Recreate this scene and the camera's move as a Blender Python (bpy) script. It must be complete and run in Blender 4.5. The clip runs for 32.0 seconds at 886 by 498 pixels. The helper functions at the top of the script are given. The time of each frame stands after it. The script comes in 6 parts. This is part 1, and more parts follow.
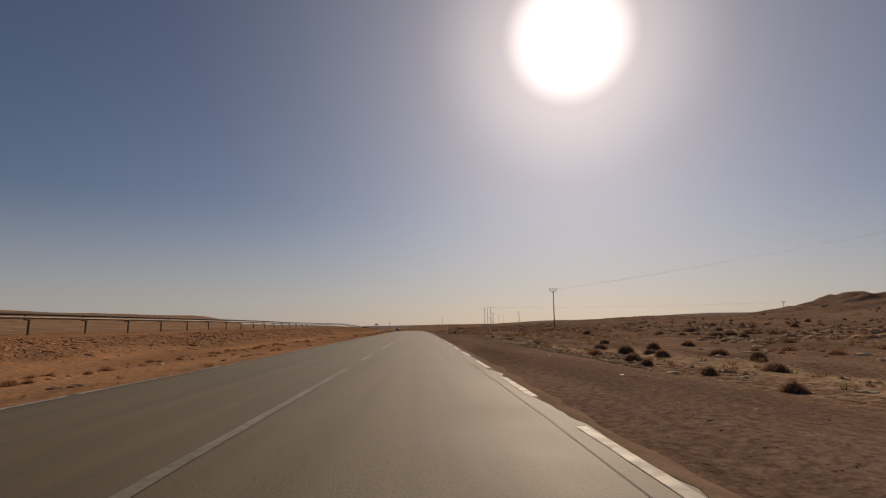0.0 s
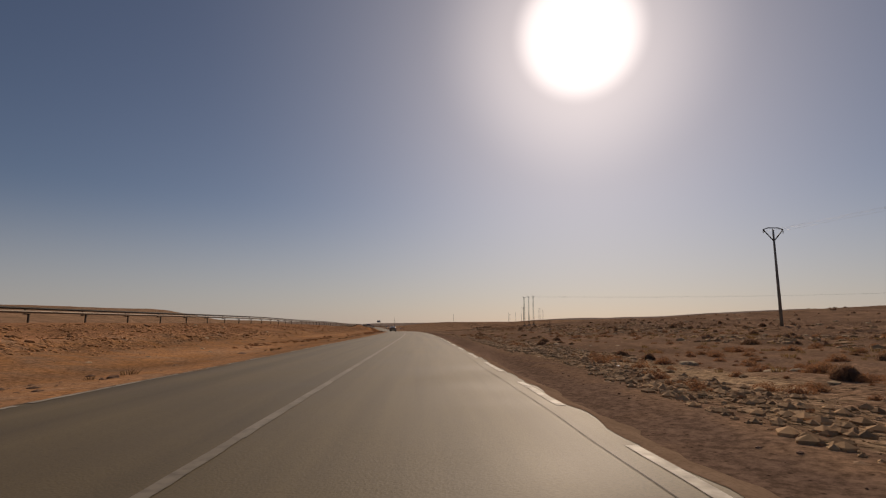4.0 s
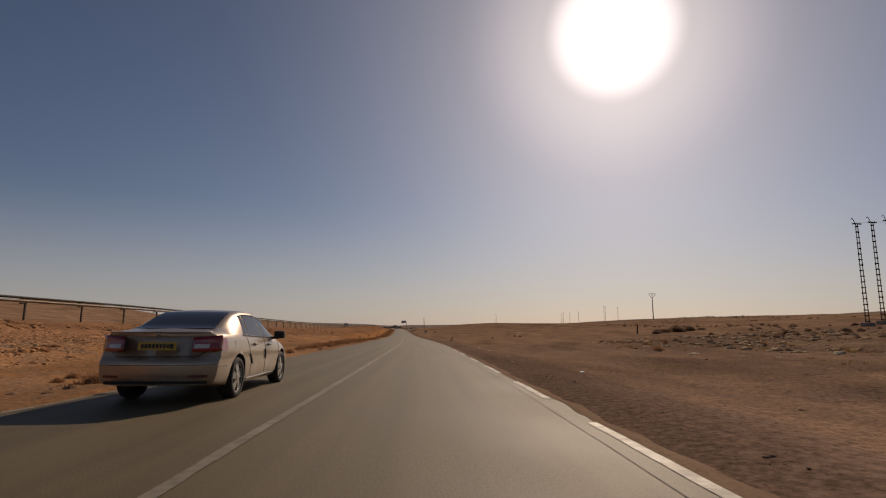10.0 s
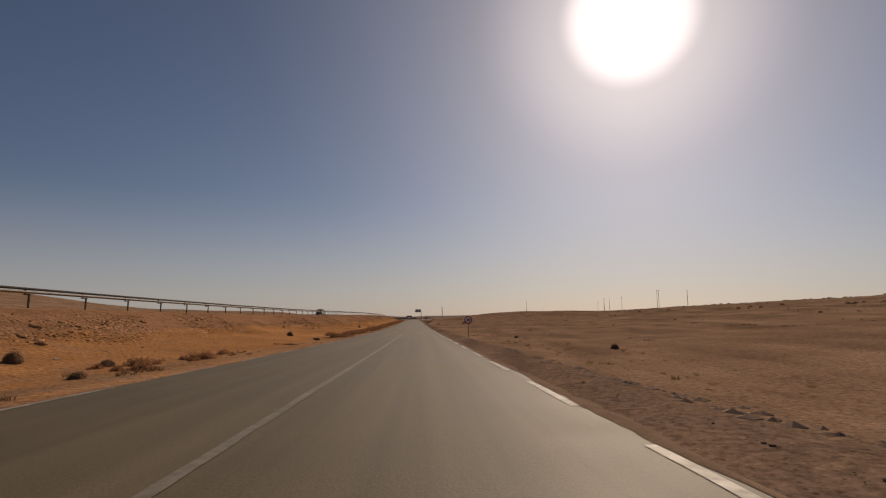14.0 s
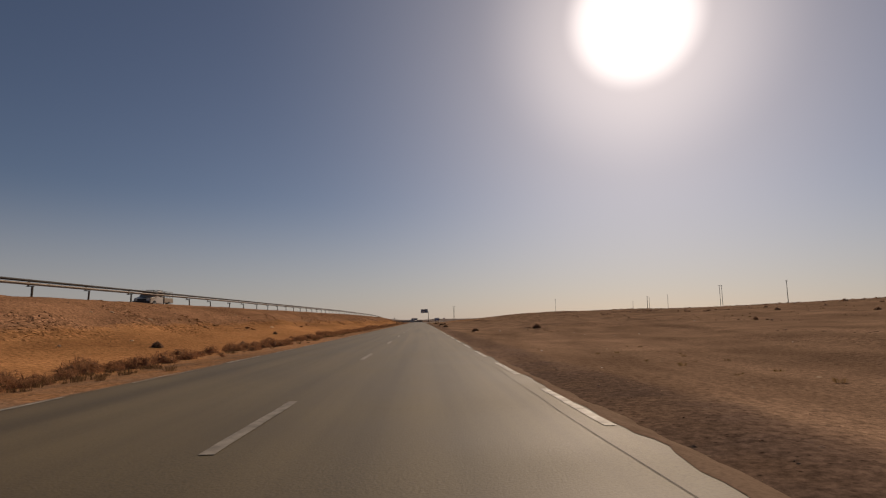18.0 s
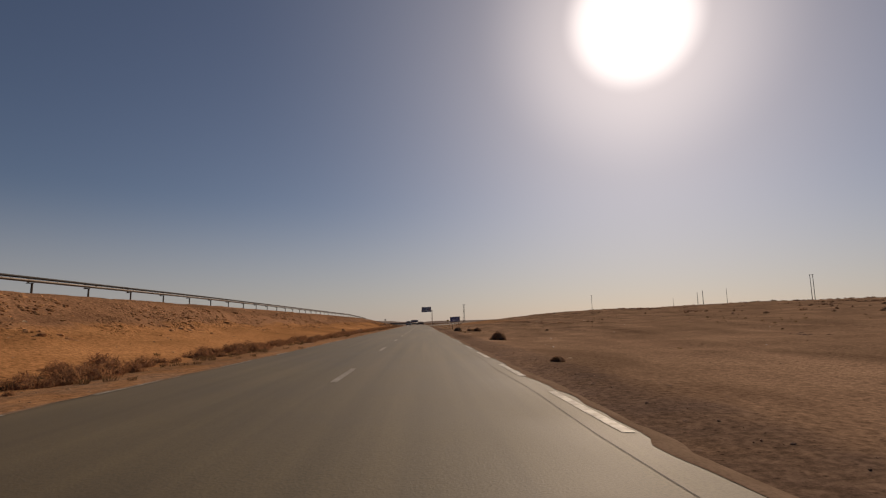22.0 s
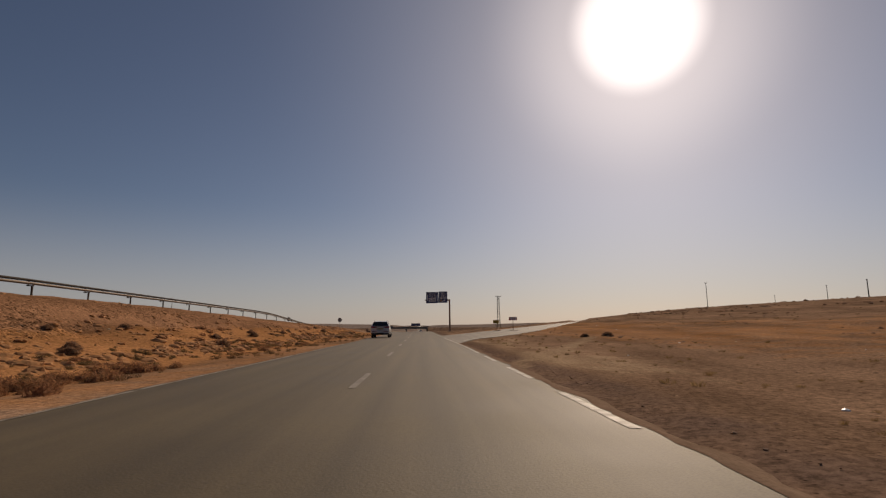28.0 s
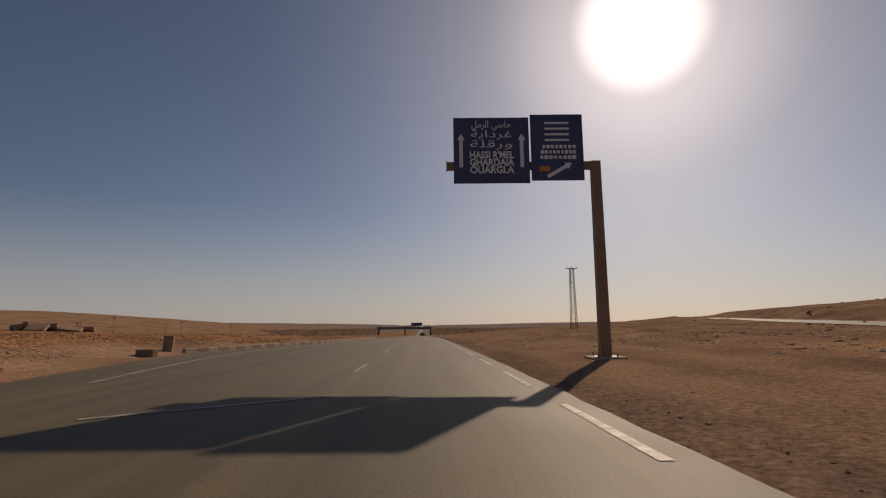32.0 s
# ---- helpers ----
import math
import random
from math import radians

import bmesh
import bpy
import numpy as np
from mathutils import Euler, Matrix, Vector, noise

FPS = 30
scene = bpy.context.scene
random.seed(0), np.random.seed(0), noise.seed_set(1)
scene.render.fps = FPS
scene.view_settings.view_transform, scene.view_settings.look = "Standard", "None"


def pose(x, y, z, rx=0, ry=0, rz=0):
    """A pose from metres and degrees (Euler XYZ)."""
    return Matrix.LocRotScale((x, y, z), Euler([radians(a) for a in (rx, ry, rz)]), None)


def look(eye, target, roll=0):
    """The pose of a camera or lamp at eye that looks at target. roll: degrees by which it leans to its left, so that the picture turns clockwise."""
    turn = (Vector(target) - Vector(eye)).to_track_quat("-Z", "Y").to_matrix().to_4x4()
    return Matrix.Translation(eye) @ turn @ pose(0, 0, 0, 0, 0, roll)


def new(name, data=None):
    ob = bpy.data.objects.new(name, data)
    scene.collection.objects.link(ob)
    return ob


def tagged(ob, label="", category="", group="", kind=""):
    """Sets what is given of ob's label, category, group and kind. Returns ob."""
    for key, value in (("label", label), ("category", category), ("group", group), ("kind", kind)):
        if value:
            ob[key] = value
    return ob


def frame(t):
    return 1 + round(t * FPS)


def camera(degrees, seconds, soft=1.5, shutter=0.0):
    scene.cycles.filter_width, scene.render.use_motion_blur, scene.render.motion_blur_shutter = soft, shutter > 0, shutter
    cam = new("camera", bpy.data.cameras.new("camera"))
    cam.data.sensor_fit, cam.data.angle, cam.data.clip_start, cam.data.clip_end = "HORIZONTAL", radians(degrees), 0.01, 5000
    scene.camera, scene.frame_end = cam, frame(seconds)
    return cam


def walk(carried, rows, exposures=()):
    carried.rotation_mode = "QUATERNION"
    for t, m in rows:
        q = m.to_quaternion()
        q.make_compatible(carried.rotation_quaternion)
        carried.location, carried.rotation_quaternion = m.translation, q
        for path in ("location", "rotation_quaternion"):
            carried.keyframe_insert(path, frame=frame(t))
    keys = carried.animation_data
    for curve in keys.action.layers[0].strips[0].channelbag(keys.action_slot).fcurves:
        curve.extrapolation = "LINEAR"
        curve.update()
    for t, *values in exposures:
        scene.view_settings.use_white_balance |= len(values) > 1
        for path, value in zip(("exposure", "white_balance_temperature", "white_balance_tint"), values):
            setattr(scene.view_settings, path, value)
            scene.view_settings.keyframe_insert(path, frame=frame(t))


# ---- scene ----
# ================= camera and its drive =================
# seconds, x, y, z, pitch, heading
ROWS = [
    (0, 0.0, 0.0, 1.27, 8.41, -2.241), (0.5, -0.01, 13.5, 1.27, 8.1, -2.159), (1, -0.05, 27.0, 1.27, 8.59, -2.047),
    (1.5, -0.12, 40.5, 1.27, 8.29, -1.935), (2, -0.21, 54.0, 1.265, 8.04, -1.823), (2.5, -0.33, 67.5, 1.251, 7.92, -1.711),
    (3, -0.47, 81.0, 1.228, 8.41, -1.597), (3.5, -0.64, 94.5, 1.197, 8.29, -1.476), (4.5, -1.07, 121.49, 1.108, 8.1, -1.23),
    (5.5, -1.62, 148.49, 0.983, 8.04, -0.983), (6, -1.94, 161.98, 0.908, 8.1, -0.78), (6.5, -2.32, 175.48, 0.824, 8.1, -0.433),
    (7, -2.8, 188.97, 0.731, 8.04, -0.007), (7.5, -3.38, 202.46, 0.629, 7.86, 0.419), (8, -4.06, 215.94, 0.518, 8.04, 0.846),
    (8.5, -4.84, 229.42, 0.399, 7.92, 1.272), (9, -5.71, 242.89, 0.27, 8.59, 1.654), (9.5, -6.67, 256.36, 0.133, 7.86, 1.955),
    (10, -7.69, 269.82, -0.012, 8.41, 2.211), (10.5, -8.77, 283.27, -0.167, 8.04, 2.467), (11, -9.92, 296.73, -0.33, 7.74, 2.723),
    (11.5, -11.12, 310.17, -0.503, 7.86, 2.979), (12, -12.38, 323.61, -0.684, 7.86, 3.235), (12.5, -13.7, 337.05, -0.872, 7.8, 3.491),
    (13, -15.08, 350.48, -1.061, 7.55, 3.709), (13.5, -16.51, 363.9, -1.25, 7.31, 3.861), (14, -17.96, 377.32, -1.439, 7.43, 3.975),
    (14.5, -19.44, 390.74, -1.628, 7.55, 4.089), (15.5, -22.48, 417.57, -1.985, 7.62, 4.317), (16.5, -25.63, 444.39, -2.261, 7.55, 4.545),
    (17, -27.24, 457.79, -2.366, 7.8, 4.632), (17.5, -28.87, 471.19, -2.451, 7.95, 4.671), (18, -30.5, 484.59, -2.515, 7.8, 4.682),
    (18.5, -32.14, 497.99, -2.557, 7.84, 4.694), (19, -33.78, 511.39, -2.578, 7.74, 4.705), (19.5, -35.42, 524.79, -2.58, 7.8, 4.717),
    (20, -37.06, 538.19, -2.58, 8.04, 4.729), (20.5, -38.71, 551.59, -2.58, 7.9, 4.74), (21, -40.36, 564.99, -2.58, 8.13, 4.756),
    (21.5, -42.01, 578.39, -2.58, 8.1, 4.779), (22, -43.67, 591.79, -2.58, 8.01, 4.807), (22.5, -45.34, 605.18, -2.58, 7.83, 4.834),
    (23, -47.01, 618.58, -2.58, 7.92, 4.862), (23.5, -48.69, 631.97, -2.58, 7.8, 4.889), (24, -50.37, 645.37, -2.58, 7.8, 4.917),
    (24.5, -52.07, 658.76, -2.58, 7.8, 4.944), (25, -53.76, 672.15, -2.58, 8.16, 4.972), (25.5, -55.47, 685.55, -2.58, 7.8, 5.001),
    (26.5, -58.9, 712.33, -2.58, 7.98, 5.06), (27.5, -62.36, 739.1, -2.58, 8.1, 5.12), (28, -64.1, 752.49, -2.58, 8.47, 5.149),
    (28.5, -65.84, 765.88, -2.58, 7.98, 5.179), (29, -67.6, 779.26, -2.58, 8.35, 5.208), (29.5, -69.36, 792.65, -2.58, 8.47, 5.238),
    (30, -71.13, 806.03, -2.58, 8.29, 5.268), (30.5, -72.9, 819.42, -2.58, 8.47, 5.297), (31, -74.68, 832.8, -2.58, 8.47, 5.327),
    (31.5, -76.47, 846.18, -2.58, 8.53, 5.356), (32, -78.26, 859.56, -2.58, 8.47, 5.378),
]

# seconds and lean of the body on its springs
ROLLS = [(0, 0.5), (2, 0.5), (3.5, 0.2), (6, -0.1), (8, -0.3), (10.5, -0.1), (12.5, 0.1), (14.5, 0.4), (17, 0.45), (18.5, 0.6), (20, 0.8), (24, 0.92), (26, 0.8), (28.5, 0.5), (32, 0.5)]
cam = camera(80.9, 32.0, soft=1.2)
walk(cam, [(t, pose(x, y, z, 90 + p, float(np.interp(t, *zip(*ROLLS))), h)) for t, x, y, z, p, h in ROWS], exposures=[(0.0, -0.78, 7250, 17.5), (32.0, -0.78, 7250, 17.5)])

# ================= sky and sun =================
SUN_AZ, SUN_EL = radians(17.2), radians(29.6)
sun_dir = Vector((math.sin(SUN_AZ) * math.cos(SUN_EL), math.cos(SUN_AZ) * math.cos(SUN_EL), math.sin(SUN_EL)))
world = bpy.data.worlds.new("desert_sky")
scene.world = world
world.use_nodes = True
wt = world.node_tree
sky = wt.nodes.new("ShaderNodeTexSky")
sky.sky_type, sky.sun_disc = "NISHITA", False
sky.sun_elevation, sky.sun_rotation = SUN_EL, SUN_AZ
sky.altitude, sky.air_density, sky.dust_density, sky.ozone_density = 700, 0.85, 1.2, 2.6
bg = wt.nodes["Background"]
bg.inputs["Strength"].default_value = 0.075
# pale dust haze towards the horizon
tc = wt.nodes.new("ShaderNodeTexCoord")
up = wt.nodes.new("ShaderNodeSeparateXYZ")
wt.links.new(tc.outputs["Generated"], up.inputs[0])
hz = wt.nodes.new("ShaderNodeMapRange")
hz.interpolation_type = "SMOOTHSTEP"
hz.inputs["From Min"].default_value, hz.inputs["From Max"].default_value = 0.24, -0.04
hz.inputs["To Min"].default_value, hz.inputs["To Max"].default_value = 0.0, 0.66
wt.links.new(up.outputs["Z"], hz.inputs["Value"])
dust = wt.nodes.new("ShaderNodeMix")
dust.data_type = "RGBA"
dust.inputs["B"].default_value = (8.4, 8.3, 8.5, 1)
wt.links.new(hz.outputs[0], dust.inputs["Factor"])
wt.links.new(sky.outputs[0], dust.inputs["A"])
wt.links.new(dust.outputs["Result"], bg.inputs["Color"])
# the sun and the lens glare close round it, drawn into the sky as a glow
dot = wt.nodes.new("ShaderNodeVectorMath")
dot.operation, dot.inputs[1].default_value = "DOT_PRODUCT", sun_dir
wt.links.new(tc.outputs["Generated"], dot.inputs[0])
ang = wt.nodes.new("ShaderNodeMath")
ang.operation = "ARCCOSINE"
wt.links.new(dot.outputs["Value"], ang.inputs[0])
ramp_ = wt.nodes.new("ShaderNodeValToRGB")
cr = ramp_.color_ramp
cr.interpolation = "EASE"
cr.elements[0].color, cr.elements[1].color = (1, 0.97, 0.95, 1), (0, 0, 0, 1)
for at_, v in ((0.078, 0.7), (0.107, 0.17), (0.175, 0.039), (0.40, 0.0095)):
    cr.elements.new(at_).color = (v, v * 0.97, v * 0.95, 1)
far_ = wt.nodes.new("ShaderNodeMath")
far_.operation, far_.inputs[1].default_value = "DIVIDE", radians(40)
wt.links.new(ang.outputs[0], far_.inputs[0])
wt.links.new(far_.outputs[0], ramp_.inputs["Fac"])
halo = wt.nodes.new("ShaderNodeBackground")
halo.inputs["Strength"].default_value = 6.0
wt.links.new(ramp_.outputs["Color"], halo.inputs["Color"])
both = wt.nodes.new("ShaderNodeAddShader")
wt.links.new(bg.outputs[0], both.inputs[0])
wt.links.new(halo.outputs[0], both.inputs[1])
wt.links.new(both.outputs[0], wt.nodes["World Output"].inputs["Surface"])
sun_data = bpy.data.lights.new("sun", "SUN")
sun_data.energy, sun_data.angle, sun_data.color = 4.7, radians(0.53), (1.0, 0.86, 0.68)
sun = new("sun", sun_data)
LAMP_EL = radians(31.5)
sun.matrix_world = look((100 * math.sin(SUN_AZ) * math.cos(LAMP_EL), 100 * math.cos(SUN_AZ) * math.cos(LAMP_EL), 100 * math.sin(LAMP_EL)), (0, 0, 0))


# ================= materials =================
EARTH = 0.67  # overall tone of earth, stone, plants and asphalt


def mat(name, c1, c2, c3=None, scale=3.0, fine=60.0, rough=0.85, metal=0.0, bump=0.3, dist=0.01, island=0.0, world_space=True, spec=0.08):
    """Two scales of noise between three colours, with fine relief."""
    if world_space:
        c1, c2, c3 = (tuple(EARTH * v for v in c) for c in (c1, c2, c3 or c2))
    m = bpy.data.materials.new(name)
    m.use_nodes = True
    nt = m.node_tree
    b = nt.nodes["Principled BSDF"]
    L = nt.links.new
    if world_space:
        co = nt.nodes.new("ShaderNodeNewGeometry").outputs["Position"]
    else:
        co = nt.nodes.new("ShaderNodeTexCoord").outputs["Object"]
    n1 = nt.nodes.new("ShaderNodeTexNoise")
    n1.inputs["Scale"].default_value, n1.inputs["Detail"].default_value = scale, 5
    n2 = nt.nodes.new("ShaderNodeTexNoise")
    n2.inputs["Scale"].default_value, n2.inputs["Detail"].default_value = fine, 4
    L(co, n1.inputs["Vector"]), L(co, n2.inputs["Vector"])
    r1 = nt.nodes.new("ShaderNodeMapRange")
    r1.inputs["From Min"].default_value, r1.inputs["From Max"].default_value = 0.35, 0.65
    L(n1.outputs[0], r1.inputs["Value"])
    mix = nt.nodes.new("ShaderNodeMix")
    mix.data_type = "RGBA"
    mix.inputs["A"].default_value, mix.inputs["B"].default_value = (*c1, 1), (*c2, 1)
    L(r1.outputs[0], mix.inputs["Factor"])
    r2 = nt.nodes.new("ShaderNodeMapRange")
    r2.inputs["From Min"].default_value, r2.inputs["From Max"].default_value = 0.45, 0.75
    r2.inputs["To Max"].default_value = 0.8
    L(n2.outputs[0], r2.inputs["Value"])
    mix2 = nt.nodes.new("ShaderNodeMix")
    mix2.data_type = "RGBA"
    mix2.inputs["B"].default_value = (*(c3 or c2), 1)
    L(mix.outputs["Result"], mix2.inputs["A"]), L(r2.outputs[0], mix2.inputs["Factor"])
    out = mix2.outputs["Result"]
    if island:
        hv = nt.nodes.new("ShaderNodeHueSaturation")
        geo = nt.nodes.new("ShaderNodeNewGeometry")
        ri = nt.nodes.new("ShaderNodeMapRange")
        ri.inputs["To Min"].default_value, ri.inputs["To Max"].default_value = 1 - island, 1 + island
        L(geo.outputs["Random Per Island"], ri.inputs["Value"]), L(ri.outputs[0], hv.inputs["Value"])
        L(out, hv.inputs["Color"])
        out = hv.outputs[0]
    L(out, b.inputs["Base Color"])
    rr = nt.nodes.new("ShaderNodeMapRange")
    rr.inputs["To Min"].default_value, rr.inputs["To Max"].default_value = max(0.02, rough - 0.12), min(1, rough + 0.1)
    L(n1.outputs[0], rr.inputs["Value"]), L(rr.outputs[0], b.inputs["Roughness"])
    b.inputs["Metallic"].default_value = metal
    b.inputs["Specular IOR Level"].default_value = spec
    if bump:
        bp = nt.nodes.new("ShaderNodeBump")
        bp.inputs["Strength"].default_value, bp.inputs["Distance"].default_value = bump, dist
        L(n2.outputs[0], bp.inputs["Height"]), L(bp.outputs[0], b.inputs["Normal"])
    return m


def plain(name, c, rough=0.5, metal=0.0, coat=0.0, spec=0.5):
    m = mat(name, c, tuple(v * 0.9 for v in c), tuple(v * 0.82 for v in c), scale=2.2, fine=30, rough=rough, metal=metal, bump=0.05, dist=0.002, world_space=False, spec=spec)
    m.node_tree.nodes["Principled BSDF"].inputs["Coat Weight"].default_value = coat
    return m


def glass_mat(name, tint):
    m = bpy.data.materials.new(name)
    m.use_nodes = True
    b = m.node_tree.nodes["Principled BSDF"]
    b.inputs["Base Color"].default_value = (*tint, 1)
    b.inputs["Roughness"].default_value = 0.05
    b.inputs["Specular IOR Level"].default_value = 0.6
    return m


def leafy(m, amount):
    """Lets light through thin dry stems."""
    nt = m.node_tree
    b = nt.nodes["Principled BSDF"]
    tr = nt.nodes.new("ShaderNodeBsdfTranslucent")
    mx = nt.nodes.new("ShaderNodeMixShader")
    mx.inputs["Fac"].default_value = amount
    nt.links.new(b.inputs["Base Color"].links[0].from_socket, tr.inputs["Color"])
    nt.links.new(b.outputs[0], mx.inputs[1]), nt.links.new(tr.outputs[0], mx.inputs[2])
    nt.links.new(mx.outputs[0], nt.nodes["Material Output"].inputs["Surface"])
    return m


def ground_mat():
    """Brown gravelly earth that gives way to orange sand where the zone 'sand' says so, and to spoil where 'spoil' does."""
    m = mat("desert_earth", (0.39, 0.245, 0.158), (0.51, 0.325, 0.209), (0.27, 0.167, 0.109), scale=0.22, fine=24.0, rough=1.0, bump=0.3, dist=0.014, spec=0.0)
    nt = m.node_tree
    L = nt.links.new
    b = nt.nodes["Principled BSDF"]
    earth = b.inputs["Base Color"].links[0].from_socket
    geo = nt.nodes.new("ShaderNodeNewGeometry")
    nz = nt.nodes.new("ShaderNodeTexNoise")
    nz.inputs["Scale"].default_value, nz.inputs["Detail"].default_value = 0.9, 8
    L(geo.outputs["Position"], nz.inputs["Vector"])
    speck = nt.nodes.new("ShaderNodeTexVoronoi")
    speck.inputs["Scale"].default_value = 9.0
    L(geo.outputs["Position"], speck.inputs["Vector"])

    def zone(name, below, c1, c2):
        at = nt.nodes.new("ShaderNodeAttribute")
        at.attribute_name = name
        add = nt.nodes.new("ShaderNodeMath")
        add.operation = "ADD"
        sub = nt.nodes.new("ShaderNodeMath")
        sub.operation, sub.inputs[1].default_value = "MULTIPLY_ADD", 0.9
        sub.inputs[2].default_value = -0.45
        L(nz.outputs[0], sub.inputs[0]), L(at.outputs["Fac"], add.inputs[0]), L(sub.outputs[0], add.inputs[1])
        st = nt.nodes.new("ShaderNodeMapRange")
        st.inputs["From Min"].default_value, st.inputs["From Max"].default_value = 0.3, 0.75
        L(add.outputs[0], st.inputs["Value"])
        cm = nt.nodes.new("ShaderNodeMix")
        cm.data_type = "RGBA"
        cm.inputs["A"].default_value, cm.inputs["B"].default_value = ((*(EARTH * v for v in c), 1) for c in (c1, c2))
        L(nz.outputs[0], cm.inputs["Factor"])
        mx = nt.nodes.new("ShaderNodeMix")
        mx.data_type = "RGBA"
        L(st.outputs[0], mx.inputs["Factor"]), L(below, mx.inputs["A"]), L(cm.outputs["Result"], mx.inputs["B"])
        return mx.outputs["Result"]

    c = zone("verge", earth, (0.24, 0.158, 0.116), (0.33, 0.22, 0.162))
    c = zone("sand", c, (0.565, 0.26, 0.108), (0.645, 0.325, 0.142))
    c = zone("spoil", c, (0.43, 0.222, 0.120), (0.53, 0.285, 0.158))
    c = zone("pale", c, (0.50, 0.345, 0.215), (0.62, 0.44, 0.285))
    # grey-tan haze of distance, mixed into the earth's own colour
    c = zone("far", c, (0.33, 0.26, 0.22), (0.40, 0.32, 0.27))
    # pebbles of lighter and darker stone, and long faint drifts
    sp = nt.nodes.new("ShaderNodeMapRange")
    sp.inputs["From Min"].default_value, sp.inputs["From Max"].default_value = 0.05, 0.28
    sp.inputs["To Min"].default_value, sp.inputs["To Max"].default_value = 0.28, 1.0
    L(speck.outputs["Distance"], sp.inputs["Value"])
    pick = nt.nodes.new("ShaderNodeSeparateColor")
    L(speck.outputs["Color"], pick.inputs[0])
    gate = nt.nodes.new("ShaderNodeMath")
    gate.operation, gate.inputs[1].default_value = "GREATER_THAN", 0.52
    L(pick.outputs[0], gate.inputs[0])
    tone = nt.nodes.new("ShaderNodeMix")
    tone.inputs["A"].default_value = 1.0
    L(gate.outputs[0], tone.inputs["Factor"]), L(sp.outputs[0], tone.inputs["B"])
    drift = nt.nodes.new("ShaderNodeTexNoise")
    drift.inputs["Scale"].default_value, drift.inputs["Detail"].default_value = 1.0, 7
    mp = nt.nodes.new("ShaderNodeMapping")
    mp.inputs["Scale"].default_value = (0.35, 0.06, 0.35)
    L(geo.outputs["Position"], mp.inputs["Vector"]), L(mp.outputs[0], drift.inputs["Vector"])
    dr = nt.nodes.new("ShaderNodeMapRange")
    dr.inputs["From Min"].default_value, dr.inputs["From Max"].default_value = 0.3, 0.7
    dr.inputs["To Min"].default_value, dr.inputs["To Max"].default_value = 0.70, 1.26
    L(drift.outputs[0], dr.inputs["Value"])
    mul = nt.nodes.new("ShaderNodeMath")
    mul.operation = "MULTIPLY"
    grit = nt.nodes.new("ShaderNodeTexNoise")
    grit.inputs["Scale"].default_value, grit.inputs["Detail"].default_value, grit.inputs["Roughness"].default_value = 7.0, 7, 0.75
    L(geo.outputs["Position"], grit.inputs["Vector"])
    gr = nt.nodes.new("ShaderNodeMapRange")
    gr.inputs["From Min"].default_value, gr.inputs["From Max"].default_value = 0.36, 0.64
    gr.inputs["To Min"].default_value, gr.inputs["To Max"].default_value = 0.55, 1.45
    L(grit.outputs[0], gr.inputs["Value"])
    gm = nt.nodes.new("ShaderNodeMath")
    gm.operation = "MULTIPLY"
    L(dr.outputs[0], gm.inputs[0]), L(gr.outputs[0], gm.inputs[1])
    L(tone.outputs["Result"], mul.inputs[0]), L(gm.outputs[0], mul.inputs[1])
    hv = nt.nodes.new("ShaderNodeHueSaturation")
    L(c, hv.inputs["Color"]), L(mul.outputs[0], hv.inputs["Value"])
    L(hv.outputs[0], b.inputs["Base Color"])
    lump = nt.nodes.new("ShaderNodeTexNoise")
    lump.inputs["Scale"].default_value, lump.inputs["Detail"].default_value, lump.inputs["Roughness"].default_value = 1.7, 9, 0.62
    L(geo.outputs["Position"], lump.inputs["Vector"])
    b2 = nt.nodes.new("ShaderNodeBump")
    b2.inputs["Strength"].default_value = 0.55
    heap = nt.nodes.new("ShaderNodeAttribute")
    heap.attribute_name = "spoil"
    depth = nt.nodes.new("ShaderNodeMath")
    depth.operation, depth.inputs[1].default_value, depth.inputs[2].default_value = "MULTIPLY_ADD", 0.26, 0.006
    L(heap.outputs["Fac"], depth.inputs[0]), L(depth.outputs[0], b2.inputs["Distance"])
    L(lump.outputs[0], b2.inputs["Height"])
    b3 = nt.nodes.new("ShaderNodeBump")
    b3.inputs["Strength"].default_value, b3.inputs["Distance"].default_value = 0.35, 0.012
    b3.invert = True
    L(speck.outputs["Distance"], b3.inputs["Height"]), L(b2.outputs[0], b3.inputs["Normal"])
    # lumps and broken stones where the zone 'rubble' says so
    rub = nt.nodes.new("ShaderNodeAttribute")
    rub.attribute_name = "rubble"
    wob_ = nt.nodes.new("ShaderNodeVectorMath")
    wob_.operation = "MULTIPLY_ADD"
    wob_.inputs[1].default_value = (0.35, 0.35, 0.35)
    L(lump.outputs["Color"], wob_.inputs[0]), L(geo.outputs["Position"], wob_.inputs[2])
    cell = nt.nodes.new("ShaderNodeTexVoronoi")
    cell.inputs["Scale"].default_value = 4.4
    L(wob_.outputs[0], cell.inputs["Vector"])
    cc = nt.nodes.new("ShaderNodeSeparateColor")
    L(cell.outputs["Color"], cc.inputs[0])
    hi = nt.nodes.new("ShaderNodeMath")
    hi.operation = "MULTIPLY"
    dome_ = nt.nodes.new("ShaderNodeMapRange")
    dome_.inputs["From Min"].default_value, dome_.inputs["From Max"].default_value = 0.5, 0.1
    L(cell.outputs["Distance"], dome_.inputs["Value"]), L(dome_.outputs[0], hi.inputs[0]), L(cc.outputs[0], hi.inputs[1])
    b4 = nt.nodes.new("ShaderNodeBump")
    b4.inputs["Strength"].default_value = 0.9
    rd = nt.nodes.new("ShaderNodeMath")
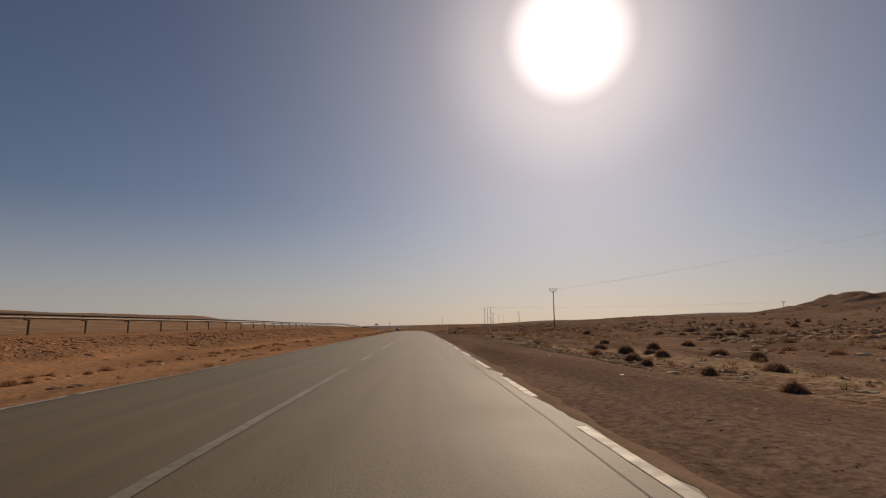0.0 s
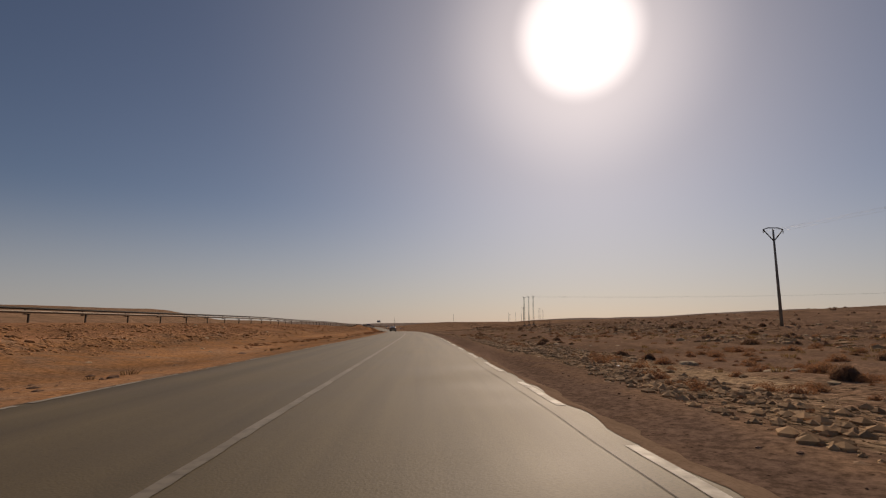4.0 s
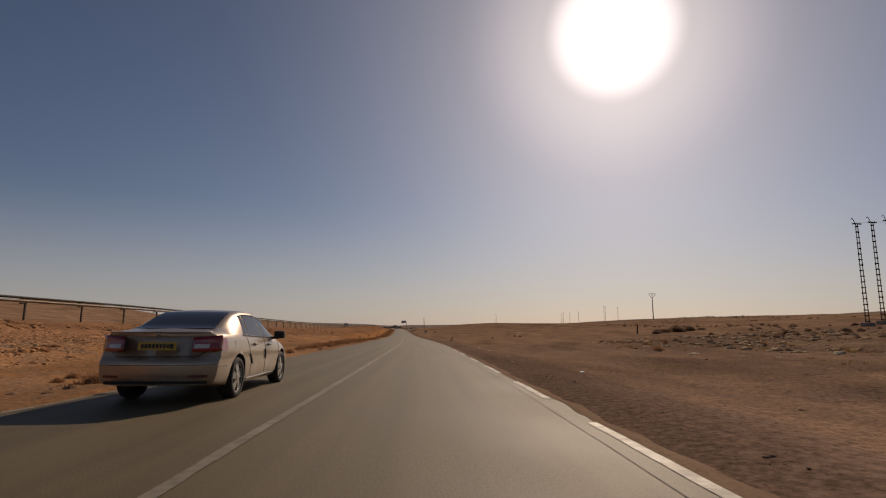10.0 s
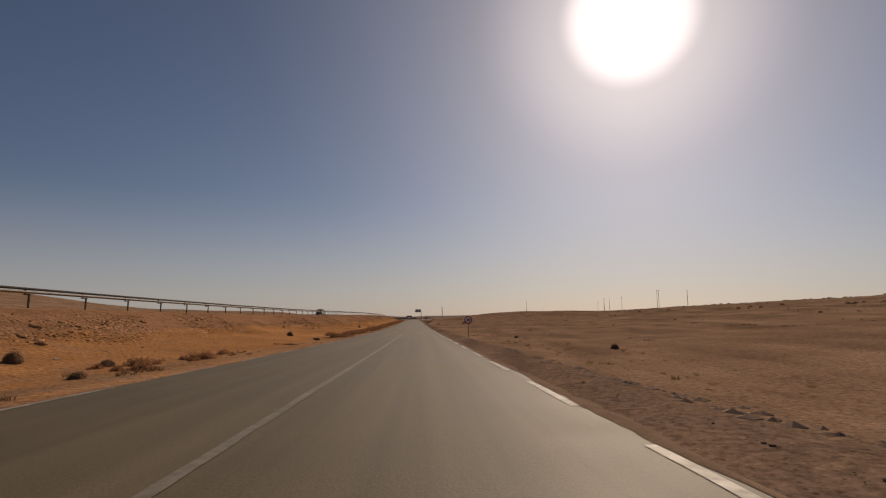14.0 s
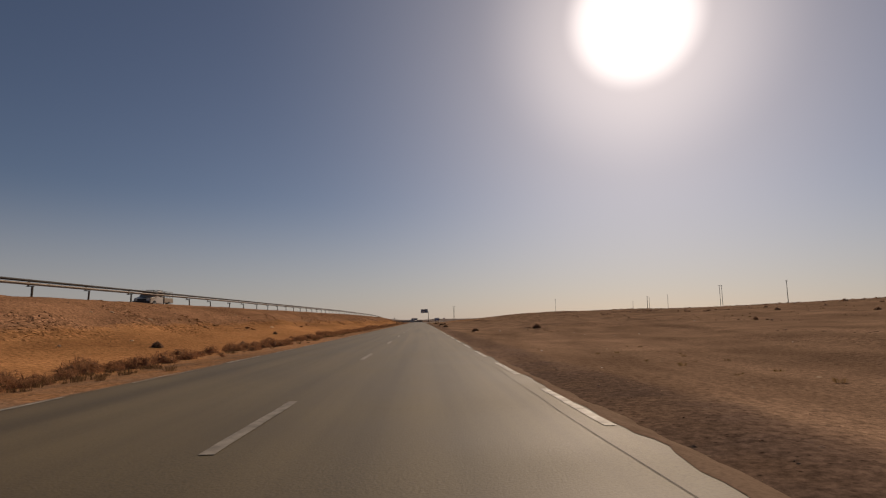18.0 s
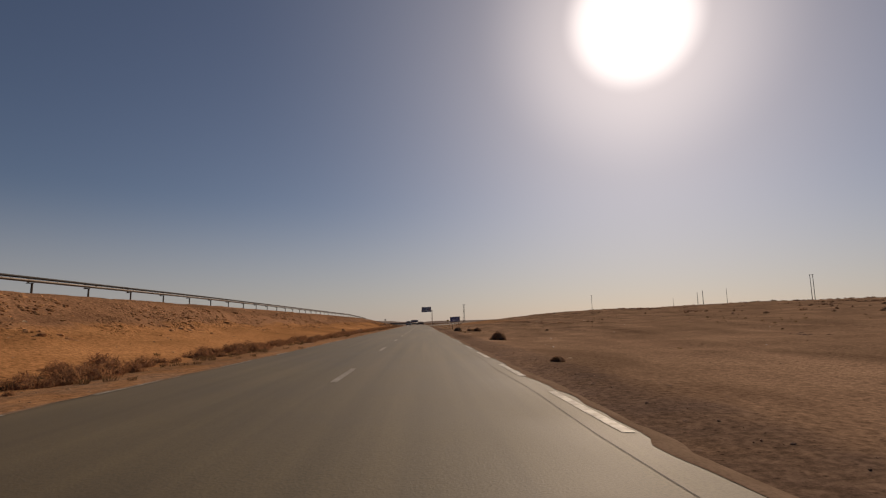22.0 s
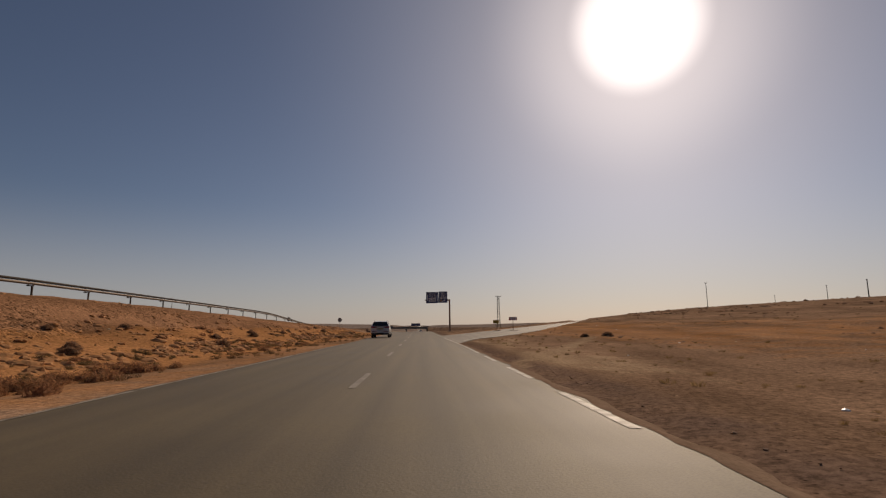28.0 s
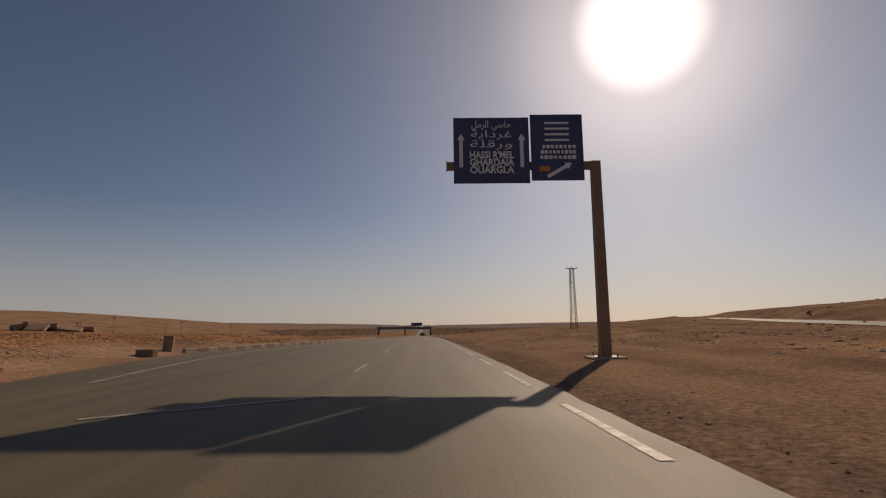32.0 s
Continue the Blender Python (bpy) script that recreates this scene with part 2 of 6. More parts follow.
    rd.operation, rd.inputs[1].default_value = "MULTIPLY", 0.27
    L(rub.outputs["Fac"], rd.inputs[0]), L(rd.outputs[0], b4.inputs["Distance"]), L(hi.outputs[0], b4.inputs["Height"]), L(b3.outputs[0], b4.inputs["Normal"])
    fine_ = b.inputs["Normal"].links[0].from_node
    L(b4.outputs[0], fine_.inputs["Normal"])
    # each lump its own shade
    sh = nt.nodes.new("ShaderNodeMapRange")
    sh.inputs["To Min"].default_value, sh.inputs["To Max"].default_value = 0.5, 1.36
    L(cc.outputs[1], sh.inputs["Value"])
    tn = nt.nodes.new("ShaderNodeMix")
    tn.inputs["A"].default_value = 1.0
    L(rub.outputs["Fac"], tn.inputs["Factor"]), L(sh.outputs[0], tn.inputs["B"])
    hv2 = nt.nodes.new("ShaderNodeHueSaturation")
    L(hv.outputs[0], hv2.inputs["Color"]), L(tn.outputs["Result"], hv2.inputs["Value"])
    L(hv2.outputs[0], b.inputs["Base Color"])
    return m


def asphalt_mat(name, c1, c2, c3, rough=0.69, spec=0.35, fine=38, dist=0.006):
    m = mat(name, c1, c2, c3, scale=0.35, fine=fine, rough=rough, bump=0.5, dist=dist, spec=spec)
    nt = m.node_tree
    L = nt.links.new
    b = nt.nodes["Principled BSDF"]
    base = b.inputs["Base Color"].links[0].from_socket
    comb = nt.nodes.new("ShaderNodeCombineXYZ")
    for k, (an, f) in enumerate((("across", 1.5), ("along", 0.035))):
        a = nt.nodes.new("ShaderNodeAttribute")
        a.attribute_name = an
        mu = nt.nodes.new("ShaderNodeMath")
        mu.operation, mu.inputs[1].default_value = "MULTIPLY", f
        L(a.outputs["Fac"], mu.inputs[0]), L(mu.outputs[0], comb.inputs[k])
    streak = nt.nodes.new("ShaderNodeTexNoise")
    streak.inputs["Scale"].default_value, streak.inputs["Detail"].default_value = 1.0, 6
    L(comb.outputs[0], streak.inputs["Vector"])
    mr = nt.nodes.new("ShaderNodeMapRange")
    mr.inputs["From Min"].default_value, mr.inputs["From Max"].default_value = 0.3, 0.7
    mr.inputs["To Min"].default_value, mr.inputs["To Max"].default_value = 0.78, 1.22
    L(streak.outputs[0], mr.inputs["Value"])
    hv = nt.nodes.new("ShaderNodeHueSaturation")
    L(base, hv.inputs["Color"]), L(mr.outputs[0], hv.inputs["Value"]), L(hv.outputs[0], b.inputs["Base Color"])
    return m


M_GROUND = ground_mat()
M_ROAD = asphalt_mat("worn_asphalt", (0.160, 0.117, 0.057), (0.195, 0.146, 0.073), (0.110, 0.082, 0.041))
M_RAMP = asphalt_mat("dusty_asphalt", (0.19, 0.145, 0.094), (0.25, 0.195, 0.13), (0.12, 0.09, 0.06), 0.72, 0.36, 12, 0.02)
M_PATCH = asphalt_mat("polished_asphalt", (0.185, 0.14, 0.085), (0.225, 0.175, 0.11), (0.13, 0.10, 0.06), 0.66, 0.37, 14, 0.012)
M_PAINT = mat("worn_road_paint", (0.62, 0.55, 0.44), (0.40, 0.35, 0.27), (0.17, 0.14, 0.10), scale=2.6, fine=4.5, rough=0.64, bump=0.2, dist=0.004, spec=0.38)
M_FADED = mat("faded_road_paint", (0.36, 0.31, 0.235), (0.26, 0.22, 0.16), (0.16, 0.13, 0.09), scale=0.7, fine=7, rough=0.65, bump=0.2, dist=0.004, spec=0.36)
M_WORN = mat("half_worn_road_paint", (0.47, 0.41, 0.32), (0.31, 0.265, 0.20), (0.16, 0.13, 0.095), scale=2.2, fine=6, rough=0.65, bump=0.2, dist=0.004, spec=0.37)
M_CRACK = mat("tar_seam", (0.085, 0.07, 0.05), (0.11, 0.09, 0.064), scale=1.2, fine=30, rough=0.7)
M_DUST = mat("blown_dust", (0.36, 0.245, 0.168), (0.46, 0.32, 0.222), (0.27, 0.178, 0.122), scale=1.6, fine=20, rough=1.0, spec=0.0)
M_STONE = mat("desert_stone", (0.40, 0.24, 0.14), (0.50, 0.32, 0.19), (0.30, 0.175, 0.10), scale=2, fine=25, island=0.35)
M_PALE = mat("pale_limestone", (0.74, 0.55, 0.34), (0.82, 0.64, 0.42), (0.56, 0.40, 0.24), scale=3, fine=30, island=0.25)
M_CLOD = mat("bank_clods", (0.58, 0.28, 0.115), (0.68, 0.36, 0.165), (0.44, 0.20, 0.085), scale=1.5, fine=14, island=0.22)
M_BUSHCLOD = mat("dark_earth_clods", (0.31, 0.185, 0.122), (0.38, 0.235, 0.155), (0.24, 0.14, 0.092), scale=2, fine=20, island=0.3)
M_OCHRE = mat("ochre_rubble", (0.58, 0.345, 0.175), (0.70, 0.445, 0.24), (0.42, 0.24, 0.12), scale=1.0, fine=14, island=0.35)
M_BRUSH = leafy(mat("red_brown_brush", (0.46, 0.225, 0.115), (0.56, 0.30, 0.155), (0.34, 0.165, 0.088), scale=0.5, fine=14, island=0.35), 0.5)
M_BUSH = leafy(mat("dry_shrub", (0.44, 0.265, 0.165), (0.54, 0.33, 0.205), (0.32, 0.19, 0.12), scale=3, fine=20, island=0.4), 0.5)
M_GRASS = leafy(mat("dry_grass", (0.22, 0.125, 0.062), (0.30, 0.18, 0.09), (0.14, 0.08, 0.045), scale=2, fine=12, island=0.4), 0.5)
M_STRAW = leafy(mat("straw_grass", (0.34, 0.21, 0.095), (0.42, 0.28, 0.13), (0.23, 0.135, 0.062), scale=2, fine=12, island=0.35), 0.5)
M_STEEL = mat("weathered_galvanised_steel", (0.16, 0.15, 0.14), (0.22, 0.21, 0.20), (0.12, 0.10, 0.085), scale=4, fine=40, rough=0.55, metal=0.7, world_space=False)
M_DARKSTEEL = mat("dark_rusted_steel", (0.055, 0.045, 0.04), (0.085, 0.065, 0.05), (0.04, 0.03, 0.028), scale=4, fine=30, rough=0.7, metal=0.4, world_space=False)
M_PIPE = mat("sun_bleached_steel_pipe", (0.20, 0.15, 0.11), (0.27, 0.21, 0.155), (0.13, 0.095, 0.07), scale=0.5, fine=6, rough=0.5, metal=0.2)
M_PIPEDARK = mat("dark_coated_pipe", (0.055, 0.042, 0.034), (0.08, 0.06, 0.048), (0.04, 0.032, 0.028), scale=0.5, fine=6, rough=0.65, metal=0.1)
M_CONCRETE = mat("grey_concrete", (0.34, 0.31, 0.27), (0.42, 0.385, 0.33), (0.27, 0.245, 0.21), scale=1.5, fine=25, rough=0.9)
M_OLDSLAB = mat("sandy_old_concrete", (0.42, 0.28, 0.17), (0.54, 0.38, 0.25), (0.30, 0.19, 0.115), scale=1.8, fine=14, rough=0.95, bump=0.5, dist=0.02)
M_LITTER = plain("white_litter", (0.85, 0.84, 0.80), 0.5)
M_POST = plain("sun_bleached_post", (0.80, 0.66, 0.48), 0.7)
M_RED = plain("red_paint", (0.42, 0.045, 0.03), 0.55)
M_SIGNBLUE = plain("blue_sign_film", (0.085, 0.10, 0.28), 0.45)
M_SIGNDARK = plain("dark_blue_sign_film", (0.062, 0.066, 0.150), 0.45)
M_SIGNWHITE = plain("white_sign_film", (0.85, 0.85, 0.85), 0.5)
M_YELLOW = plain("yellow_sign_film", (0.55, 0.33, 0.03), 0.5)
M_ORANGE = plain("orange_sign_film", (0.60, 0.28, 0.03), 0.5)
M_SIGNPOST = mat("painted_post_brown", (0.30, 0.185, 0.12), (0.38, 0.245, 0.165), (0.21, 0.13, 0.085), scale=3, fine=30, rough=0.6, metal=0.3, world_space=False)
M_SIGNBACK = plain("grey_sign_back", (0.20, 0.20, 0.20), 0.5, 0.6)
M_RUBBER = plain("black_rubber", (0.022, 0.021, 0.02), 0.85)
M_TRIM = plain("black_plastic_trim", (0.025, 0.025, 0.026), 0.6)
M_SILVER = plain("champagne_silver_car_paint", (0.46, 0.36, 0.265), 0.34, 0.55, 0.6)
M_CARWHITE = plain("white_car_paint", (0.62, 0.60, 0.575), 0.3, 0.0, 0.7)
M_CARDARK = plain("dark_grey_car_paint", (0.05, 0.05, 0.055), 0.3, 0.3, 0.8)
M_ALLOY = plain("alloy_wheel", (0.50, 0.49, 0.47), 0.3, 0.9)
M_CHROME = plain("chrome", (0.65, 0.65, 0.65), 0.12, 1.0)
M_LAMP = plain("red_tail_lamp", (0.32, 0.012, 0.012), 0.15, 0.0, 1.0)
M_REFLECT = plain("dark_red_reflector", (0.14, 0.012, 0.010), 0.35)
M_CLEAR = plain("clear_lamp", (0.62, 0.58, 0.55), 0.15, 0.0, 1.0)
M_PLATE = plain("yellow_plate", (0.60, 0.36, 0.03), 0.5)
M_GLASS = glass_mat("tinted_car_glass", (0.018, 0.018, 0.02))
M_WIRE = plain("aluminium_cable", (0.10, 0.10, 0.10), 0.5, 0.5)

# ================= the lie of the road =================
# s: metres along the drive; d: metres to its right
_ss = np.arange(-3200.0, 9000.0, 1.0)
_psi = np.interp(_ss, [0, 81, 162, 243, 351, 459, 567, 675, 864], np.radians([0.0, 0.671, 1.411, 3.969, 6.017, 6.93, 7.023, 7.242, 7.657]))
_psi = np.convolve(np.pad(_psi, 13, "edge"), np.ones(27) / 27, "valid")
_cx, _cy = np.cumsum(-np.sin(_psi)), np.cumsum(np.cos(_psi))
_cx, _cy = _cx - np.interp(0, _ss, _cx), _cy - np.interp(0, _ss, _cy)
_zz = np.cumsum(np.interp(_ss, [0, 40, 330, 400, 520, 800, 870, 960, 1300, 1500], [0, 0, -0.014, -0.014, 0, 0, 0, -0.016, -0.015, 0]))
_zz = _zz - np.interp(0, _ss, _zz)


def smooth(x, a, b):
    t = np.clip((np.asarray(x, float) - a) / (b - a), 0, 1)
    return t * t * (3 - 2 * t)


_lat = np.random.RandomState(7).rand(256, 256)


def vnoise(x, y):
    x, y = np.asarray(x, float), np.asarray(y, float)
    xi, yi = np.floor(x).astype(int), np.floor(y).astype(int)
    u, v = x - xi, y - yi
    u, v = u * u * (3 - 2 * u), v * v * (3 - 2 * v)
    a, b = _lat[xi % 256, yi % 256], _lat[(xi + 1) % 256, yi % 256]
    c, e = _lat[xi % 256, (yi + 1) % 256], _lat[(xi + 1) % 256, (yi + 1) % 256]
    return (a * (1 - u) + b * u) * (1 - v) + (c * (1 - u) + e * u) * v - 0.5


def fbm(x, y, octaves=4):
    r, amp = 0, 1.0
    for k in range(octaves):
        r = r + amp * vnoise(x * 2**k + 17.3 * k, y * 2**k + 5.1 * k)
        amp *= 0.5
    return r


def plan(s, d):
    """x and y of a place beside the road; far to the side the lines run square to the mean heading."""
    s, d = np.asarray(s, float), np.asarray(d, float)
    psi = np.interp(s, _ss, _psi)
    w = smooth(np.abs(d), 60, 500)
    psi = psi * (1 - w) + math.radians(5.0) * w
    return np.interp(s, _ss, _cx) + d * np.cos(psi), np.interp(s, _ss, _cy) + d * np.sin(psi)


def road_z(s):
    return np.interp(s, _ss, _zz)


PIPE_D = -26.0


def bank(s):
    return np.interp(s, [-200, 0, 35, 197, 386, 548, 656, 790, 850, 905, 960], [0.3, 0.6, 0.85, 1.8, 1.95, 2.65, 3.05, 2.95, 2.2, 1.1, 0.5]) + crest(s)


def crest(s):
    """The bank rises round the foot of the trestles."""
    return 0.42 * smooth(s, 280, 470) * (1 - smooth(s, 800, 860))


def ridge(s):
    return np.interp(s, [-300, 0, 120, 170, 220, 265, 310, 450, 560, 620, 690, 750, 820, 870, 930, 1016, 1100], [2.0, 2.6, 3.5, 4.4, 5.8, 5.4, 5.3, 7.2, 6.2, 5.4, 5.3, 6.3, 6.1, 7.0, 7.4, 7.2, 5.6])


def back_ridge(s):
    """Height of the long rise behind the pipeline."""
    return np.interp(s, [-400, 0, 250, 400, 500, 590, 640, 700, 780, 900, 1050, 1150, 1300, 1450, 1650, 1900, 2400], [8, 9, 11, 12.5, 15.5, 17.5, 14, 11, 8.5, 8.5, 11, 14.5, 15, 13, 11, 12, 6])


def ramp_left(s):
    """Sideways places of the slip road's two edges."""
    return np.maximum(2.9 + (np.asarray(s, float) - 830) * 0.405, 1.6)


def ramp_right(s):
    s = np.asarray(s, float)
    return np.where(s < 827, np.interp(s, [796, 804, 812, 818, 822, 827], [2.9, 4.5, 6.4, 8.9, 10.2, 11.6]), 11.6 + (s - 827) * 0.405)


def ground_z(s, d):
    s, d = np.asarray(s, float), np.asarray(d, float)
    z = road_z(s)
    # left: verge, bank, level top, plain behind
    B, e = bank(s), -d
    foot = 10.0 + 1.2 * fbm(s / 30, s * 0 + 3.0)
    left = -0.12 * smooth(e, 6.4, 9) + (B + 0.12) * (0.16 * smooth(e, foot, foot + 3.5) + 0.84 * smooth(e, foot + 2.5, 23.5)) - 0.75 * (B - 0.3) * smooth(e, 30, 75)
    left = left + smooth(e, 7.5, 12) * 0.12 * fbm(s / 2.2, d / 2.2) + smooth(e, 12, 15) * (1 - smooth(e, 19.0, 22.5)) * ((0.13 + 0.04 * B) * (fbm(s / 3.0, d / 2.0) + 1.2 * np.abs(fbm((s + 0.8 * d) / 1.6, d / 4.0))) + 0.22 * np.maximum(0, fbm((s + 0.9 * d) / 3.6, -d / 2.6 + 1.3)) * (1.0 + 1.6 * fbm(s / 0.9, d / 0.8, 3)))
    # right: verge, shallow dip, long rise
    R = ridge(s)
    right = -0.25 * smooth(d, 3.6, 9) * (1 - smooth(s, 740, 800)) + R * smooth(d, 12, 112) * 0.9 + 0.1 * R * smooth(d, 5, 30)
    right = right + smooth(d, 7.0, 11) * ((0.14 + 0.12 * (1 - smooth(s, 290, 360))) * fbm(s / 2.6, d / 2.6) + 0.3 * fbm(s / 17, d / 17) * smooth(d, 12, 30)) + (5.2 + 2.6 * fbm(s / 9, d / 9) + 3.0 * np.abs(fbm(s / 4, d / 5))) * np.exp(-(((s - 140) / 44) ** 2) - (((d - 128) / 24) ** 2)) * (1 - smooth(s + 7 * fbm(d / 6, s / 20), 145, 154)) + 0.4 * fbm(s / 11, d / 11) * smooth(d, 14, 34) * (1 - smooth(s, 340, 420))
    z = z + np.where(d < 0, left, right)
    # far plain and low ridges
    far = smooth(np.abs(d), 180, 700)
    x, y = plan(s, d)
    out = np.maximum(smooth(np.abs(d), 300, 2600), smooth(s, 1500, 3200))
    z = z * (1 - far) + far * (-2.0) + out * (5 + 18 * fbm(x / 900, y / 900)) + (7.5 + 2 * fbm(x / 120, y / 120)) * smooth(d, 190, 330) * np.interp(s, [0, 250, 500, 900, 1500, 2200, 3000], [0.5, 0.9, 1.2, 1.0, 1.0, 0.9, 0]) + 15 * smooth(-d, 430, 820) * (1 - 0.72 * smooth(s, 900, 1900)) + (1 + 0.1 * fbm(x / 60, y / 60)) * smooth(-d, 100, 205) * back_ridge(s) + 3 * smooth(-d, 215, 350) + far * 3 * fbm(x / 160, y / 160)
    # under the roadways
    w = (1 - smooth(d, 3.2, 3.9)) * smooth(d, -8.4, -6.4)
    z = z * (1 - w) + (road_z(s) - 0.08) * w
    wj = (1 - smooth(-d, 12.5, 15)) * smooth(s, 866, 886) * (1 - smooth(s, 925, 950)) * (d < 0)
    z = z * (1 - wj) + (road_z(s) - 0.08 + 0.05 * smooth(-d, 9, 13)) * wj
    over = np.maximum(ramp_left(s) - d, d - ramp_right(s))
    wr = (1 - smooth(over, 0.2, 3.0)) * smooth(s, 796, 802) * (1 - smooth(s, 1010, 1060)) * (d > 0)
    z = z * (1 - wr) + (ramp_z(s) - 0.08) * wr
    return z


def ramp_z(s):
    return road_z(np.minimum(s, 850)) + 0.017 * np.maximum(np.asarray(s, float) - 832, 0)


def at(s, d, dz=0.0):
    x, y = plan(s, d)
    return Vector((float(x), float(y), float(ground_z(s, d)) + dz))


def heading(s):
    return math.degrees(float(np.interp(s, _ss, _psi)))


def stand(s, d, dz=0.0, turn=0.0, ry=0.0, rx=0.0):
    v = at(s, d, dz)
    return pose(v.x, v.y, v.z, rx, ry, heading(s) + turn)


def sheet(name, sv, dv, zf, material, attrs=()):
    """A grid of places along and across the road as one mesh."""
    S, D = np.meshgrid(sv, dv, indexing="ij")
    X, Y = plan(S, D)
    Z = zf(S, D)
    n, k = S.shape
    co = np.stack([X, Y, Z], -1).reshape(-1, 3)
    i = np.arange(n * k).reshape(n, k)
    faces = np.stack([i[:-1, :-1], i[:-1, 1:], i[1:, 1:], i[1:, :-1]], -1).reshape(-1, 4)
    me = bpy.data.meshes.new(name)
    me.vertices.add(len(co))
    me.vertices.foreach_set("co", co.ravel())
    me.loops.add(faces.size)
    me.loops.foreach_set("vertex_index", faces.ravel().astype(np.int32))
    me.polygons.add(len(faces))
    me.polygons.foreach_set("loop_start", np.arange(0, faces.size, 4, dtype=np.int32))
    me.update(calc_edges=True)
    me.polygons.foreach_set("use_smooth", np.ones(len(faces), bool))
    for an, fn in attrs:
        a = me.attributes.new(an, "FLOAT", "POINT")
        a.data.foreach_set("value", np.asarray(fn(S, D), np.float32).ravel())
    me.materials.append(material)
    me.validate()
    return new(name, me)


def geo(a, b, n):
    return np.sign(a) * np.geomspace(abs(a), abs(b), n)


def zone_sand(S, D):
    e = -D
    low = smooth(D, 10, 15) * (1 - smooth(D, 30, 55)) * smooth(S, 745, 790) * (1 - smooth(S, 870, 910)) * (0.52 + 0.25 * fbm(S / 12, D / 4))
    return np.maximum(low, sand_left(S, e))


def sand_left(S, e):
    near = 8.4 + 0.9 * fbm(S / 9, S * 0 + 7.7)
    verge = 0.5 * smooth(e, 5.9, 6.6) * (1 - smooth(e, near, near + 2.2)) * (1 - smooth(S, 862, 885))
    return verge + smooth(e, near, near + 2.2) * (1 - 0.75 * smooth(e, 15.5, 18.5)) * (0.52 + 0.48 * smooth(S, 300, 520)) * (1 - 0.5 * smooth(e, 26, 40)) * (1 - 0.75 * smooth(S, 862, 885))


def zone_spoil(S, D):
    e = -D
    return smooth(e, 15, 18) * (1 - smooth(e, 28, 34)) * 0.95


def verge_edge(S):
    """Where the smooth dark verge ends and rubble begins."""
    return np.interp(S, [0, 40, 80, 100, 160, 200, 300], [7.4, 6.8, 4.9, 4.3, 4.8, 4.8, 6.0]) + 0.5 * fbm(S / 9, S * 0 + 3.3)


def zone_pale(S, D):
    edge = verge_edge(S)
    a = smooth(D, edge, edge + 0.8) * (1 - smooth(D, edge + 3.5, edge + 8)) * (1 - smooth(S, 195, 225)) * (0.5 + 0.14 * smooth(S, 70, 95) + 0.7 * fbm(S / 14, D / 3))
    a = np.maximum(a, smooth(D, 22, 27) * (1 - smooth(D, 38, 50)) * (1 - smooth(S, 300, 350)) * (0.12 + 0.5 * fbm(S / 16, D / 6)))
    b = smooth(D, 3.3, 4) * (1 - smooth(D, 7, 12)) * smooth(S, 660, 690) * (1 - smooth(S, 720, 760)) * 0.36
    c = smooth(D, 3.4, 5) * (1 - smooth(D, 7, 11)) * smooth(S, 762, 775) * (1 - smooth(S, 800, 812)) * (0.5 + 0.7 * fbm(S / 5, D / 0.9))
    e = (1 - smooth(np.abs(D - 6.5 - (S - 781) * 0.42 + 0.8 * fbm(S / 3, D * 0 + 1.0)), 0.3, 1.1)) * smooth(S, 766, 772) * (1 - smooth(S, 800, 806)) * 0.7
    return np.maximum(np.maximum(a, b), np.maximum(c, e))


def zone_verge(S, D):
    """Dark oily gravel close to the road."""
    wide = verge_edge(S) - 0.9 * smooth(S, 340, 420)
    right = (1 - smooth(D, wide - 1.0, wide + 0.6)) * (D > 0)
    left = (1 - smooth(-D, 7.4, 8.6)) * (D <= 0)
    rough_ = (1 - smooth(S, 315, 380)) * (D > 0) * 0.56
    return np.maximum(np.maximum(right * (1 + 0.3 * (1 - smooth(S, 300, 360))), left * 0.5) * 0.62, rough_)


# Where distance haze is painted into the ground colour.
def zone_haze(S, D):
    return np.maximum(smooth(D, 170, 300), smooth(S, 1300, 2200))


def zone_rubble(S, D):
    edge = verge_edge(S)
    near = smooth(D, edge, edge + 0.8) * (1 - smooth(D, edge + 4, edge + 8)) * (1 - smooth(S, 192, 218)) * (0.7 + 0.9 * fbm(S / 18, D / 4))
    belt = smooth(D, 20, 26) * (1 - smooth(D, 48, 70)) * (0.6 + 0.9 * fbm(S / 14, D / 6))
    right = np.maximum(near, belt) * (1 - smooth(S, 318, 350))
    plain_ = smooth(D, 12, 20) * (1 - smooth(D, 100, 140)) * smooth(S, 330, 380) * np.maximum(0, 1.6 * fbm(S / 30, D / 5 + 4.0) - 0.1)
    left = smooth(-D, 13.5, 15.5) * (1 - smooth(-D, 20.5, 23)) * (0.5 - 0.15 * smooth(S, 300, 400) + 1.5 * fbm((S + 0.9 * D) / 4.0, D / 2.4))
    return np.clip(np.maximum(np.maximum(right, plain_), left), 0, 1)


sv = np.concatenate([-geo(3000, 60, 16), np.arange(-55, 1000, 0.8), np.arange(1000, 1400, 8), 1400 + geo(8, 4600, 34)])
dl = np.concatenate([np.concatenate([np.arange(3.0, 13, 0.5), np.arange(13, 25, 0.4), np.arange(25, 30, 0.8)]), np.arange(30, 160, 3.2), np.arange(160, 400, 14), geo(400, 4500, 18)])
dv = np.concatenate([-dl[::-1], np.linspace(-2.4, 2.4, 5), dl])
ground = sheet("ground", sv, dv, ground_z, M_GROUND, (("sand", zone_sand), ("spoil", zone_spoil), ("pale", zone_pale), ("rubble", zone_rubble), ("verge", zone_verge), ("far", zone_haze)))
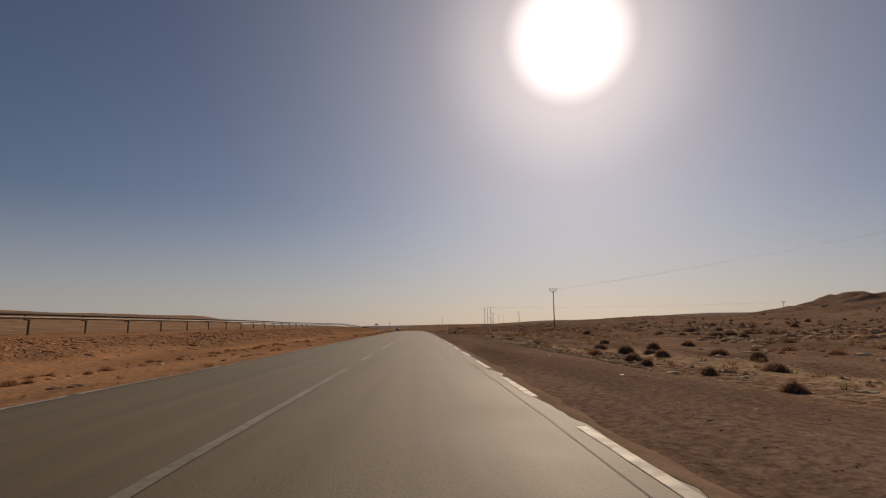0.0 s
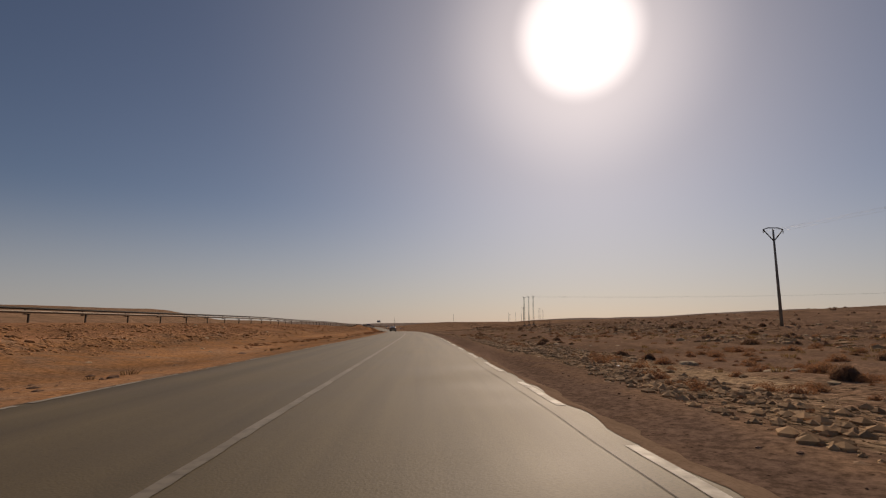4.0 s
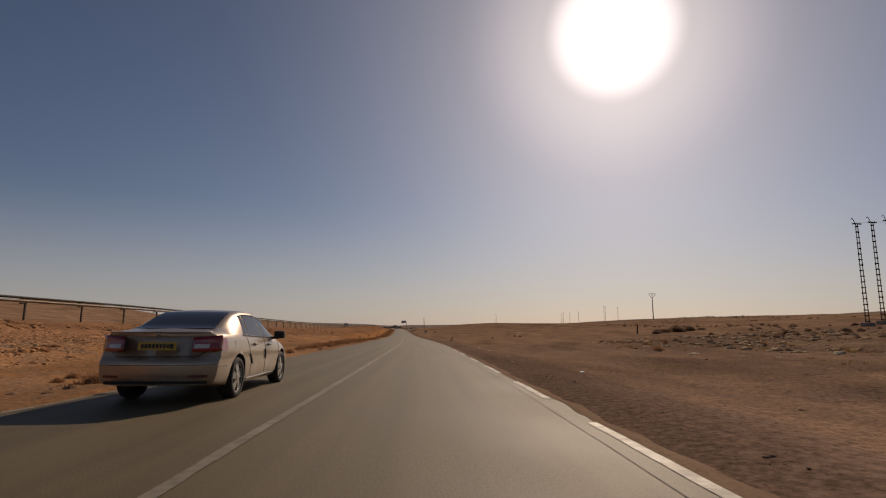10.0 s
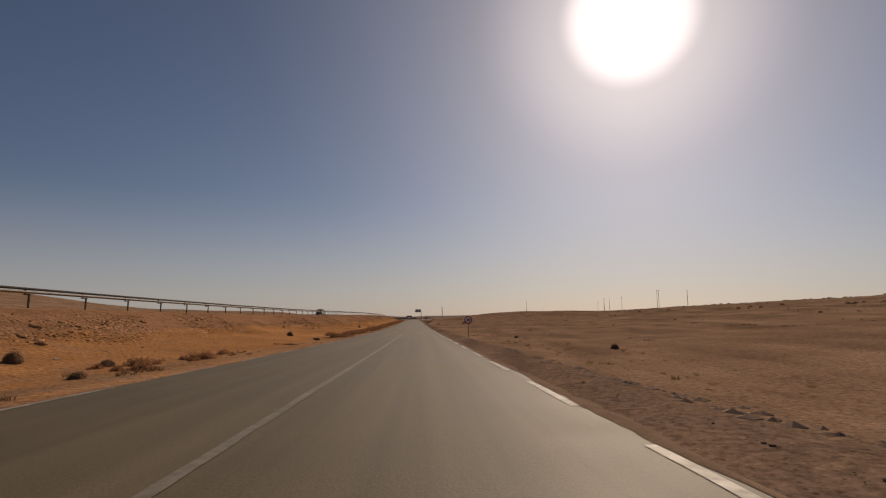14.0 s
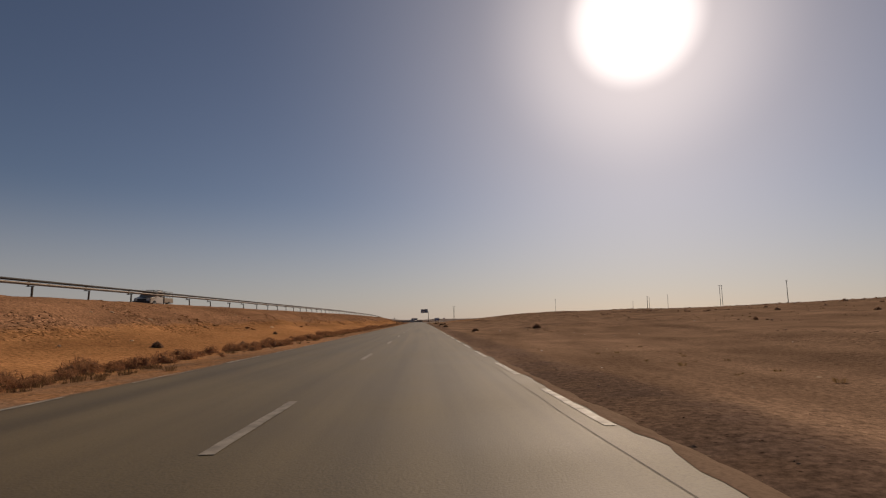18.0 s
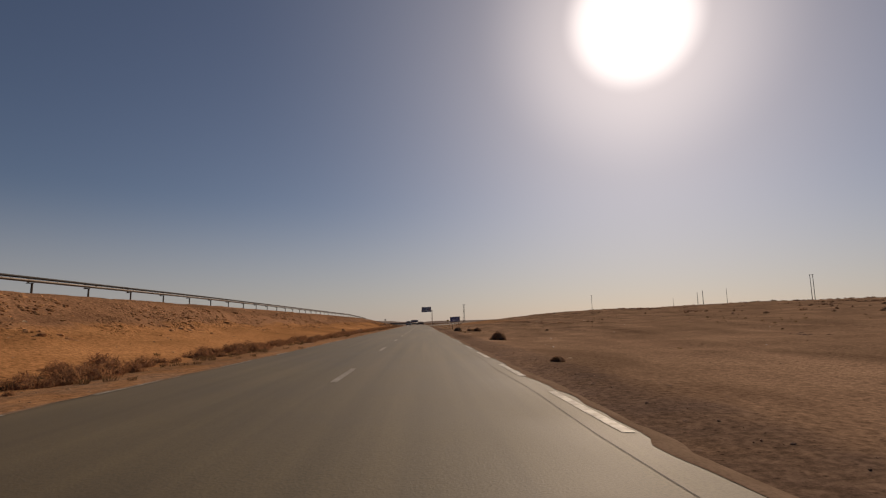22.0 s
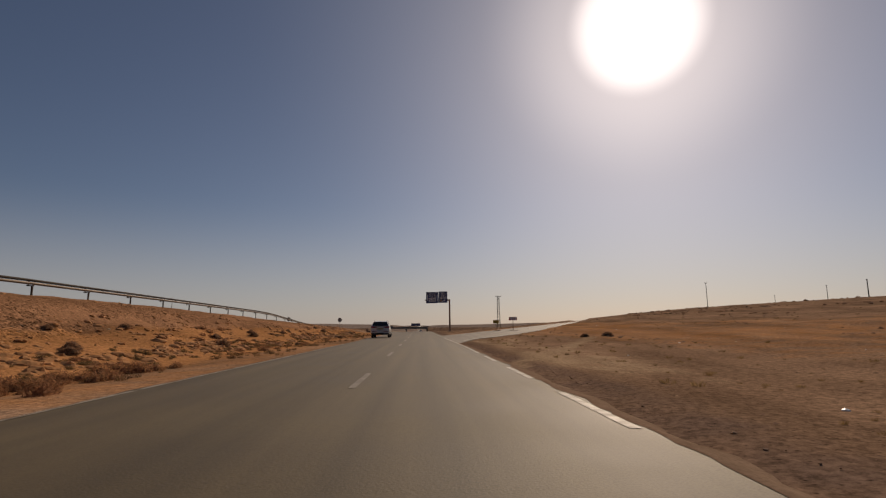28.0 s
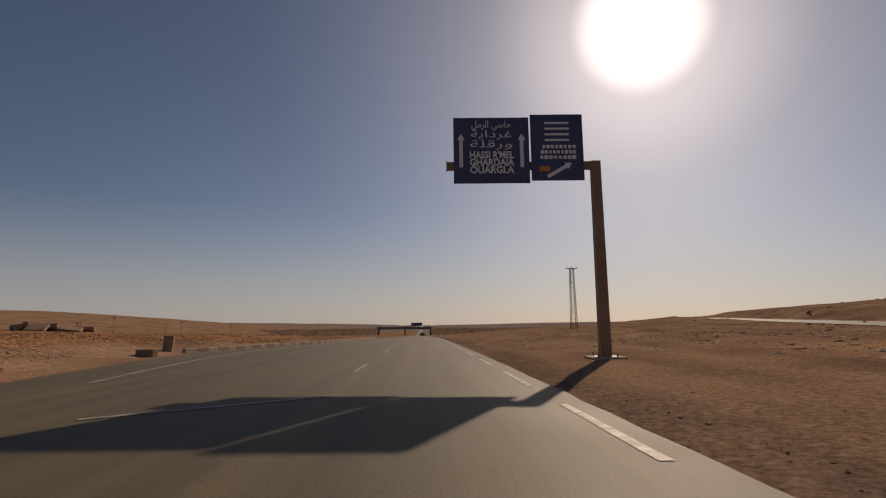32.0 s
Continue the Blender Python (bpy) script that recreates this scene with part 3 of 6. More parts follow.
tagged(ground, "brown stony desert ground with an orange sand bank", "ground", kind="structure")

# the roadway
def centre_d(s):
    """Sideways place of the centre line; the drive wanders within its lane."""
    return float(np.interp(s, [9, 65, 105, 227, 265, 333, 388, 470, 520, 644, 693, 770, 817, 850, 880], [-2.25, -2.15, -2.05, -1.97, -2.02, -1.72, -1.95, -2.03, -1.82, -1.74, -1.48, -1.3, -1.35, -1.6, -1.76]))


def edge_right_d(s):
    return float(np.interp(s, [8, 63, 102, 225, 265, 333, 386, 467, 691, 764, 791, 820, 845, 1000], [2.0, 2.02, 2.24, 2.32, 2.46, 2.8, 2.5, 2.42, 2.5, 2.78, 2.86, 2.56, 2.45, 2.42]))


def edge_left_d(s):
    return float(np.interp(s, [16, 68, 164, 287, 340, 473, 527, 649, 692, 797, 850], [-6.75, -6.55, -6.45, -6.45, -6.28, -6.36, -6.12, -6.02, -5.85, -5.85, -5.95]))


ROAD_L, ROAD_R = -6.3, 2.7


def road_strip(name, sv, left, right, zf, material, cols=9):
    """A slab of asphalt with uneven edges between two sideways lines."""
    bm = bmesh.new()
    rows = []
    for s in sv:
        a, b = left(s), right(s)
        line = []
        for k in range(cols):
            u = k / (cols - 1)
            d = a + (b - a) * u
            x, y = plan(s, d)
            line.append(bm.verts.new((x, y, zf(s) + 0.02 * (1 - (2 * u - 1) ** 2))))
        for d in (a, b):
            x, y = plan(s, d)
            line.append(bm.verts.new((x, y, zf(s))))
            line.append(bm.verts.new((x, y, zf(s) - 0.25)))
        rows.append(line)
    for p, q in zip(rows, rows[1:]):
        for k in range(cols - 1):
            bm.faces.new((p[k], p[k + 1], q[k + 1], q[k])).smooth = True
        bm.faces.new((p[cols + 1], p[cols], q[cols], q[cols + 1]))
        bm.faces.new((p[cols + 2], p[cols + 3], q[cols + 3], q[cols + 2]))
    me = bpy.data.meshes.new(name)
    bm.to_mesh(me)
    bm.free()
    ac, al = [], []
    for s in sv:
        a, b = left(s), right(s)
        ac += [a + (b - a) * k / (cols - 1) for k in range(cols)] + [a, a, b, b]
        al += [s] * (cols + 4)
    for an, vals in (("across", ac), ("along", al)):
        me.attributes.new(an, "FLOAT", "POINT").data.foreach_set("value", np.asarray(vals, np.float32))
    me.materials.append(material)
    return new(name, me)


def wob(s, k, a=0.11):
    return a * float(fbm(s / 4.0, k * 9.7)) + 0.09 * float(fbm(s / 0.7, k * 3.1))


def road_left(s):
    if s < 858:
        return wob(s, 1) + edge_left_d(s) - 0.07
    return wob(s, 1) + float(np.interp(s, [858, 868, 880, 893, 905, 915, 935, 960], [-6.1, -8.0, -10.6, -12.4, -10.3, -8.9, -7.5, -6.5]))


def road_right(s):
    return edge_right_d(s) + 0.2 + 0.9 * wob(s, 2) + 0.25 * float(smooth(s, 800, 812))


road = road_strip("road", np.concatenate([np.arange(-120, 0, 6), np.arange(0, 960, 0.6), np.arange(960, 2400, 12)]), road_left, road_right, lambda s: float(road_z(s)), M_ROAD)
tagged(road, "two-lane grey-brown worn asphalt road", "road", kind="structure")
ramp = road_strip("slip_road", np.arange(797, 1050, 1.5), lambda s: float(ramp_left(s)) + wob(s, 4), lambda s: float(ramp_right(s)) + wob(s, 5), lambda s: float(ramp_z(s)) - 0.03, M_RAMP)
tagged(ramp, "pale dusty asphalt slip road climbing away", "road", kind="structure")


# ================= helpers for things =================
def mesh_of(name, bm, material, smooth_faces=False):
    bmesh.ops.recalc_face_normals(bm, faces=bm.faces)
    if smooth_faces:
        for f in bm.faces:
            f.smooth = True
    me = bpy.data.meshes.new(name)
    bm.to_mesh(me)
    bm.free()
    me.materials.append(material)
    return me


def part(name, bm, material, parent=None, label="", smooth_faces=False, m=None):
    """Links a bmesh as one mesh object under a thing or a part."""
    ob = new(name, mesh_of(name, bm, material, smooth_faces) if isinstance(bm, bmesh.types.BMesh) else bm)
    if parent is not None:
        ob.parent = parent
    if m is not None:
        ob.matrix_basis = m
    if label:
        ob["label"] = label
    return ob


def thing(name, m, label, category, group="", kind=""):
    ob = new(name)
    ob.empty_display_size = 0.2
    ob.matrix_basis = m
    return tagged(ob, label, category, group, kind)


def box(w, l, h, at_=(0, 0, 0), bevel=0.0, bm=None, taper=1.0):
    """A box with its middle at at_; the top shrinks by taper."""
    own = bm is None
    bm = bm or bmesh.new()
    r = bmesh.ops.create_cube(bm, size=1.0)
    for v in r["verts"]:
        k = taper if v.co.z > 0 else 1.0
        v.co = Vector((v.co.x * w * k + at_[0], v.co.y * l * k + at_[1], v.co.z * h + at_[2]))
    if bevel:
        es = list({e for v in r["verts"] for e in v.link_edges})
        bmesh.ops.bevel(bm, geom=es, offset=bevel, segments=2, profile=0.7, affect="EDGES")
    return bm


def tube(p, q, r1, r2=None, n=10, bm=None, caps=True):
    """A round bar from p to q."""
    bm = bm or bmesh.new()
    p, q = Vector(p), Vector(q)
    r2 = r1 if r2 is None else r2
    rot = (q - p).to_track_quat("Z", "Y").to_matrix()
    rings = []
    for c, r in ((p, r1), (q, r2)):
        rings.append([bm.verts.new(c + rot @ Vector((r * math.cos(a), r * math.sin(a), 0))) for a in (2 * math.pi * k / n for k in range(n))])
    for k in range(n):
        bm.faces.new((rings[0][k], rings[0][(k + 1) % n], rings[1][(k + 1) % n], rings[1][k])).smooth = True
    if caps:
        bm.faces.new(rings[0][::-1])
        bm.faces.new(rings[1])
    return bm


def disc(r, depth, n=28, bm=None, y=0.0, z=0.0, bevel=0.0):
    """A disc that faces along y."""
    bm = bm or bmesh.new()
    tube((0, y - depth / 2, z), (0, y + depth / 2, z), r, n=n, bm=bm)
    return bm


# ================= road markings =================
def dash_mesh(length, width, paint):
    """A thin painted dash along y, with nibbled ends and edges."""
    bm = bmesh.new()
    n = max(4, int(length / 0.22))
    rows = []
    for k in range(n + 1):
        y = length * (k / n - 0.5)
        a = width / 2 * (1 + 0.34 * float(fbm(y * 2.1 + length, 1.7)))
        b = width / 2 * (1 + 0.34 * float(fbm(y * 2.3 + length, 8.9)))
        rows.append((bm.verts.new((-a, y, 0.004)), bm.verts.new((b, y, 0.004))))
    for p, q in zip(rows, rows[1:]):
        bm.faces.new((p[0], p[1], q[1], q[0]))
    return mesh_of("dash", bm, paint)


def marking(name, label, spans, d, width, zf=None, paint=M_PAINT):
    """A line of painted dashes: spans are (start, end) along the road."""
    top = tagged(new(name), label, "road marking", kind="structure")
    cache = {}
    for a, b in spans:
        dd = d(0.5 * (a + b)) if callable(d) else d
        n = round(b - a, 2)
        me = cache.setdefault(n, dash_mesh(n, width, paint))
        s = 0.5 * (a + b)
        x, y = plan(s, dd)
        u = (dd - road_left(s)) / (road_right(s) - road_left(s))
        z = float(road_z(s)) + 0.02 * (1 - (2 * u - 1) ** 2) if zf is None else zf(s)
        grade = math.degrees(math.atan(float(road_z(s + 1) - road_z(s - 1)) / 2))
        skew = 0.0
        if callable(d):
            skew = -math.degrees(math.atan((d(s + 1) - d(s - 1)) / 2))
        part("dash", me, None, top, m=pose(float(x), float(y), z + 0.004, grade, 0, heading(s) + skew))
    return top


starts = np.interp(np.arange(-2, 124), [-2, 0, 10, 14, 31, 40, 44, 53, 61, 79, 89, 95, 104, 114, 123], [-9.3, 3.2, 65.9, 91.3, 198.2, 255.5, 280.2, 337.0, 386.2, 498.7, 561.0, 600.0, 656.2, 718.9, 775.0])
right = [(float(a), float(a) + 3.5) for a in starts]
marking("edge_line_right", "broken white edge line, worn", [q for q in right if not 616 < q[0] < 676] + [(s, s + 5.4) for s in np.arange(781, 812, 5.4)] + [(s, s + 3.6) for s in np.arange(818, 836, 6.2)] + [(s, s + 3.6) for s in np.arange(838, 1060, 6.2)], edge_right_d, 0.15)
marking("edge_line_faded", "broken white edge line, almost worn away", [q for q in right if 616 < q[0] < 676], edge_right_d, 0.14, paint=M_FADED)
marking("edge_line_left", "broken white edge line, worn", [(s, s + 5.3) for s in np.arange(-6, 330, 5.6)] + [(s, s + 3.4) for s in np.arange(330, 760, 5.6)] + [(s, s + 5.4) for s in np.arange(762, 868, 5.6)], edge_left_d, 0.12)
mid = [(-8.0, 0.0), (4, 16), (20, 24), (30, 42)] + [(s, s + 6.2) for s in np.arange(46, 440, 6.2)]
marking("centre_line", "faded white centre line", mid, centre_d, 0.15, paint=M_FADED)
ends = np.interp(np.arange(-6, 45), [-6, 0, 9, 13, 20, 24, 26, 29, 44], [444.3, 519.9, 634.3, 682.4, 770.5, 818.3, 841.4, 882.6, 1070])
marking("centre_dashes", "broken white centre line", [(float(e) - 3.4, float(e)) for e in ends if not 862 < e < 872], centre_d, 0.15, paint=M_WORN)
marking("slip_road_line", "faded white line on the slip road", [(s, s + 1.9) for s in np.arange(815.5, 850, 2.0)], lambda s: 3.67 + (s - 819) * (0.365 if s > 819 else 0.25), 0.13, lambda s: float(ramp_z(s)) - 0.004, M_PAINT)
marking("slip_road_edge_line", "white edge line of the slip road", [(s, s + 1.6) for s in np.arange(803, 930, 1.7)], lambda s: float(ramp_right(s)) - 0.4, 0.16, lambda s: float(ramp_z(s)) - 0.024)


marking("turn_line", "worn white line slanting across the lane", [(870.9, 874.7)], -3.1, 0.15)
bpy.data.objects["turn_line"].children[0].matrix_basis = pose(*plan(872.8, -3.1), float(road_z(872.8)) + 0.026, 0, 0, heading(872.8) - 55)


def curve_left(s):
    return float(np.interp(s, [876, 881, 887, 893, 899, 911, 930, 945], [-7.6, -8.4, -9.2, -9.6, -9.4, -8.2, -6.7, -6.2]))


marking("junction_edge_line", "white edge line curving round a junction mouth", [(s, s + 2.0) for s in np.arange(877, 935, 2.05)], curve_left, 0.16)

# pale worn patch in the wheel track
tagged(road_strip("road_patch", np.arange(672, 691, 0.5), lambda s: 1.1 + 3 * wob(s, 7), lambda s: 2.45 + 2 * wob(s, 8), lambda s: float(road_z(s)) + 0.017 - 0.02, M_PATCH, 5), "pale worn patch of asphalt", "road patch", kind="structure")

# blown sand and dust lying over both edges of the asphalt
def dust_edge(name, side, s0, s1, label):
    bm = bmesh.new()
    last = None
    for s in np.arange(s0, s1, 0.3):
        rim = road_right(s) if side > 0 else road_left(s)
        inner = rim - side * max(0.015, 0.10 + 0.2 * float(fbm(s / 1.1, side * 5.5)) + 0.14 * float(fbm(s / 7, side * 2.5)))
        outer = rim + side * (0.38 + 0.2 * float(fbm(s / 0.9, side * 8.8)))
        row = []
        for d, z in ((inner, float(road_z(s)) + 0.006), (rim, float(road_z(s)) + 0.012), (outer, float(ground_z(s, outer)) - 0.02)):
            x, y = plan(s, d)
            row.append(bm.verts.new((float(x), float(y), z)))
        if last:
            for k in (0, 1):
                bm.faces.new((last[k], last[k + 1], row[k + 1], row[k])[::side]).smooth = True
        last = row
    tagged(part(name, bm, M_DUST), label, "dust", kind="structure")


dust_edge("edge_dust_right", 1, 0, 796, "pale blown dust along the edge of the asphalt")
dust_edge("edge_dust_left", -1, 0, 856, "pale blown dust along the edge of the asphalt")

# tar seam along the outer wheel track
bm = bmesh.new()
last = None
for s in np.arange(0, 780, 1.5):
    d = edge_right_d(s) - 0.34 + 0.1 * float(fbm(s / 4, 2.2))
    x, y = plan(s, d)
    x2, y2 = plan(s, d + 0.010)
    u = (d - ROAD_L) / (ROAD_R - ROAD_L)
    z = float(road_z(s)) + 0.02 * (1 - (2 * u - 1) ** 2) + 0.005
    v = (bm.verts.new((x, y, z)), bm.verts.new((x2, y2, z)))
    if last and float(vnoise(s / 25, 4.4)) > -0.15:
        bm.faces.new((last[0], last[1], v[1], v[0]))
    last = v
tagged(part("road_seam", bm, M_CRACK), "dark tar seam along the road edge", "seam", kind="structure")


# ================= pipeline on the bank =================
def pipe_z(s):
    """Level of the trestles' feet line; they stand lower where the bank is low."""
    return float(road_z(s) + bank(s) - crest(s)) - 1.2 * float(smooth(s, 840, 884)) + float(np.interp(s, [0, 32, 86, 110, 150, 200, 232, 265, 320], [-0.22, -0.27, -0.5, -0.7, -0.7, -0.63, -0.63, -0.4, 0]))


def pipeline():
    top = thing("pipeline", pose(0, 0, 0), "two parallel steel pipes on low trestles along the bank", "pipeline")

    def run(d, dz, r, label, material):
        bm = bmesh.new()
        rings = []
        for s in np.arange(-60, 897, 6.0):
            c = at(s, d)
            c.z = pipe_z(s) + dz
            h = radians(heading(s))
            rings.append([bm.verts.new(c + Vector((math.cos(h) * r * math.cos(a), math.sin(h) * r * math.cos(a), r * math.sin(a)))) for a in (2 * math.pi * k / 10 for k in range(10))])
        for p, q in zip(rings, rings[1:]):
            for k in range(10):
                bm.faces.new((p[k], p[(k + 1) % 10], q[(k + 1) % 10], q[k])).smooth = True
        bm.faces.new(rings[0]), bm.faces.new(rings[-1])
        part("pipe", bm, material, top, label)

    run(PIPE_D, 1.47, 0.095, "pale steel pipe on the near side", M_PIPE)
    run(PIPE_D - 0.27, 1.71, 0.088, "dark coated pipe on the post tops", M_PIPEDARK)
    post = mesh_of("trestle_post", box(0.09, 0.1, 2.1, (0, 0, 0.29)), M_DARKSTEEL)
    beam = mesh_of("crossbeam", box(0.46, 0.1, 0.06, (-0.14, 0, 0.085)), M_DARKSTEEL)
    saddle = mesh_of("saddle", box(0.07, 0.09, 0.29, (-0.27, 0, 0.25)), M_DARKSTEEL)
    for s in np.arange(-30, 893, 6.0):
        c = at(s, PIPE_D)
        z = pipe_z(s)
        lean = {546: 10, 552: 17, 558: -15, 564: 14}.get(int(s), 0)
        p = part("trestle", post, None, top, m=pose(c.x, c.y, z, lean, 0, heading(s)) @ Matrix.Translation((0, 0, -0.08 * abs(lean) / 20)))
        part("crossbeam", beam, None, p, m=pose(0, 0, 1.24, 0, 0, 0))
        part("saddle", saddle, None, p, m=pose(0, 0, 1.24, 0, 0, 0))
    return top


pipeline()


# ================= power line =================
def vault_pole(s, d, h, turn=0.0, label="slim concrete power pole with an arched crossarm"):
    t = thing("power_pole", stand(s, d, -0.1, turn), label, "power pole", "power poles along the road")
    part("pole", tube((0, 0, 0), (0, 0, h), 0.21, 0.11, 10), M_CONCRETE, t)
    bm = bmesh.new()
    for a, b in (((0, 0, h - 1.5), (-1.35, 0, h + 0.05)), ((0, 0, h - 1.5), (1.35, 0, h + 0.05)), ((-1.35, 0, h + 0.05), (-0.7, 0, h + 0.28)), ((-0.7, 0, h + 0.28), (0.7, 0, h + 0.28)), ((0.7, 0, h + 0.28), (1.35, 0, h + 0.05))):
        tube(a, b, 0.07, n=6, bm=bm)
    part("crossarm", bm, M_DARKSTEEL, t)
    for x, z in ((-1.35, h - 0.2), (0, h + 0.05), (1.35, h - 0.2)):
        bm = bmesh.new()
        for k in range(3):
            tube((x, 0, z - 0.1 * k), (x, 0, z - 0.1 * k + 0.05), 0.09, 0.05, 8, bm)
        part("insulator", bm, M_CONCRETE, t)
    return t


def ladder_mast(s, d, h, turn=0.0):
    t = thing("lattice_mast", stand(s, d, -0.1, turn), "slender dark lattice mast carrying a cable bracket", "mast", "three masts side by side")
    for x in (-1, 1):
        part("leg", tube((0.26 * x, 0, 0), (0.15 * x, 0, h), 0.05, 0.045, 6), M_DARKSTEEL, t)
    n = 18
    for k in range(n):
        z = 0.6 + (h - 0.9) * k / (n - 1)
        w = 0.62 - 0.26 * z / h
        part("rung", box(w, 0.16, 0.13, (0, 0, z)), M_DARKSTEEL, t)
    part("footing", box(1.0, 1.0, 0.55, (0, 0, 0.2), 0.05), M_CONCRETE, t)
    part("top_bar", box(1.25, 0.14, 0.14, (0.05, 0, h + 0.05)), M_DARKSTEEL, t)
    bm = tube((-0.2, 0, h + 0.1), (-0.55, 0, h + 0.75), 0.035, n=6)
    tube((-0.55, 0, h + 0.75), (-0.75, 0, h + 0.55), 0.035, n=6, bm=bm)
    part("cable_hook", bm, M_DARKSTEEL, t)
    return t


def lattice_tower(s, d, h, turn=0.0):
    t = thing("lattice_tower", stand(s, d, -0.1, turn), "dark steel lattice tower with a small crossarm", "pylon")
    w0, w1 = 0.62, 0.36
    corners = [(-1, -1), (1, -1), (1, 1), (-1, 1)]
    for x, y in corners:
        part("leg", tube((x * w0, y * w0, 0), (x * w1, y * w1, h), 0.06, n=6), M_DARKSTEEL, t)
    n = 13
    for k in range(n):
        z0, z1 = h * k / n, h * (k + 1) / n
        a, b = w0 + (w1 - w0) * z0 / h, w0 + (w1 - w0) * z1 / h
        bm = bmesh.new()
        for i in range(4):
            (xa, ya), (xb, yb) = corners[i], corners[(i + 1) % 4]
            tube((xa * a, ya * a, z0), (xb * b, yb * b, z1), 0.03, n=4, bm=bm)
            tube((xa * b, ya * b, z1), (xb * b, yb * b, z1), 0.03, n=4, bm=bm)
        part("brace", bm, M_DARKSTEEL, t)
    part("crossarm", box(2.6, 0.16, 0.14, (0, 0, h + 0.1)), M_DARKSTEEL, t)
    part("cap", box(1.0, 0.8, 0.12, (0, 0, h + 0.02)), M_DARKSTEEL, t)
    for x in (-1.2, 0, 1.2):
        part("insulator", tube((x, 0, h + 0.1), (x, 0, h + 0.55), 0.07, 0.04, 7), M_CONCRETE, t)
    return t


vault_pole(172.9, 46.5, 12.6)
vault_pole(3, 64, 12.4)
vault_pole(459.4, 91.6, 9.6)
for d in (52.8, 54.8, 56.8):
    ladder_mast(328.4, d, 12.2, 8)
lattice_tower(977.4, 33.3, 13.2)


def far_pole(s, d, h, r=0.2):
    t = thing("power_pole", stand(s, d, -0.1), "tall slim steel power pole beyond the rise", "power pole", "power poles along the road")
    part("pole", tube((0, 0, 0), (0, 0, h), r, r * 0.7, 8), M_DARKSTEEL, t)
    part("crossarm", box(1.3, 0.12, 0.12, (0, 0, h - 0.25)), M_DARKSTEEL, t)
    for x in (-0.55, 0.55):
        part("insulator", tube((x, 0, h - 0.2), (x, 0, h + 0.15), 0.07, 0.04, 6), M_CONCRETE, t)


def frame_pole(s, d, h):
    t = thing("power_pole", stand(s, d, -0.1), "twin-legged power pole with a top crossbar", "power pole", "power poles along the road")
    for x in (-1.0, 1.0):
        part("pole", tube((x, 0, 0), (x, 0, h), 0.22, 0.17, 8), M_STEEL, t)
    part("crossarm", box(3.4, 0.2, 0.2, (0, 0, h)), M_STEEL, t)
    for x in (-1.4, 0, 1.4):
        part("insulator", tube((x, 0, h - 0.6), (x, 0, h - 0.1), 0.06, 0.08, 6), M_CONCRETE, t)


for s, d, h, r in ((998, 136, 14.7, 0.17), (1168, 284, 16.5, 0.2), (1032, 243, 17.3, 0.32), (1106, 278, 19.0, 0.26), (1043, 270, 18.0, 0.2), (793, 222, 16.2, 0.22)):
    far_pole(s, d, h, r)
frame_pole(942, 269, 19.3)


def cable(a, b, sag, r=0.016):
    bm = bmesh.new()
    pts = [a.lerp(b, k / 14) - Vector((0, 0, 4 * sag * (k / 14) * (1 - k / 14))) for k in range(15)]
    side = (b - a).cross(Vector((0, 0, 1))).normalized() * r
    rings = [[bm.verts.new(p + o) for o in (side, Vector((0, 0, r)), -side, Vector((0, 0, -r)))] for p in pts]
    for p, q in zip(rings, rings[1:]):
        for k in range(4):
            bm.faces.new((p[k], p[(k + 1) % 4], q[(k + 1) % 4], q[k]))
    return bm


def cables(name, s1, d1, h1, s2, d2, h2, offs=(-1.35, 0, 1.35), r=0.012):
    t = thing(name, pose(0, 0, 0), "thin sagging aluminium power cables", "power cable")
    for o in offs:
        part("cable", cable(at(s1, d1 + o, h1), at(s2, d2 + o, h2), 1.2, r), M_WIRE, t)


cables("power_cables", 172.9, 46.5, 12.4, 3, 64, 12.2, r=0.006)
cables("power_cables", 328.4, 54.8, 12.3, 290, 230, 9.0, (-2.0, 0, 2.0), 0.007)
vault_pole(290, 230, 9)


# ================= signs =================
def text_mesh(body, size, material, parent, m, name="lettering", width=None):
    cu = bpy.data.curves.new(name, "FONT")
    cu.body, cu.size, cu.align_x, cu.align_y, cu.extrude, cu.resolution_u = body, size, "CENTER", "CENTER", 0.003, 3
    cu.offset = (0.012 if body.isascii() else 0.0) * size / 0.4
    tmp = bpy.data.objects.new(name, cu)
    scene.collection.objects.link(tmp)
    me = bpy.data.meshes.new_from_object(tmp.evaluated_get(bpy.context.evaluated_depsgraph_get()))
    bpy.data.objects.remove(tmp)
    me.materials.clear()
    me.materials.append(material)
    if width:
        xs = [v.co.x for v in me.vertices]
        if xs and max(xs) > min(xs):
            k = width / (max(xs) - min(xs))
            for v in me.vertices:
                v.co.x *= k
    return part(name, me, None, parent, m=m)


def arrow(parent, x, z, y, h, w, tilt=0.0, wide=1.0):
    bm = bmesh.new()
    pts = [(-w * 0.28, -h / 2), (w * 0.28, -h / 2), (w * 0.28, h / 2 - w * 1.0), (w * 0.62, h / 2 - w * 1.0), (0, h / 2), (-w * 0.62, h / 2 - w * 1.0), (-w * 0.28, h / 2 - w * 1.0)]
    f = bm.faces.new([bm.verts.new((px, 0, pz)) for px, pz in pts])
    r = bmesh.ops.extrude_face_region(bm, geom=[f])
    for v in r["geom"]:
        if isinstance(v, bmesh.types.BMVert):
            v.co.y -= 0.004
    part("arrow", bm, M_SIGNWHITE, parent, m=pose(x, y, z, 0, tilt, 0))


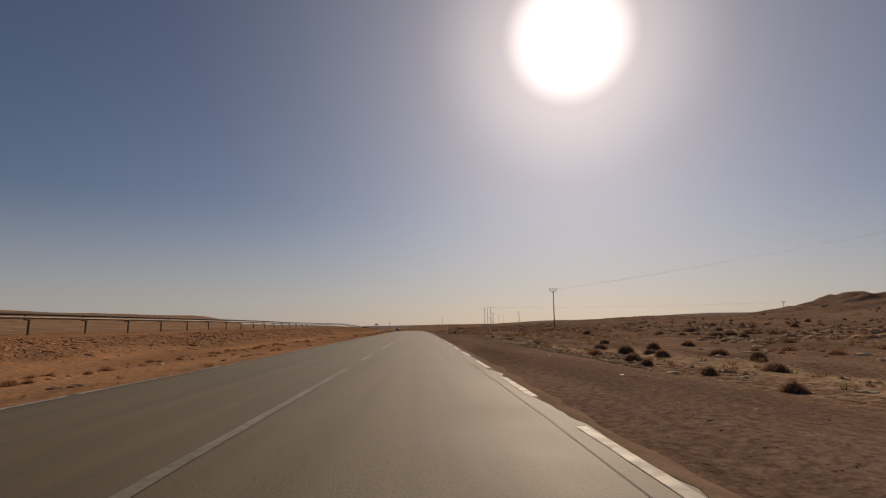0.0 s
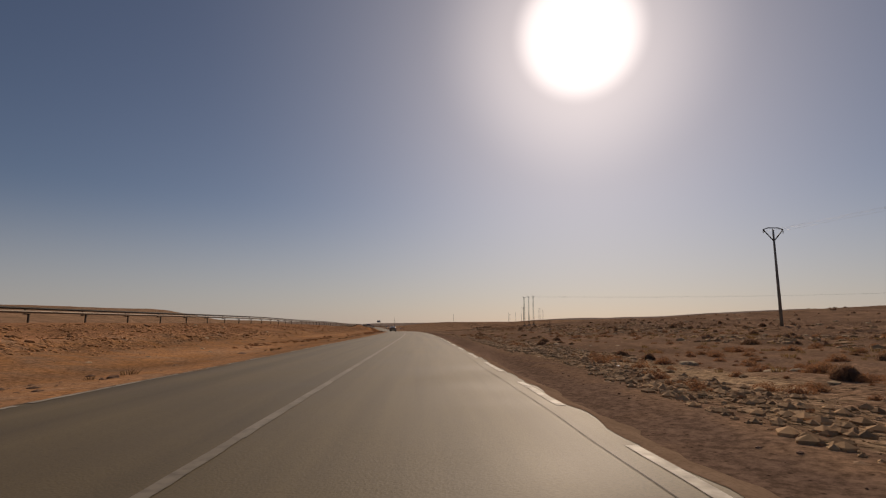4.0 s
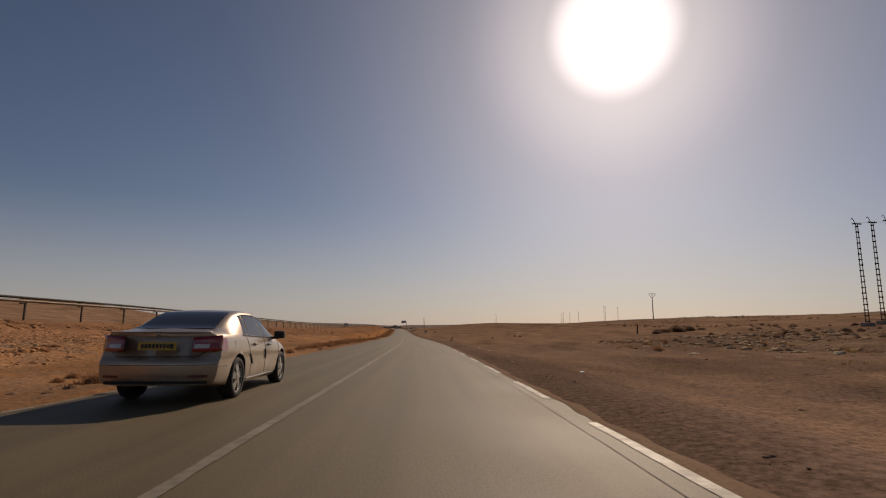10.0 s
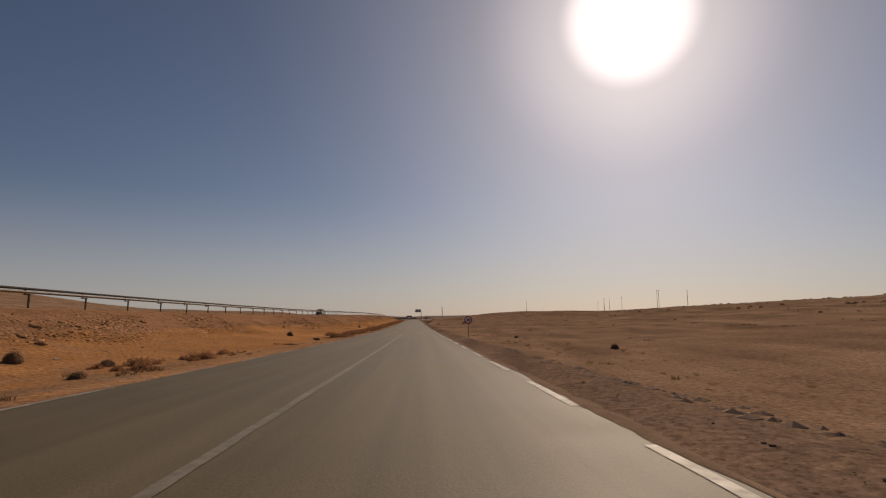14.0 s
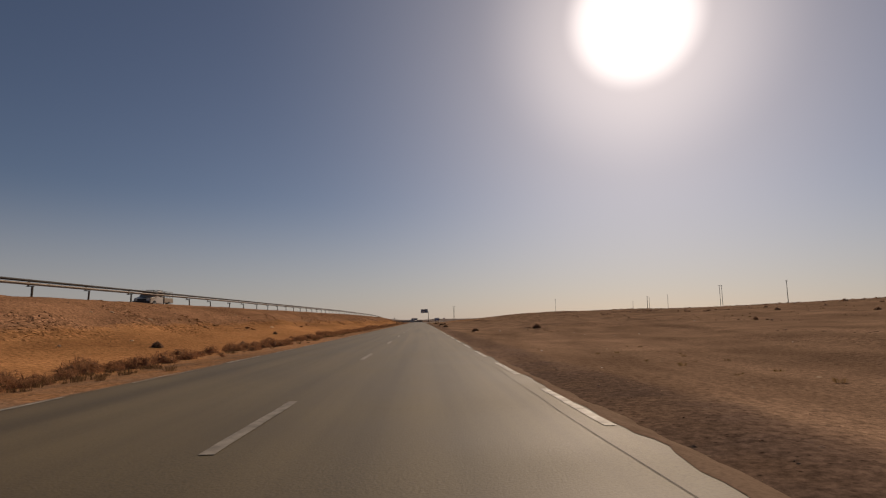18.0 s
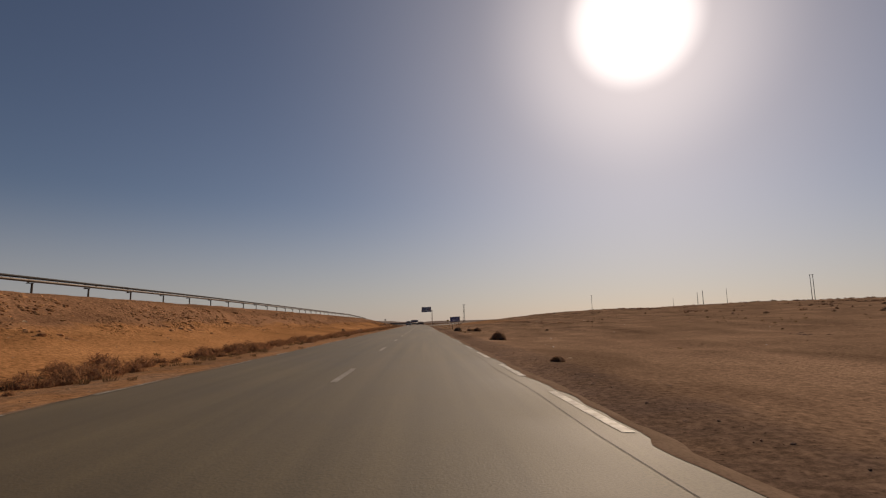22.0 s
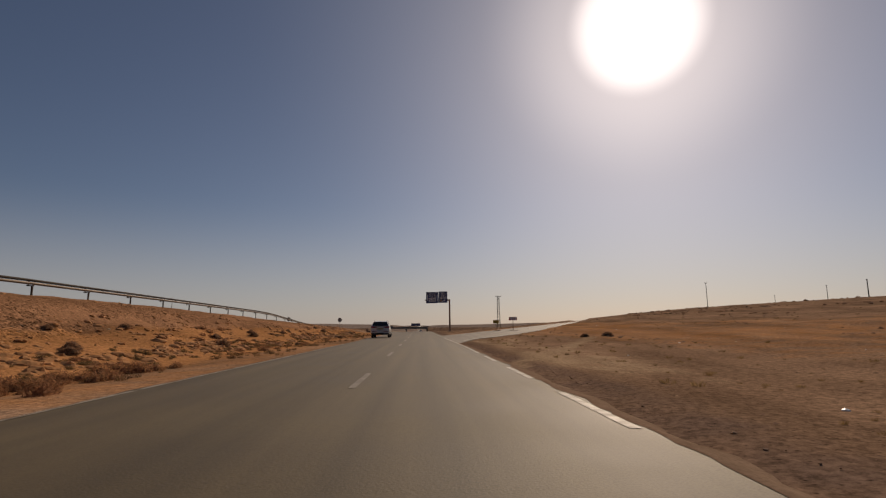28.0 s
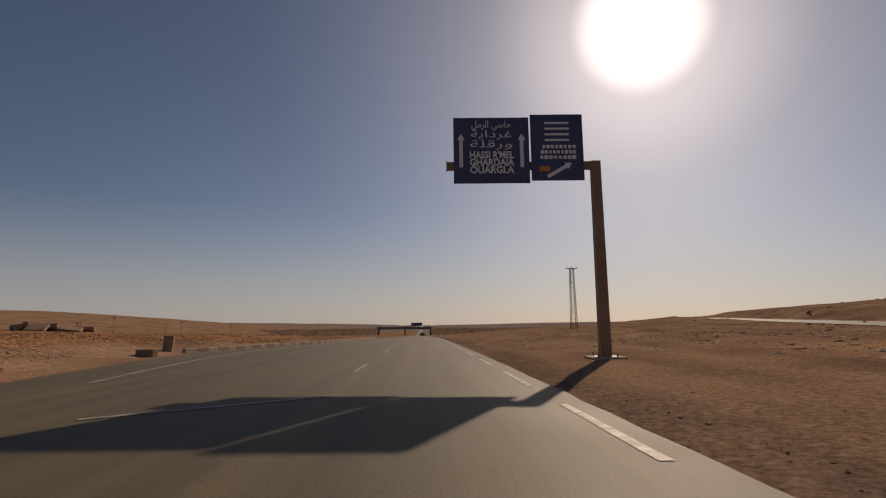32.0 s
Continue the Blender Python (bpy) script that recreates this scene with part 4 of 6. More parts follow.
def bars(parent, rows, material, y):
    """Unreadable lines of writing as rows of plain bars: (x from, x to, z, height, count)."""
    rnd = random.Random(11)
    for x0, x1, z, h, n in rows:
        x = x0
        w = (x1 - x0) / n
        for k in range(n):
            ww = w * (0.55 + 0.3 * rnd.random())
            part("writing", box(ww, 0.004, h * (0.75 + 0.25 * rnd.random()), (x + w * (k + 0.5), y, z)), material, parent)


def gantry():
    t = thing("overhead_sign", stand(884.1, 7.2, 0.0, -2.0), "cantilever road sign with two dark blue panels on a steel post", "road sign")
    part("post", box(0.42, 0.36, 7.9, (0, 0, 3.9), 0.02, taper=0.86), M_SIGNPOST, t)
    part("base_plate", box(0.95, 0.95, 0.06, (0, 0, 0.06), 0.01), M_SIGNPOST, t)
    for x in (-0.36, 0.36):
        for y in (-0.36, 0.36):
            part("bolt", tube((x, y, 0.08), (x, y, 0.22), 0.03, n=6), M_STEEL, t)
    part("footing", box(1.35, 1.25, 0.22, (0, 0, -0.03), 0.04), M_PALE, t)
    part("arm", box(6.1, 0.26, 0.3, (-2.95, 0, 7.68), 0.02), M_SIGNPOST, t)
    part("arm_cap", box(0.05, 0.3, 0.34, (-6.02, 0, 7.68)), M_SIGNPOST, t)

    def panel(x0, x1, z0, z1, label):
        p = part("panel", box(x1 - x0, 0.05, z1 - z0, ((x0 + x1) / 2, -0.2, (z0 + z1) / 2), 0.008), M_SIGNDARK, t, label)
        w, fr = 0.06, bmesh.new()
        for zz in (z0 + w / 2, z1 - w / 2):
            box(x1 - x0, 0.02, w, ((x0 + x1) / 2, -0.231, zz), bm=fr)
        for xx in (x0 + w / 2, x1 - w / 2):
            box(w, 0.02, z1 - z0 - 2 * w, (xx, -0.231, (z0 + z1) / 2), bm=fr)
        part("border", fr, M_SIGNDARK, p)
        for zz in (z0 + 0.5, z1 - 0.5):
            part("rail", box(x1 - x0 - 0.2, 0.06, 0.08, ((x0 + x1) / 2, -0.14, zz)), M_STEEL, p)
        return p

    a = panel(-5.75, -2.70, 6.91, 9.65, "dark blue panel with three place names and two straight arrows")
    b = panel(-2.63, -0.52, 7.01, 9.77, "dark blue panel with small writing and a slanting arrow")
    cx = -4.22
    for k, (txt, w) in enumerate((("\uFEDE\uFEE3\uFEAE\uFEDF\uFE8D \uFEF2\uFEB3\uFE8E\uFEA3", 1.6), ("\uFE94\uFEF3\uFE8D\uFEA9\uFEAE\uFECF", 1.65), ("\uFE94\uFEE0\uFED7\uFEAD\uFEED", 1.7))):
        text_mesh(txt, 0.42, M_SIGNWHITE, a, pose(cx, -0.236, 9.36 - 0.42 * k, 90, 0, 0), width=w)
    for k, (txt, w) in enumerate((("HASSI R'MEL", 1.78), ("GHARDAIA", 1.78), ("OUARGLA", 1.78))):
        text_mesh(txt, 0.40, M_SIGNWHITE, a, pose(cx, -0.236, 8.07 - 0.31 * k, 90, 0, 0), width=w)
    for x in (-5.45, -3.0):
        arrow(a, x, 8.27, -0.232, 1.4, 0.26)
    for k in range(4):
        bars(b, [(-2.28, -0.85, 9.41 - 0.24 * k, 0.1, 1)], M_SIGNWHITE, -0.236)
    bars(b, [(-2.2, -0.8, 8.41, 0.16, 8), (-2.25, -0.8, 8.19, 0.16, 9), (-2.3, -0.8, 7.97, 0.16, 8)], M_SIGNWHITE, -0.236)
    part("route_badge", box(0.42, 0.012, 0.22, (-2.1, -0.233, 7.49), 0.003), M_ORANGE, b)
    arrow(b, -1.5, 7.44, -0.236, 1.15, 0.26, 60)
    return t


gantry()


def message_sign():
    t = thing("roadside_sign", stand(689.4, 6.4, 0.0, -5.0, -3.2), "faded blue message board with a pale rim on two leaning posts", "road sign")
    for x in (-0.62, 0.60):
        part("post", box(0.10, 0.09, 1.75, (x, 0.06, 0.75)), M_SIGNPOST, t)
    p = part("board", box(1.78, 0.035, 0.95, (0, 0, 1.86), 0.006), M_SIGNDARK, t)
    part("face", box(1.62, 0.008, 0.80, (0, -0.022, 1.86)), M_SIGNBLUE, p)
    fr = bmesh.new()
    for z in (1.44, 2.28):
        box(1.66, 0.006, 0.05, (0, -0.024, z), bm=fr)
    for x in (-0.83, 0.83):
        box(0.05, 0.006, 0.80, (x, -0.024, 1.86), bm=fr)
    part("rim", fr, M_CONCRETE, p)
    text_mesh("\uFE8D\uFEEE\uFEE3\uFEAE\uFE98\uFEA3\uFE87", 0.19, M_SIGNWHITE, p, pose(0.02, -0.029, 2.14, 90, 0, 0), width=0.86)
    text_mesh("\uFEAD\uFEED\uFEAE\uFEE4\uFEDF\uFE8D \uFE95\uFE8D\uFEAD\uFE8E\uFEB7\uFE87", 0.19, M_SIGNWHITE, p, pose(0.02, -0.029, 1.94, 90, 0, 0), width=1.36)
    text_mesh("RESPECTEZ", 0.19, M_SIGNWHITE, p, pose(0.02, -0.029, 1.72, 90, 0, 0), width=0.80)
    text_mesh("LA SIGNALISATION ROUTIERE", 0.17, M_SIGNWHITE, p, pose(0.02, -0.029, 1.56, 90, 0, 0), width=1.42)
    return t


message_sign()


def round_sign(s, d, h, turn, label):
    t = thing("round_sign", stand(s, d, 0, turn), label, "road sign")
    part("post", tube((0, 0, -0.2), (0, 0, h + 0.2), 0.035, n=8), M_STEEL, t)
    p = part("disc", disc(0.44, 0.02, 28, z=h, y=-0.05), M_SIGNBACK, t)
    bm = bmesh.new()
    for k in range(28):
        a, b = 2 * math.pi * k / 28, 2 * math.pi * (k + 1) / 28
        tube((0.44 * math.cos(a), -0.05, h + 0.44 * math.sin(a)), (0.44 * math.cos(b), -0.05, h + 0.44 * math.sin(b)), 0.02, n=5, bm=bm)
    part("rim", bm, M_SIGNBACK, p)


round_sign(875, -18.1, 1.95, 5, "round road sign with a grey face on a thin post")
round_sign(877, -30.0, 1.55, 30, "round road sign seen from behind on a thin post")

def feet(t, w):
    """A flat steel cross foot."""
    part("foot", box(w, 0.09, 0.07, (0, 0, 0.035), 0.01), M_DARKSTEEL, t)
    part("foot", box(0.09, 1.1, 0.07, (0, -0.35, 0.04), 0.01), M_DARKSTEEL, t)
    part("foot", box(w * 1.1, 0.12, 0.08, (0.1, -0.9, 0.045), 0.01), M_DARKSTEEL, t)


t = thing("yellow_sign", pose(*plan(852, 13.9), float(ramp_z(852)) + 0.012, 0, 0, heading(852) - 3), "small weathered yellow notice board on a free-standing post", "road sign")
part("post", box(0.1, 0.08, 1.9, (0, 0, 0.95), 0.01), M_SIGNPOST, t)
feet(t, 1.1)
p = part("board", box(1.05, 0.03, 0.62, (0, -0.06, 1.66), 0.005), M_YELLOW, t)
bars(p, [(-0.4, 0.4, 1.78, 0.13, 6), (-0.42, 0.42, 1.54, 0.13, 7)], M_DARKSTEEL, -0.078)

t = thing("chevron_sign", pose(*plan(854, 17.4), float(ramp_z(854)) + 0.012, 0, 0, heading(854) - 3), "red board with white chevrons on a free-standing post", "road sign")
part("post", box(0.11, 0.09, 2.35, (0, 0, 1.17), 0.01), M_SIGNPOST, t)
feet(t, 1.3)
p = part("board", box(1.5, 0.03, 0.60, (0, -0.06, 2.2), 0.005), M_RED, t)
for k in range(3):
    x = -0.5 + 0.40 * k
    bm = bmesh.new()
    f = bm.faces.new([bm.verts.new((x + a, -0.079, 2.2 + b)) for a, b in ((0, 0), (0.2, 0.27), (0.36, 0.27), (0.16, 0), (0.36, -0.27), (0.2, -0.27))])
    r = bmesh.ops.extrude_face_region(bm, geom=[f])
    for v in r["geom"]:
        if isinstance(v, bmesh.types.BMVert):
            v.co.y -= 0.004
    part("chevron", bm, M_SIGNWHITE, p)


def delineator(s, d, label="white roadside marker post"):
    t = thing("marker_post", stand(s, d, -0.1, 0, random.uniform(-4, 4)), label, "marker post", "posts along the verge")
    part("shaft", box(0.13, 0.11, 1.05, (0, 0, 0.5), 0.02, taper=0.9), M_POST, t)
    part("band", box(0.135, 0.115, 0.16, (0, 0, 0.86), 0.01), M_CONCRETE, t)


delineator(68, 4.8)
delineator(97, 5.2)
delineator(925, -14.5)
t = thing("round_sign", stand(430, 4.9, -0.1, -2), "round red-ringed limit sign on a thin post", "road sign")
part("post", tube((0, 0, 0), (0, 0, 1.75), 0.04, n=8), M_SIGNPOST, t)
p = part("disc", disc(0.38, 0.02, 28, z=1.75, y=-0.06), M_SIGNWHITE, t)
bm = bmesh.new()
for k in range(28):
    a, b = 2 * math.pi * k / 28, 2 * math.pi * (k + 1) / 28
    box_ = [(r_ * math.cos(q), -0.075, 1.75 + r_ * math.sin(q)) for r_, q in ((0.28, a), (0.39, a), (0.39, b), (0.28, b))]
    bm.faces.new([bm.verts.new(q) for q in box_])
part("red_ring", bm, M_RED, p)
bars(p, [(-0.17, 0.17, 1.75, 0.26, 2)], M_TRIM, -0.075)


# ================= kerb at the junction =================
kerb = thing("kerb", pose(0, 0, 0), "red and white painted kerb stones round a junction corner", "kerb")
kerb_me = [mesh_of("kerb_stone", box(0.26, 0.96, 0.34, (0, 0, 0.06), 0.03), m) for m in (mat("worn_white_kerb_paint", (0.66, 0.55, 0.42), (0.74, 0.64, 0.50), (0.46, 0.36, 0.26), scale=2, fine=12), mat("faded_red_kerb_paint", (0.50, 0.34, 0.24), (0.58, 0.41, 0.30), (0.38, 0.25, 0.17), scale=2, fine=20))]
k = 0
s = 894.5
while s < 950:
    def kd(q):
        return float(np.interp(q, [890, 896, 905, 915, 935, 960], [-14.2, -12.6, -10.7, -9.2, -7.9, -7.0]))
    slope = kd(s + 0.5) - kd(s - 0.5)
    v = at(s, kd(s))
    v.z = float(road_z(s)) - 0.02
    part("kerb_stone", kerb_me[k % 2], None, kerb, m=pose(v.x, v.y, v.z, random.uniform(-1, 1), 0, heading(s) - math.degrees(math.atan(slope))))
    s += 1.0 / math.sqrt(1 + slope * slope)
    k += 1
tagged(part("kerb_block", box(0.34, 1.0, 0.36, (0, 0, 0.15), 0.03), M_OLDSLAB, m=stand(890, -13.1, 0, 74, 4)), "loose concrete kerb block lying on the sand", "kerb block", "loose kerb blocks")
tagged(part("kerb_block", box(0.5, 0.34, 0.95, (0, 0, 0.38), 0.03), M_OLDSLAB, m=stand(893.8, -13.9, 0, 12, 5)), "loose concrete kerb block standing on end", "kerb block", "loose kerb blocks")


# ================= overpass far ahead =================
def overpass():
    s0 = 1330.0
    x, y = plan(s0, -14.0)
    z = float(road_z(s0))
    t = thing("overpass", pose(float(x), float(y), z, 0, 0, heading(s0)), "far concrete road bridge with two openings between earth embankments", "bridge", kind="structure")
    part("deck", box(46, 11, 1.3, (-1, 0, 6.0), 0.05), M_CONCRETE, t)
    for xx in (-24, -1, 22):
        part("pier", box(1.1, 9, 5.6, (xx, 0, 2.6), 0.05), M_CONCRETE, t)
    for yy in (-5.3, 5.3):
        part("parapet", box(48, 0.2, 0.9, (-1, yy, 7.1)), M_STEEL, t)
    for sgn in (-1, 1):
        bm = bmesh.new()
        rings = []
        for k in range(12):
            xx = -1 + sgn * (23 + k * 45.0)
            h = 6.6 * (1 - 0.45 * k / 11)
            rings.append([bm.verts.new((xx, yy, zz)) for yy, zz in ((-36, -2.5), (-6, h), (6, h), (36, -2.5))])
        for p, q in zip(rings, rings[1:]):
            for i in range(3):
                bm.faces.new((p[i], p[i + 1], q[i + 1], q[i]))
        bm.faces.new(rings[0])
        part("embankment", bm, M_GROUND, t, "brown earth embankment")
    g = thing("gantry", pose(*plan(1316, -4.0), float(road_z(1316)), 0, 0, heading(1316)), "far overhead sign frame spanning the road", "gantry")
    for xx in (-11, 11):
        part("leg", tube((xx, 0, -0.5), (xx, 0, 8.2), 0.25, n=8), M_STEEL, g)
    part("beam", box(22.5, 0.5, 0.5, (0, 0, 8.3)), M_STEEL, g)
    part("panel", box(9.5, 0.15, 2.6, (-0.5, -0.3, 9.6)), M_SIGNDARK, g)


overpass()


# ================= vehicles =================
CARS = {
    # along the car: place, sill, belt, roof, half width, belt half width, roof half width
    "saloon": dict(L=4.67, W=1.81, R=0.325, axles=(1.02, 3.71), cut=1.10,
        rows=[(0.00, 0.30, 1.00, 1.06, 0.97, 0.90, 0.80), (0.30, 0.25, 1.02, 1.09, 0.99, 0.92, 0.80), (0.60, 0.22, 1.02, 1.13, 1.0, 0.92, 0.72), (0.95, 0.20, 1.01, 1.27, 1.0, 0.93, 0.71), (1.30, 0.19, 1.00, 1.39, 1.0, 0.93, 0.69),
              (1.70, 0.19, 0.98, 1.455, 1.0, 0.93, 0.69), (2.20, 0.19, 0.96, 1.465, 1.0, 0.93, 0.69), (2.70, 0.19, 0.95, 1.40, 1.0, 0.93, 0.70), (3.10, 0.19, 0.94, 1.24, 1.0, 0.91, 0.68), (3.50, 0.20, 0.92, 1.02, 1.0, 0.89, 0.74),
              (3.90, 0.21, 0.86, 0.93, 0.99, 0.85, 0.70), (4.35, 0.24, 0.76, 0.82, 0.95, 0.78, 0.62), (4.67, 0.30, 0.60, 0.66, 0.86, 0.68, 0.52)],
        back=([0.2, 0.40, 0.62, 0.68, 0.80, 0.98, 1.05, 1.10], [0.06, 0.0, 0.0, 0.06, 0.09, 0.12, 0.08, 0.10])),
    "estate": dict(L=4.63, W=1.90, R=0.375, axles=(0.96, 3.77), cut=1.70,
        rows=[(0.00, 0.42, 1.16, 1.58, 0.97, 0.92, 0.76), (0.30, 0.34, 1.15, 1.625, 0.99, 0.94, 0.77), (0.60, 0.30, 1.13, 1.64, 1.0, 0.945, 0.77), (1.00, 0.27, 1.11, 1.65, 1.0, 0.945, 0.77), (1.60, 0.26, 1.08, 1.65, 1.0, 0.945, 0.77),
              (2.20, 0.26, 1.06, 1.62, 1.0, 0.945, 0.77), (2.70, 0.26, 1.05, 1.52, 1.0, 0.945, 0.77), (3.10, 0.26, 1.04, 1.32, 1.0, 0.93, 0.79), (3.45, 0.27, 1.02, 1.12, 1.0, 0.90, 0.76),
              (3.85, 0.28, 0.98, 1.05, 0.99, 0.87, 0.72), (4.30, 0.32, 0.88, 0.94, 0.95, 0.80, 0.64), (4.63, 0.40, 0.70, 0.76, 0.86, 0.70, 0.54)],
        back=([0.25, 0.42, 0.70, 0.76, 1.0, 1.16, 1.35, 1.58, 1.70], [0.10, 0.0, 0.0, 0.04, 0.07, 0.12, 0.27, 0.46, 0.50])),
}


def car(name, m, label, paint, kind_):
    """A car heading along +y with its rear bumper at y = 0."""
    t = thing(name, m, label, "car")
    c = CARS[kind_]
    saloon = kind_ == "saloon"
    L, W, R = c["L"], c["W"], c["R"]
    hw = W / 2
    fy = np.arange(-0.3, L + 0.3, 0.02)
    ker = np.exp(-0.5 * (np.arange(-12, 13) / 5.0) ** 2)
    ker /= ker.sum()
    tab = [np.convolve(np.pad(np.interp(fy, [q[0] for q in c["rows"]], [q[i] for q in c["rows"]]), 12, "edge"), ker, "valid") for i in range(1, 7)]

    def params(y):
        zb, be, ro, w, wb, wr = (float(np.interp(y, fy, a)) for a in tab)
        return zb, be, ro, w * hw, wb * hw, wr * hw

    def side_u(y, u):
        """Point on the flank between sill and belt."""
        zb, be, ro, w, wb, wr = params(y)
        z = zb + 0.02 + (be - zb - 0.02) * u
        x = w * float(np.interp(u, [0, 0.12, 0.30, 0.55, 0.72, 0.76, 0.9, 1.0], [0.92, 0.965, 0.985, 1.0, 0.992, 0.985, 0.962, wb / w]))
        return x, z

    def cabin(y, u):
        """Point on the cabin's flank between belt and roof edge."""
        zb, be, ro, w, wb, wr = params(y)
        edge = ro - 0.12 * (ro - be)
        return wb + (wr - wb) * u + 0.10 * (wb - wr) * math.sin(math.pi * u), be + (edge - be) * u

    def bent(x, y, z):
        """The tail is rounded in plan and shaped in profile."""
        k = max(0.0, 1 - y / 1.5)
        off = float(np.interp(z, *c["back"])) + 0.20 * min(1.0, abs(x) / hw) ** 3.6
        nose = 0.26 * min(1.0, abs(x) / hw) ** 3 * max(0.0, 1 - (L - y) / 1.2)
        return Vector((x, y + off * k - nose, z))

    def section(y):
        zb, be, ro, w, wb, wr = params(y)
        pts = [(0, zb), (0.5 * w, zb), (0.84 * w, zb)]
        pts += [side_u(y, k / 13) for k in range(14)]
        pts += [cabin(y, u) for u in (0.1, 0.3, 0.5, 0.7, 0.86, 1.0)]
        pts += [(wr * 0.94, ro - 0.055 * (ro - be)), (wr * 0.84, ro - 0.02 * (ro - be)), (wr * 0.5, ro), (0, ro + 0.008)]
        return pts

    ys = np.concatenate([np.arange(0, 0.3, 0.03), np.arange(0.3, L - 0.2, 0.05), np.arange(L - 0.2, L + 0.001, 0.04)])
    Ra = R + 0.065
    bm = bmesh.new()
    rows, inside = [], set()
    for y in ys:
        half = section(y)
        pts = half + [(-x, z) for x, z in half[-2:0:-1]]
        line = []
        for x, z in pts:
            v = bent(x, y, z)
            hit = False
            for a in c["axles"]:
                if abs(x) > 0.80 * hw and z < R + Ra and (v.y - a) ** 2 + (max(z - R, 0)) ** 2 < Ra * Ra:
                    hit = True
                    if z > R:
                        q = Ra / max(0.05, math.hypot(v.y - a, z - R))
                        v.y, v.z = a + (v.y - a) * q, R + (z - R) * q
                    else:
                        v.y = a + math.copysign(Ra, v.y - a)
            bv = bm.verts.new(v)
            if hit:
                inside.add(bv)
            line.append(bv)
        rows.append(line)
    n = len(rows[0])
    for p, q in zip(rows, rows[1:]):
        for k in range(n):
            f = (p[k], p[(k + 1) % n], q[(k + 1) % n], q[k])
            if all(v in inside for v in f):
                continue
            bm.faces.new(f).smooth = True
    for row, rev in ((rows[0], False), (rows[-1], True)):
        half = len(section(0.0))
        left = [row[0]] + row[:half - 1:-1]
        for k in range(half - 1):
            a, b = row[k], row[k + 1]
            d_, e_ = left[k], (left + [row[half - 1]])[k + 1]
            f = [a, b] + ([e_] if e_ is not b else []) + ([d_] if d_ is not a else [])
            if len(f) > 2:
                bm.faces.new(f).smooth = True
    bmesh.ops.remove_doubles(bm, verts=bm.verts, dist=0.002)
    body = part("body", bm, paint, t)

    def grid(name_, fn, nu, nv, material, parent=t, label_="", thick=0.0):
        b = bmesh.new()
        g = [[b.verts.new(fn(i / nu, j / nv)) for j in range(nv + 1)] for i in range(nu + 1)]
        for i in range(nu):
            for j in range(nv):
                b.faces.new((g[i][j], g[i + 1][j], g[i + 1][j + 1], g[i][j + 1])).smooth = True
        if thick:
            bmesh.ops.recalc_face_normals(b, faces=b.faces)
            bmesh.ops.solidify(b, geom=b.faces[:], thickness=thick)
        return part(name_, b, material, parent, label_)

    def rear(x, z, out=0.008):
        v = bent(x, 0.0, z)
        return Vector((v.x, v.y - out, v.z))

    def flank(y, z, sgn, out=0.006):
        zb, be, ro, w, wb, wr = params(y)
        x, _ = side_u(y, max(0.0, min(1.0, (z - zb - 0.02) / (be - zb - 0.02))))
        v = bent(x, y, z)
        return Vector((sgn * (v.x + out), v.y, v.z))

    def pane(y, u, sgn, out=0.006):
        x, z = cabin(y, u)
        v = bent(x, y, z)
        return Vector((sgn * (v.x + out), v.y, v.z + out * 0.3))

    # glass
    if saloon:
        wins = [((1.33, 1.52), (1.60, 1.62)), ((1.63, 1.66), (2.42, 2.34)), ((2.48, 2.40), (3.36, 2.98))]
        posts_ = (1.615, 2.45)
    else:
        wins = [((0.50, 0.72), (1.18, 1.12)), ((1.24, 1.17), (2.16, 2.10)), ((2.22, 2.16), (3.26, 2.86))]
        posts_ = (1.21, 2.19)
    for sgn in (-1, 1):
        for (b0, t0), (b1, t1) in wins:
            def fn(i, j, b0=b0, t0=t0, b1=b1, t1=t1):
                u = 0.07 + 0.83 * j
                return pane((b0 + (t0 - b0) * j) * (1 - i) + (b1 + (t1 - b1) * j) * i, u, sgn)
            grid("side_window", fn, 10, 5, M_GLASS)
        (b0, t0), (b1, t1) = wins[0][0], wins[-1][1]
        for u, ya, yb in ((0.045, b0 - 0.03, b1 + 0.03), (0.93, t0 - 0.02, t1 + 0.02)):
            bm = bmesh.new()
            line = [pane(y, u, sgn, 0.010) for y in np.linspace(ya, yb, 26)]
            for p, q in zip(line, line[1:]):
                tube(p, q, 0.011, n=5, bm=bm)
            part("window_trim", bm, M_CHROME, t)
        for y in posts_:
            grid("pillar", lambda i, j: pane(y - 0.035 + 0.07 * i - 0.05 * j, 0.05 + 0.86 * j, sgn, 0.004), 1, 4, M_TRIM)

    def deck(y, k, out=0.008):
        zb, be, ro, w, wb, wr = params(y)
        v = bent(wr * k, y, ro - 0.05 * (ro - be) * abs(k) ** 4)
        return Vector((v.x, v.y, v.z + out))

    if saloon:
        grid("rear_window", lambda i, j: deck(0.50 + 0.92 * i, (0.92 - 0.04 * i) * (2 * j - 1), 0.012), 12, 10, M_GLASS)
        grid("boot_lip", lambda i, j: bent(1.5 * (j - 0.5), 0.0, 1.062 + 0.012 * i) + Vector((0, 0.02 * i - 0.012, 0)), 2, 12, paint, thick=0.012)
    else:
        grid("rear_window", lambda i, j: rear((0.80 - 0.13 * i) * 2 * (j - 0.5), 1.19 + 0.36 * i, 0.012), 8, 14, M_GLASS)
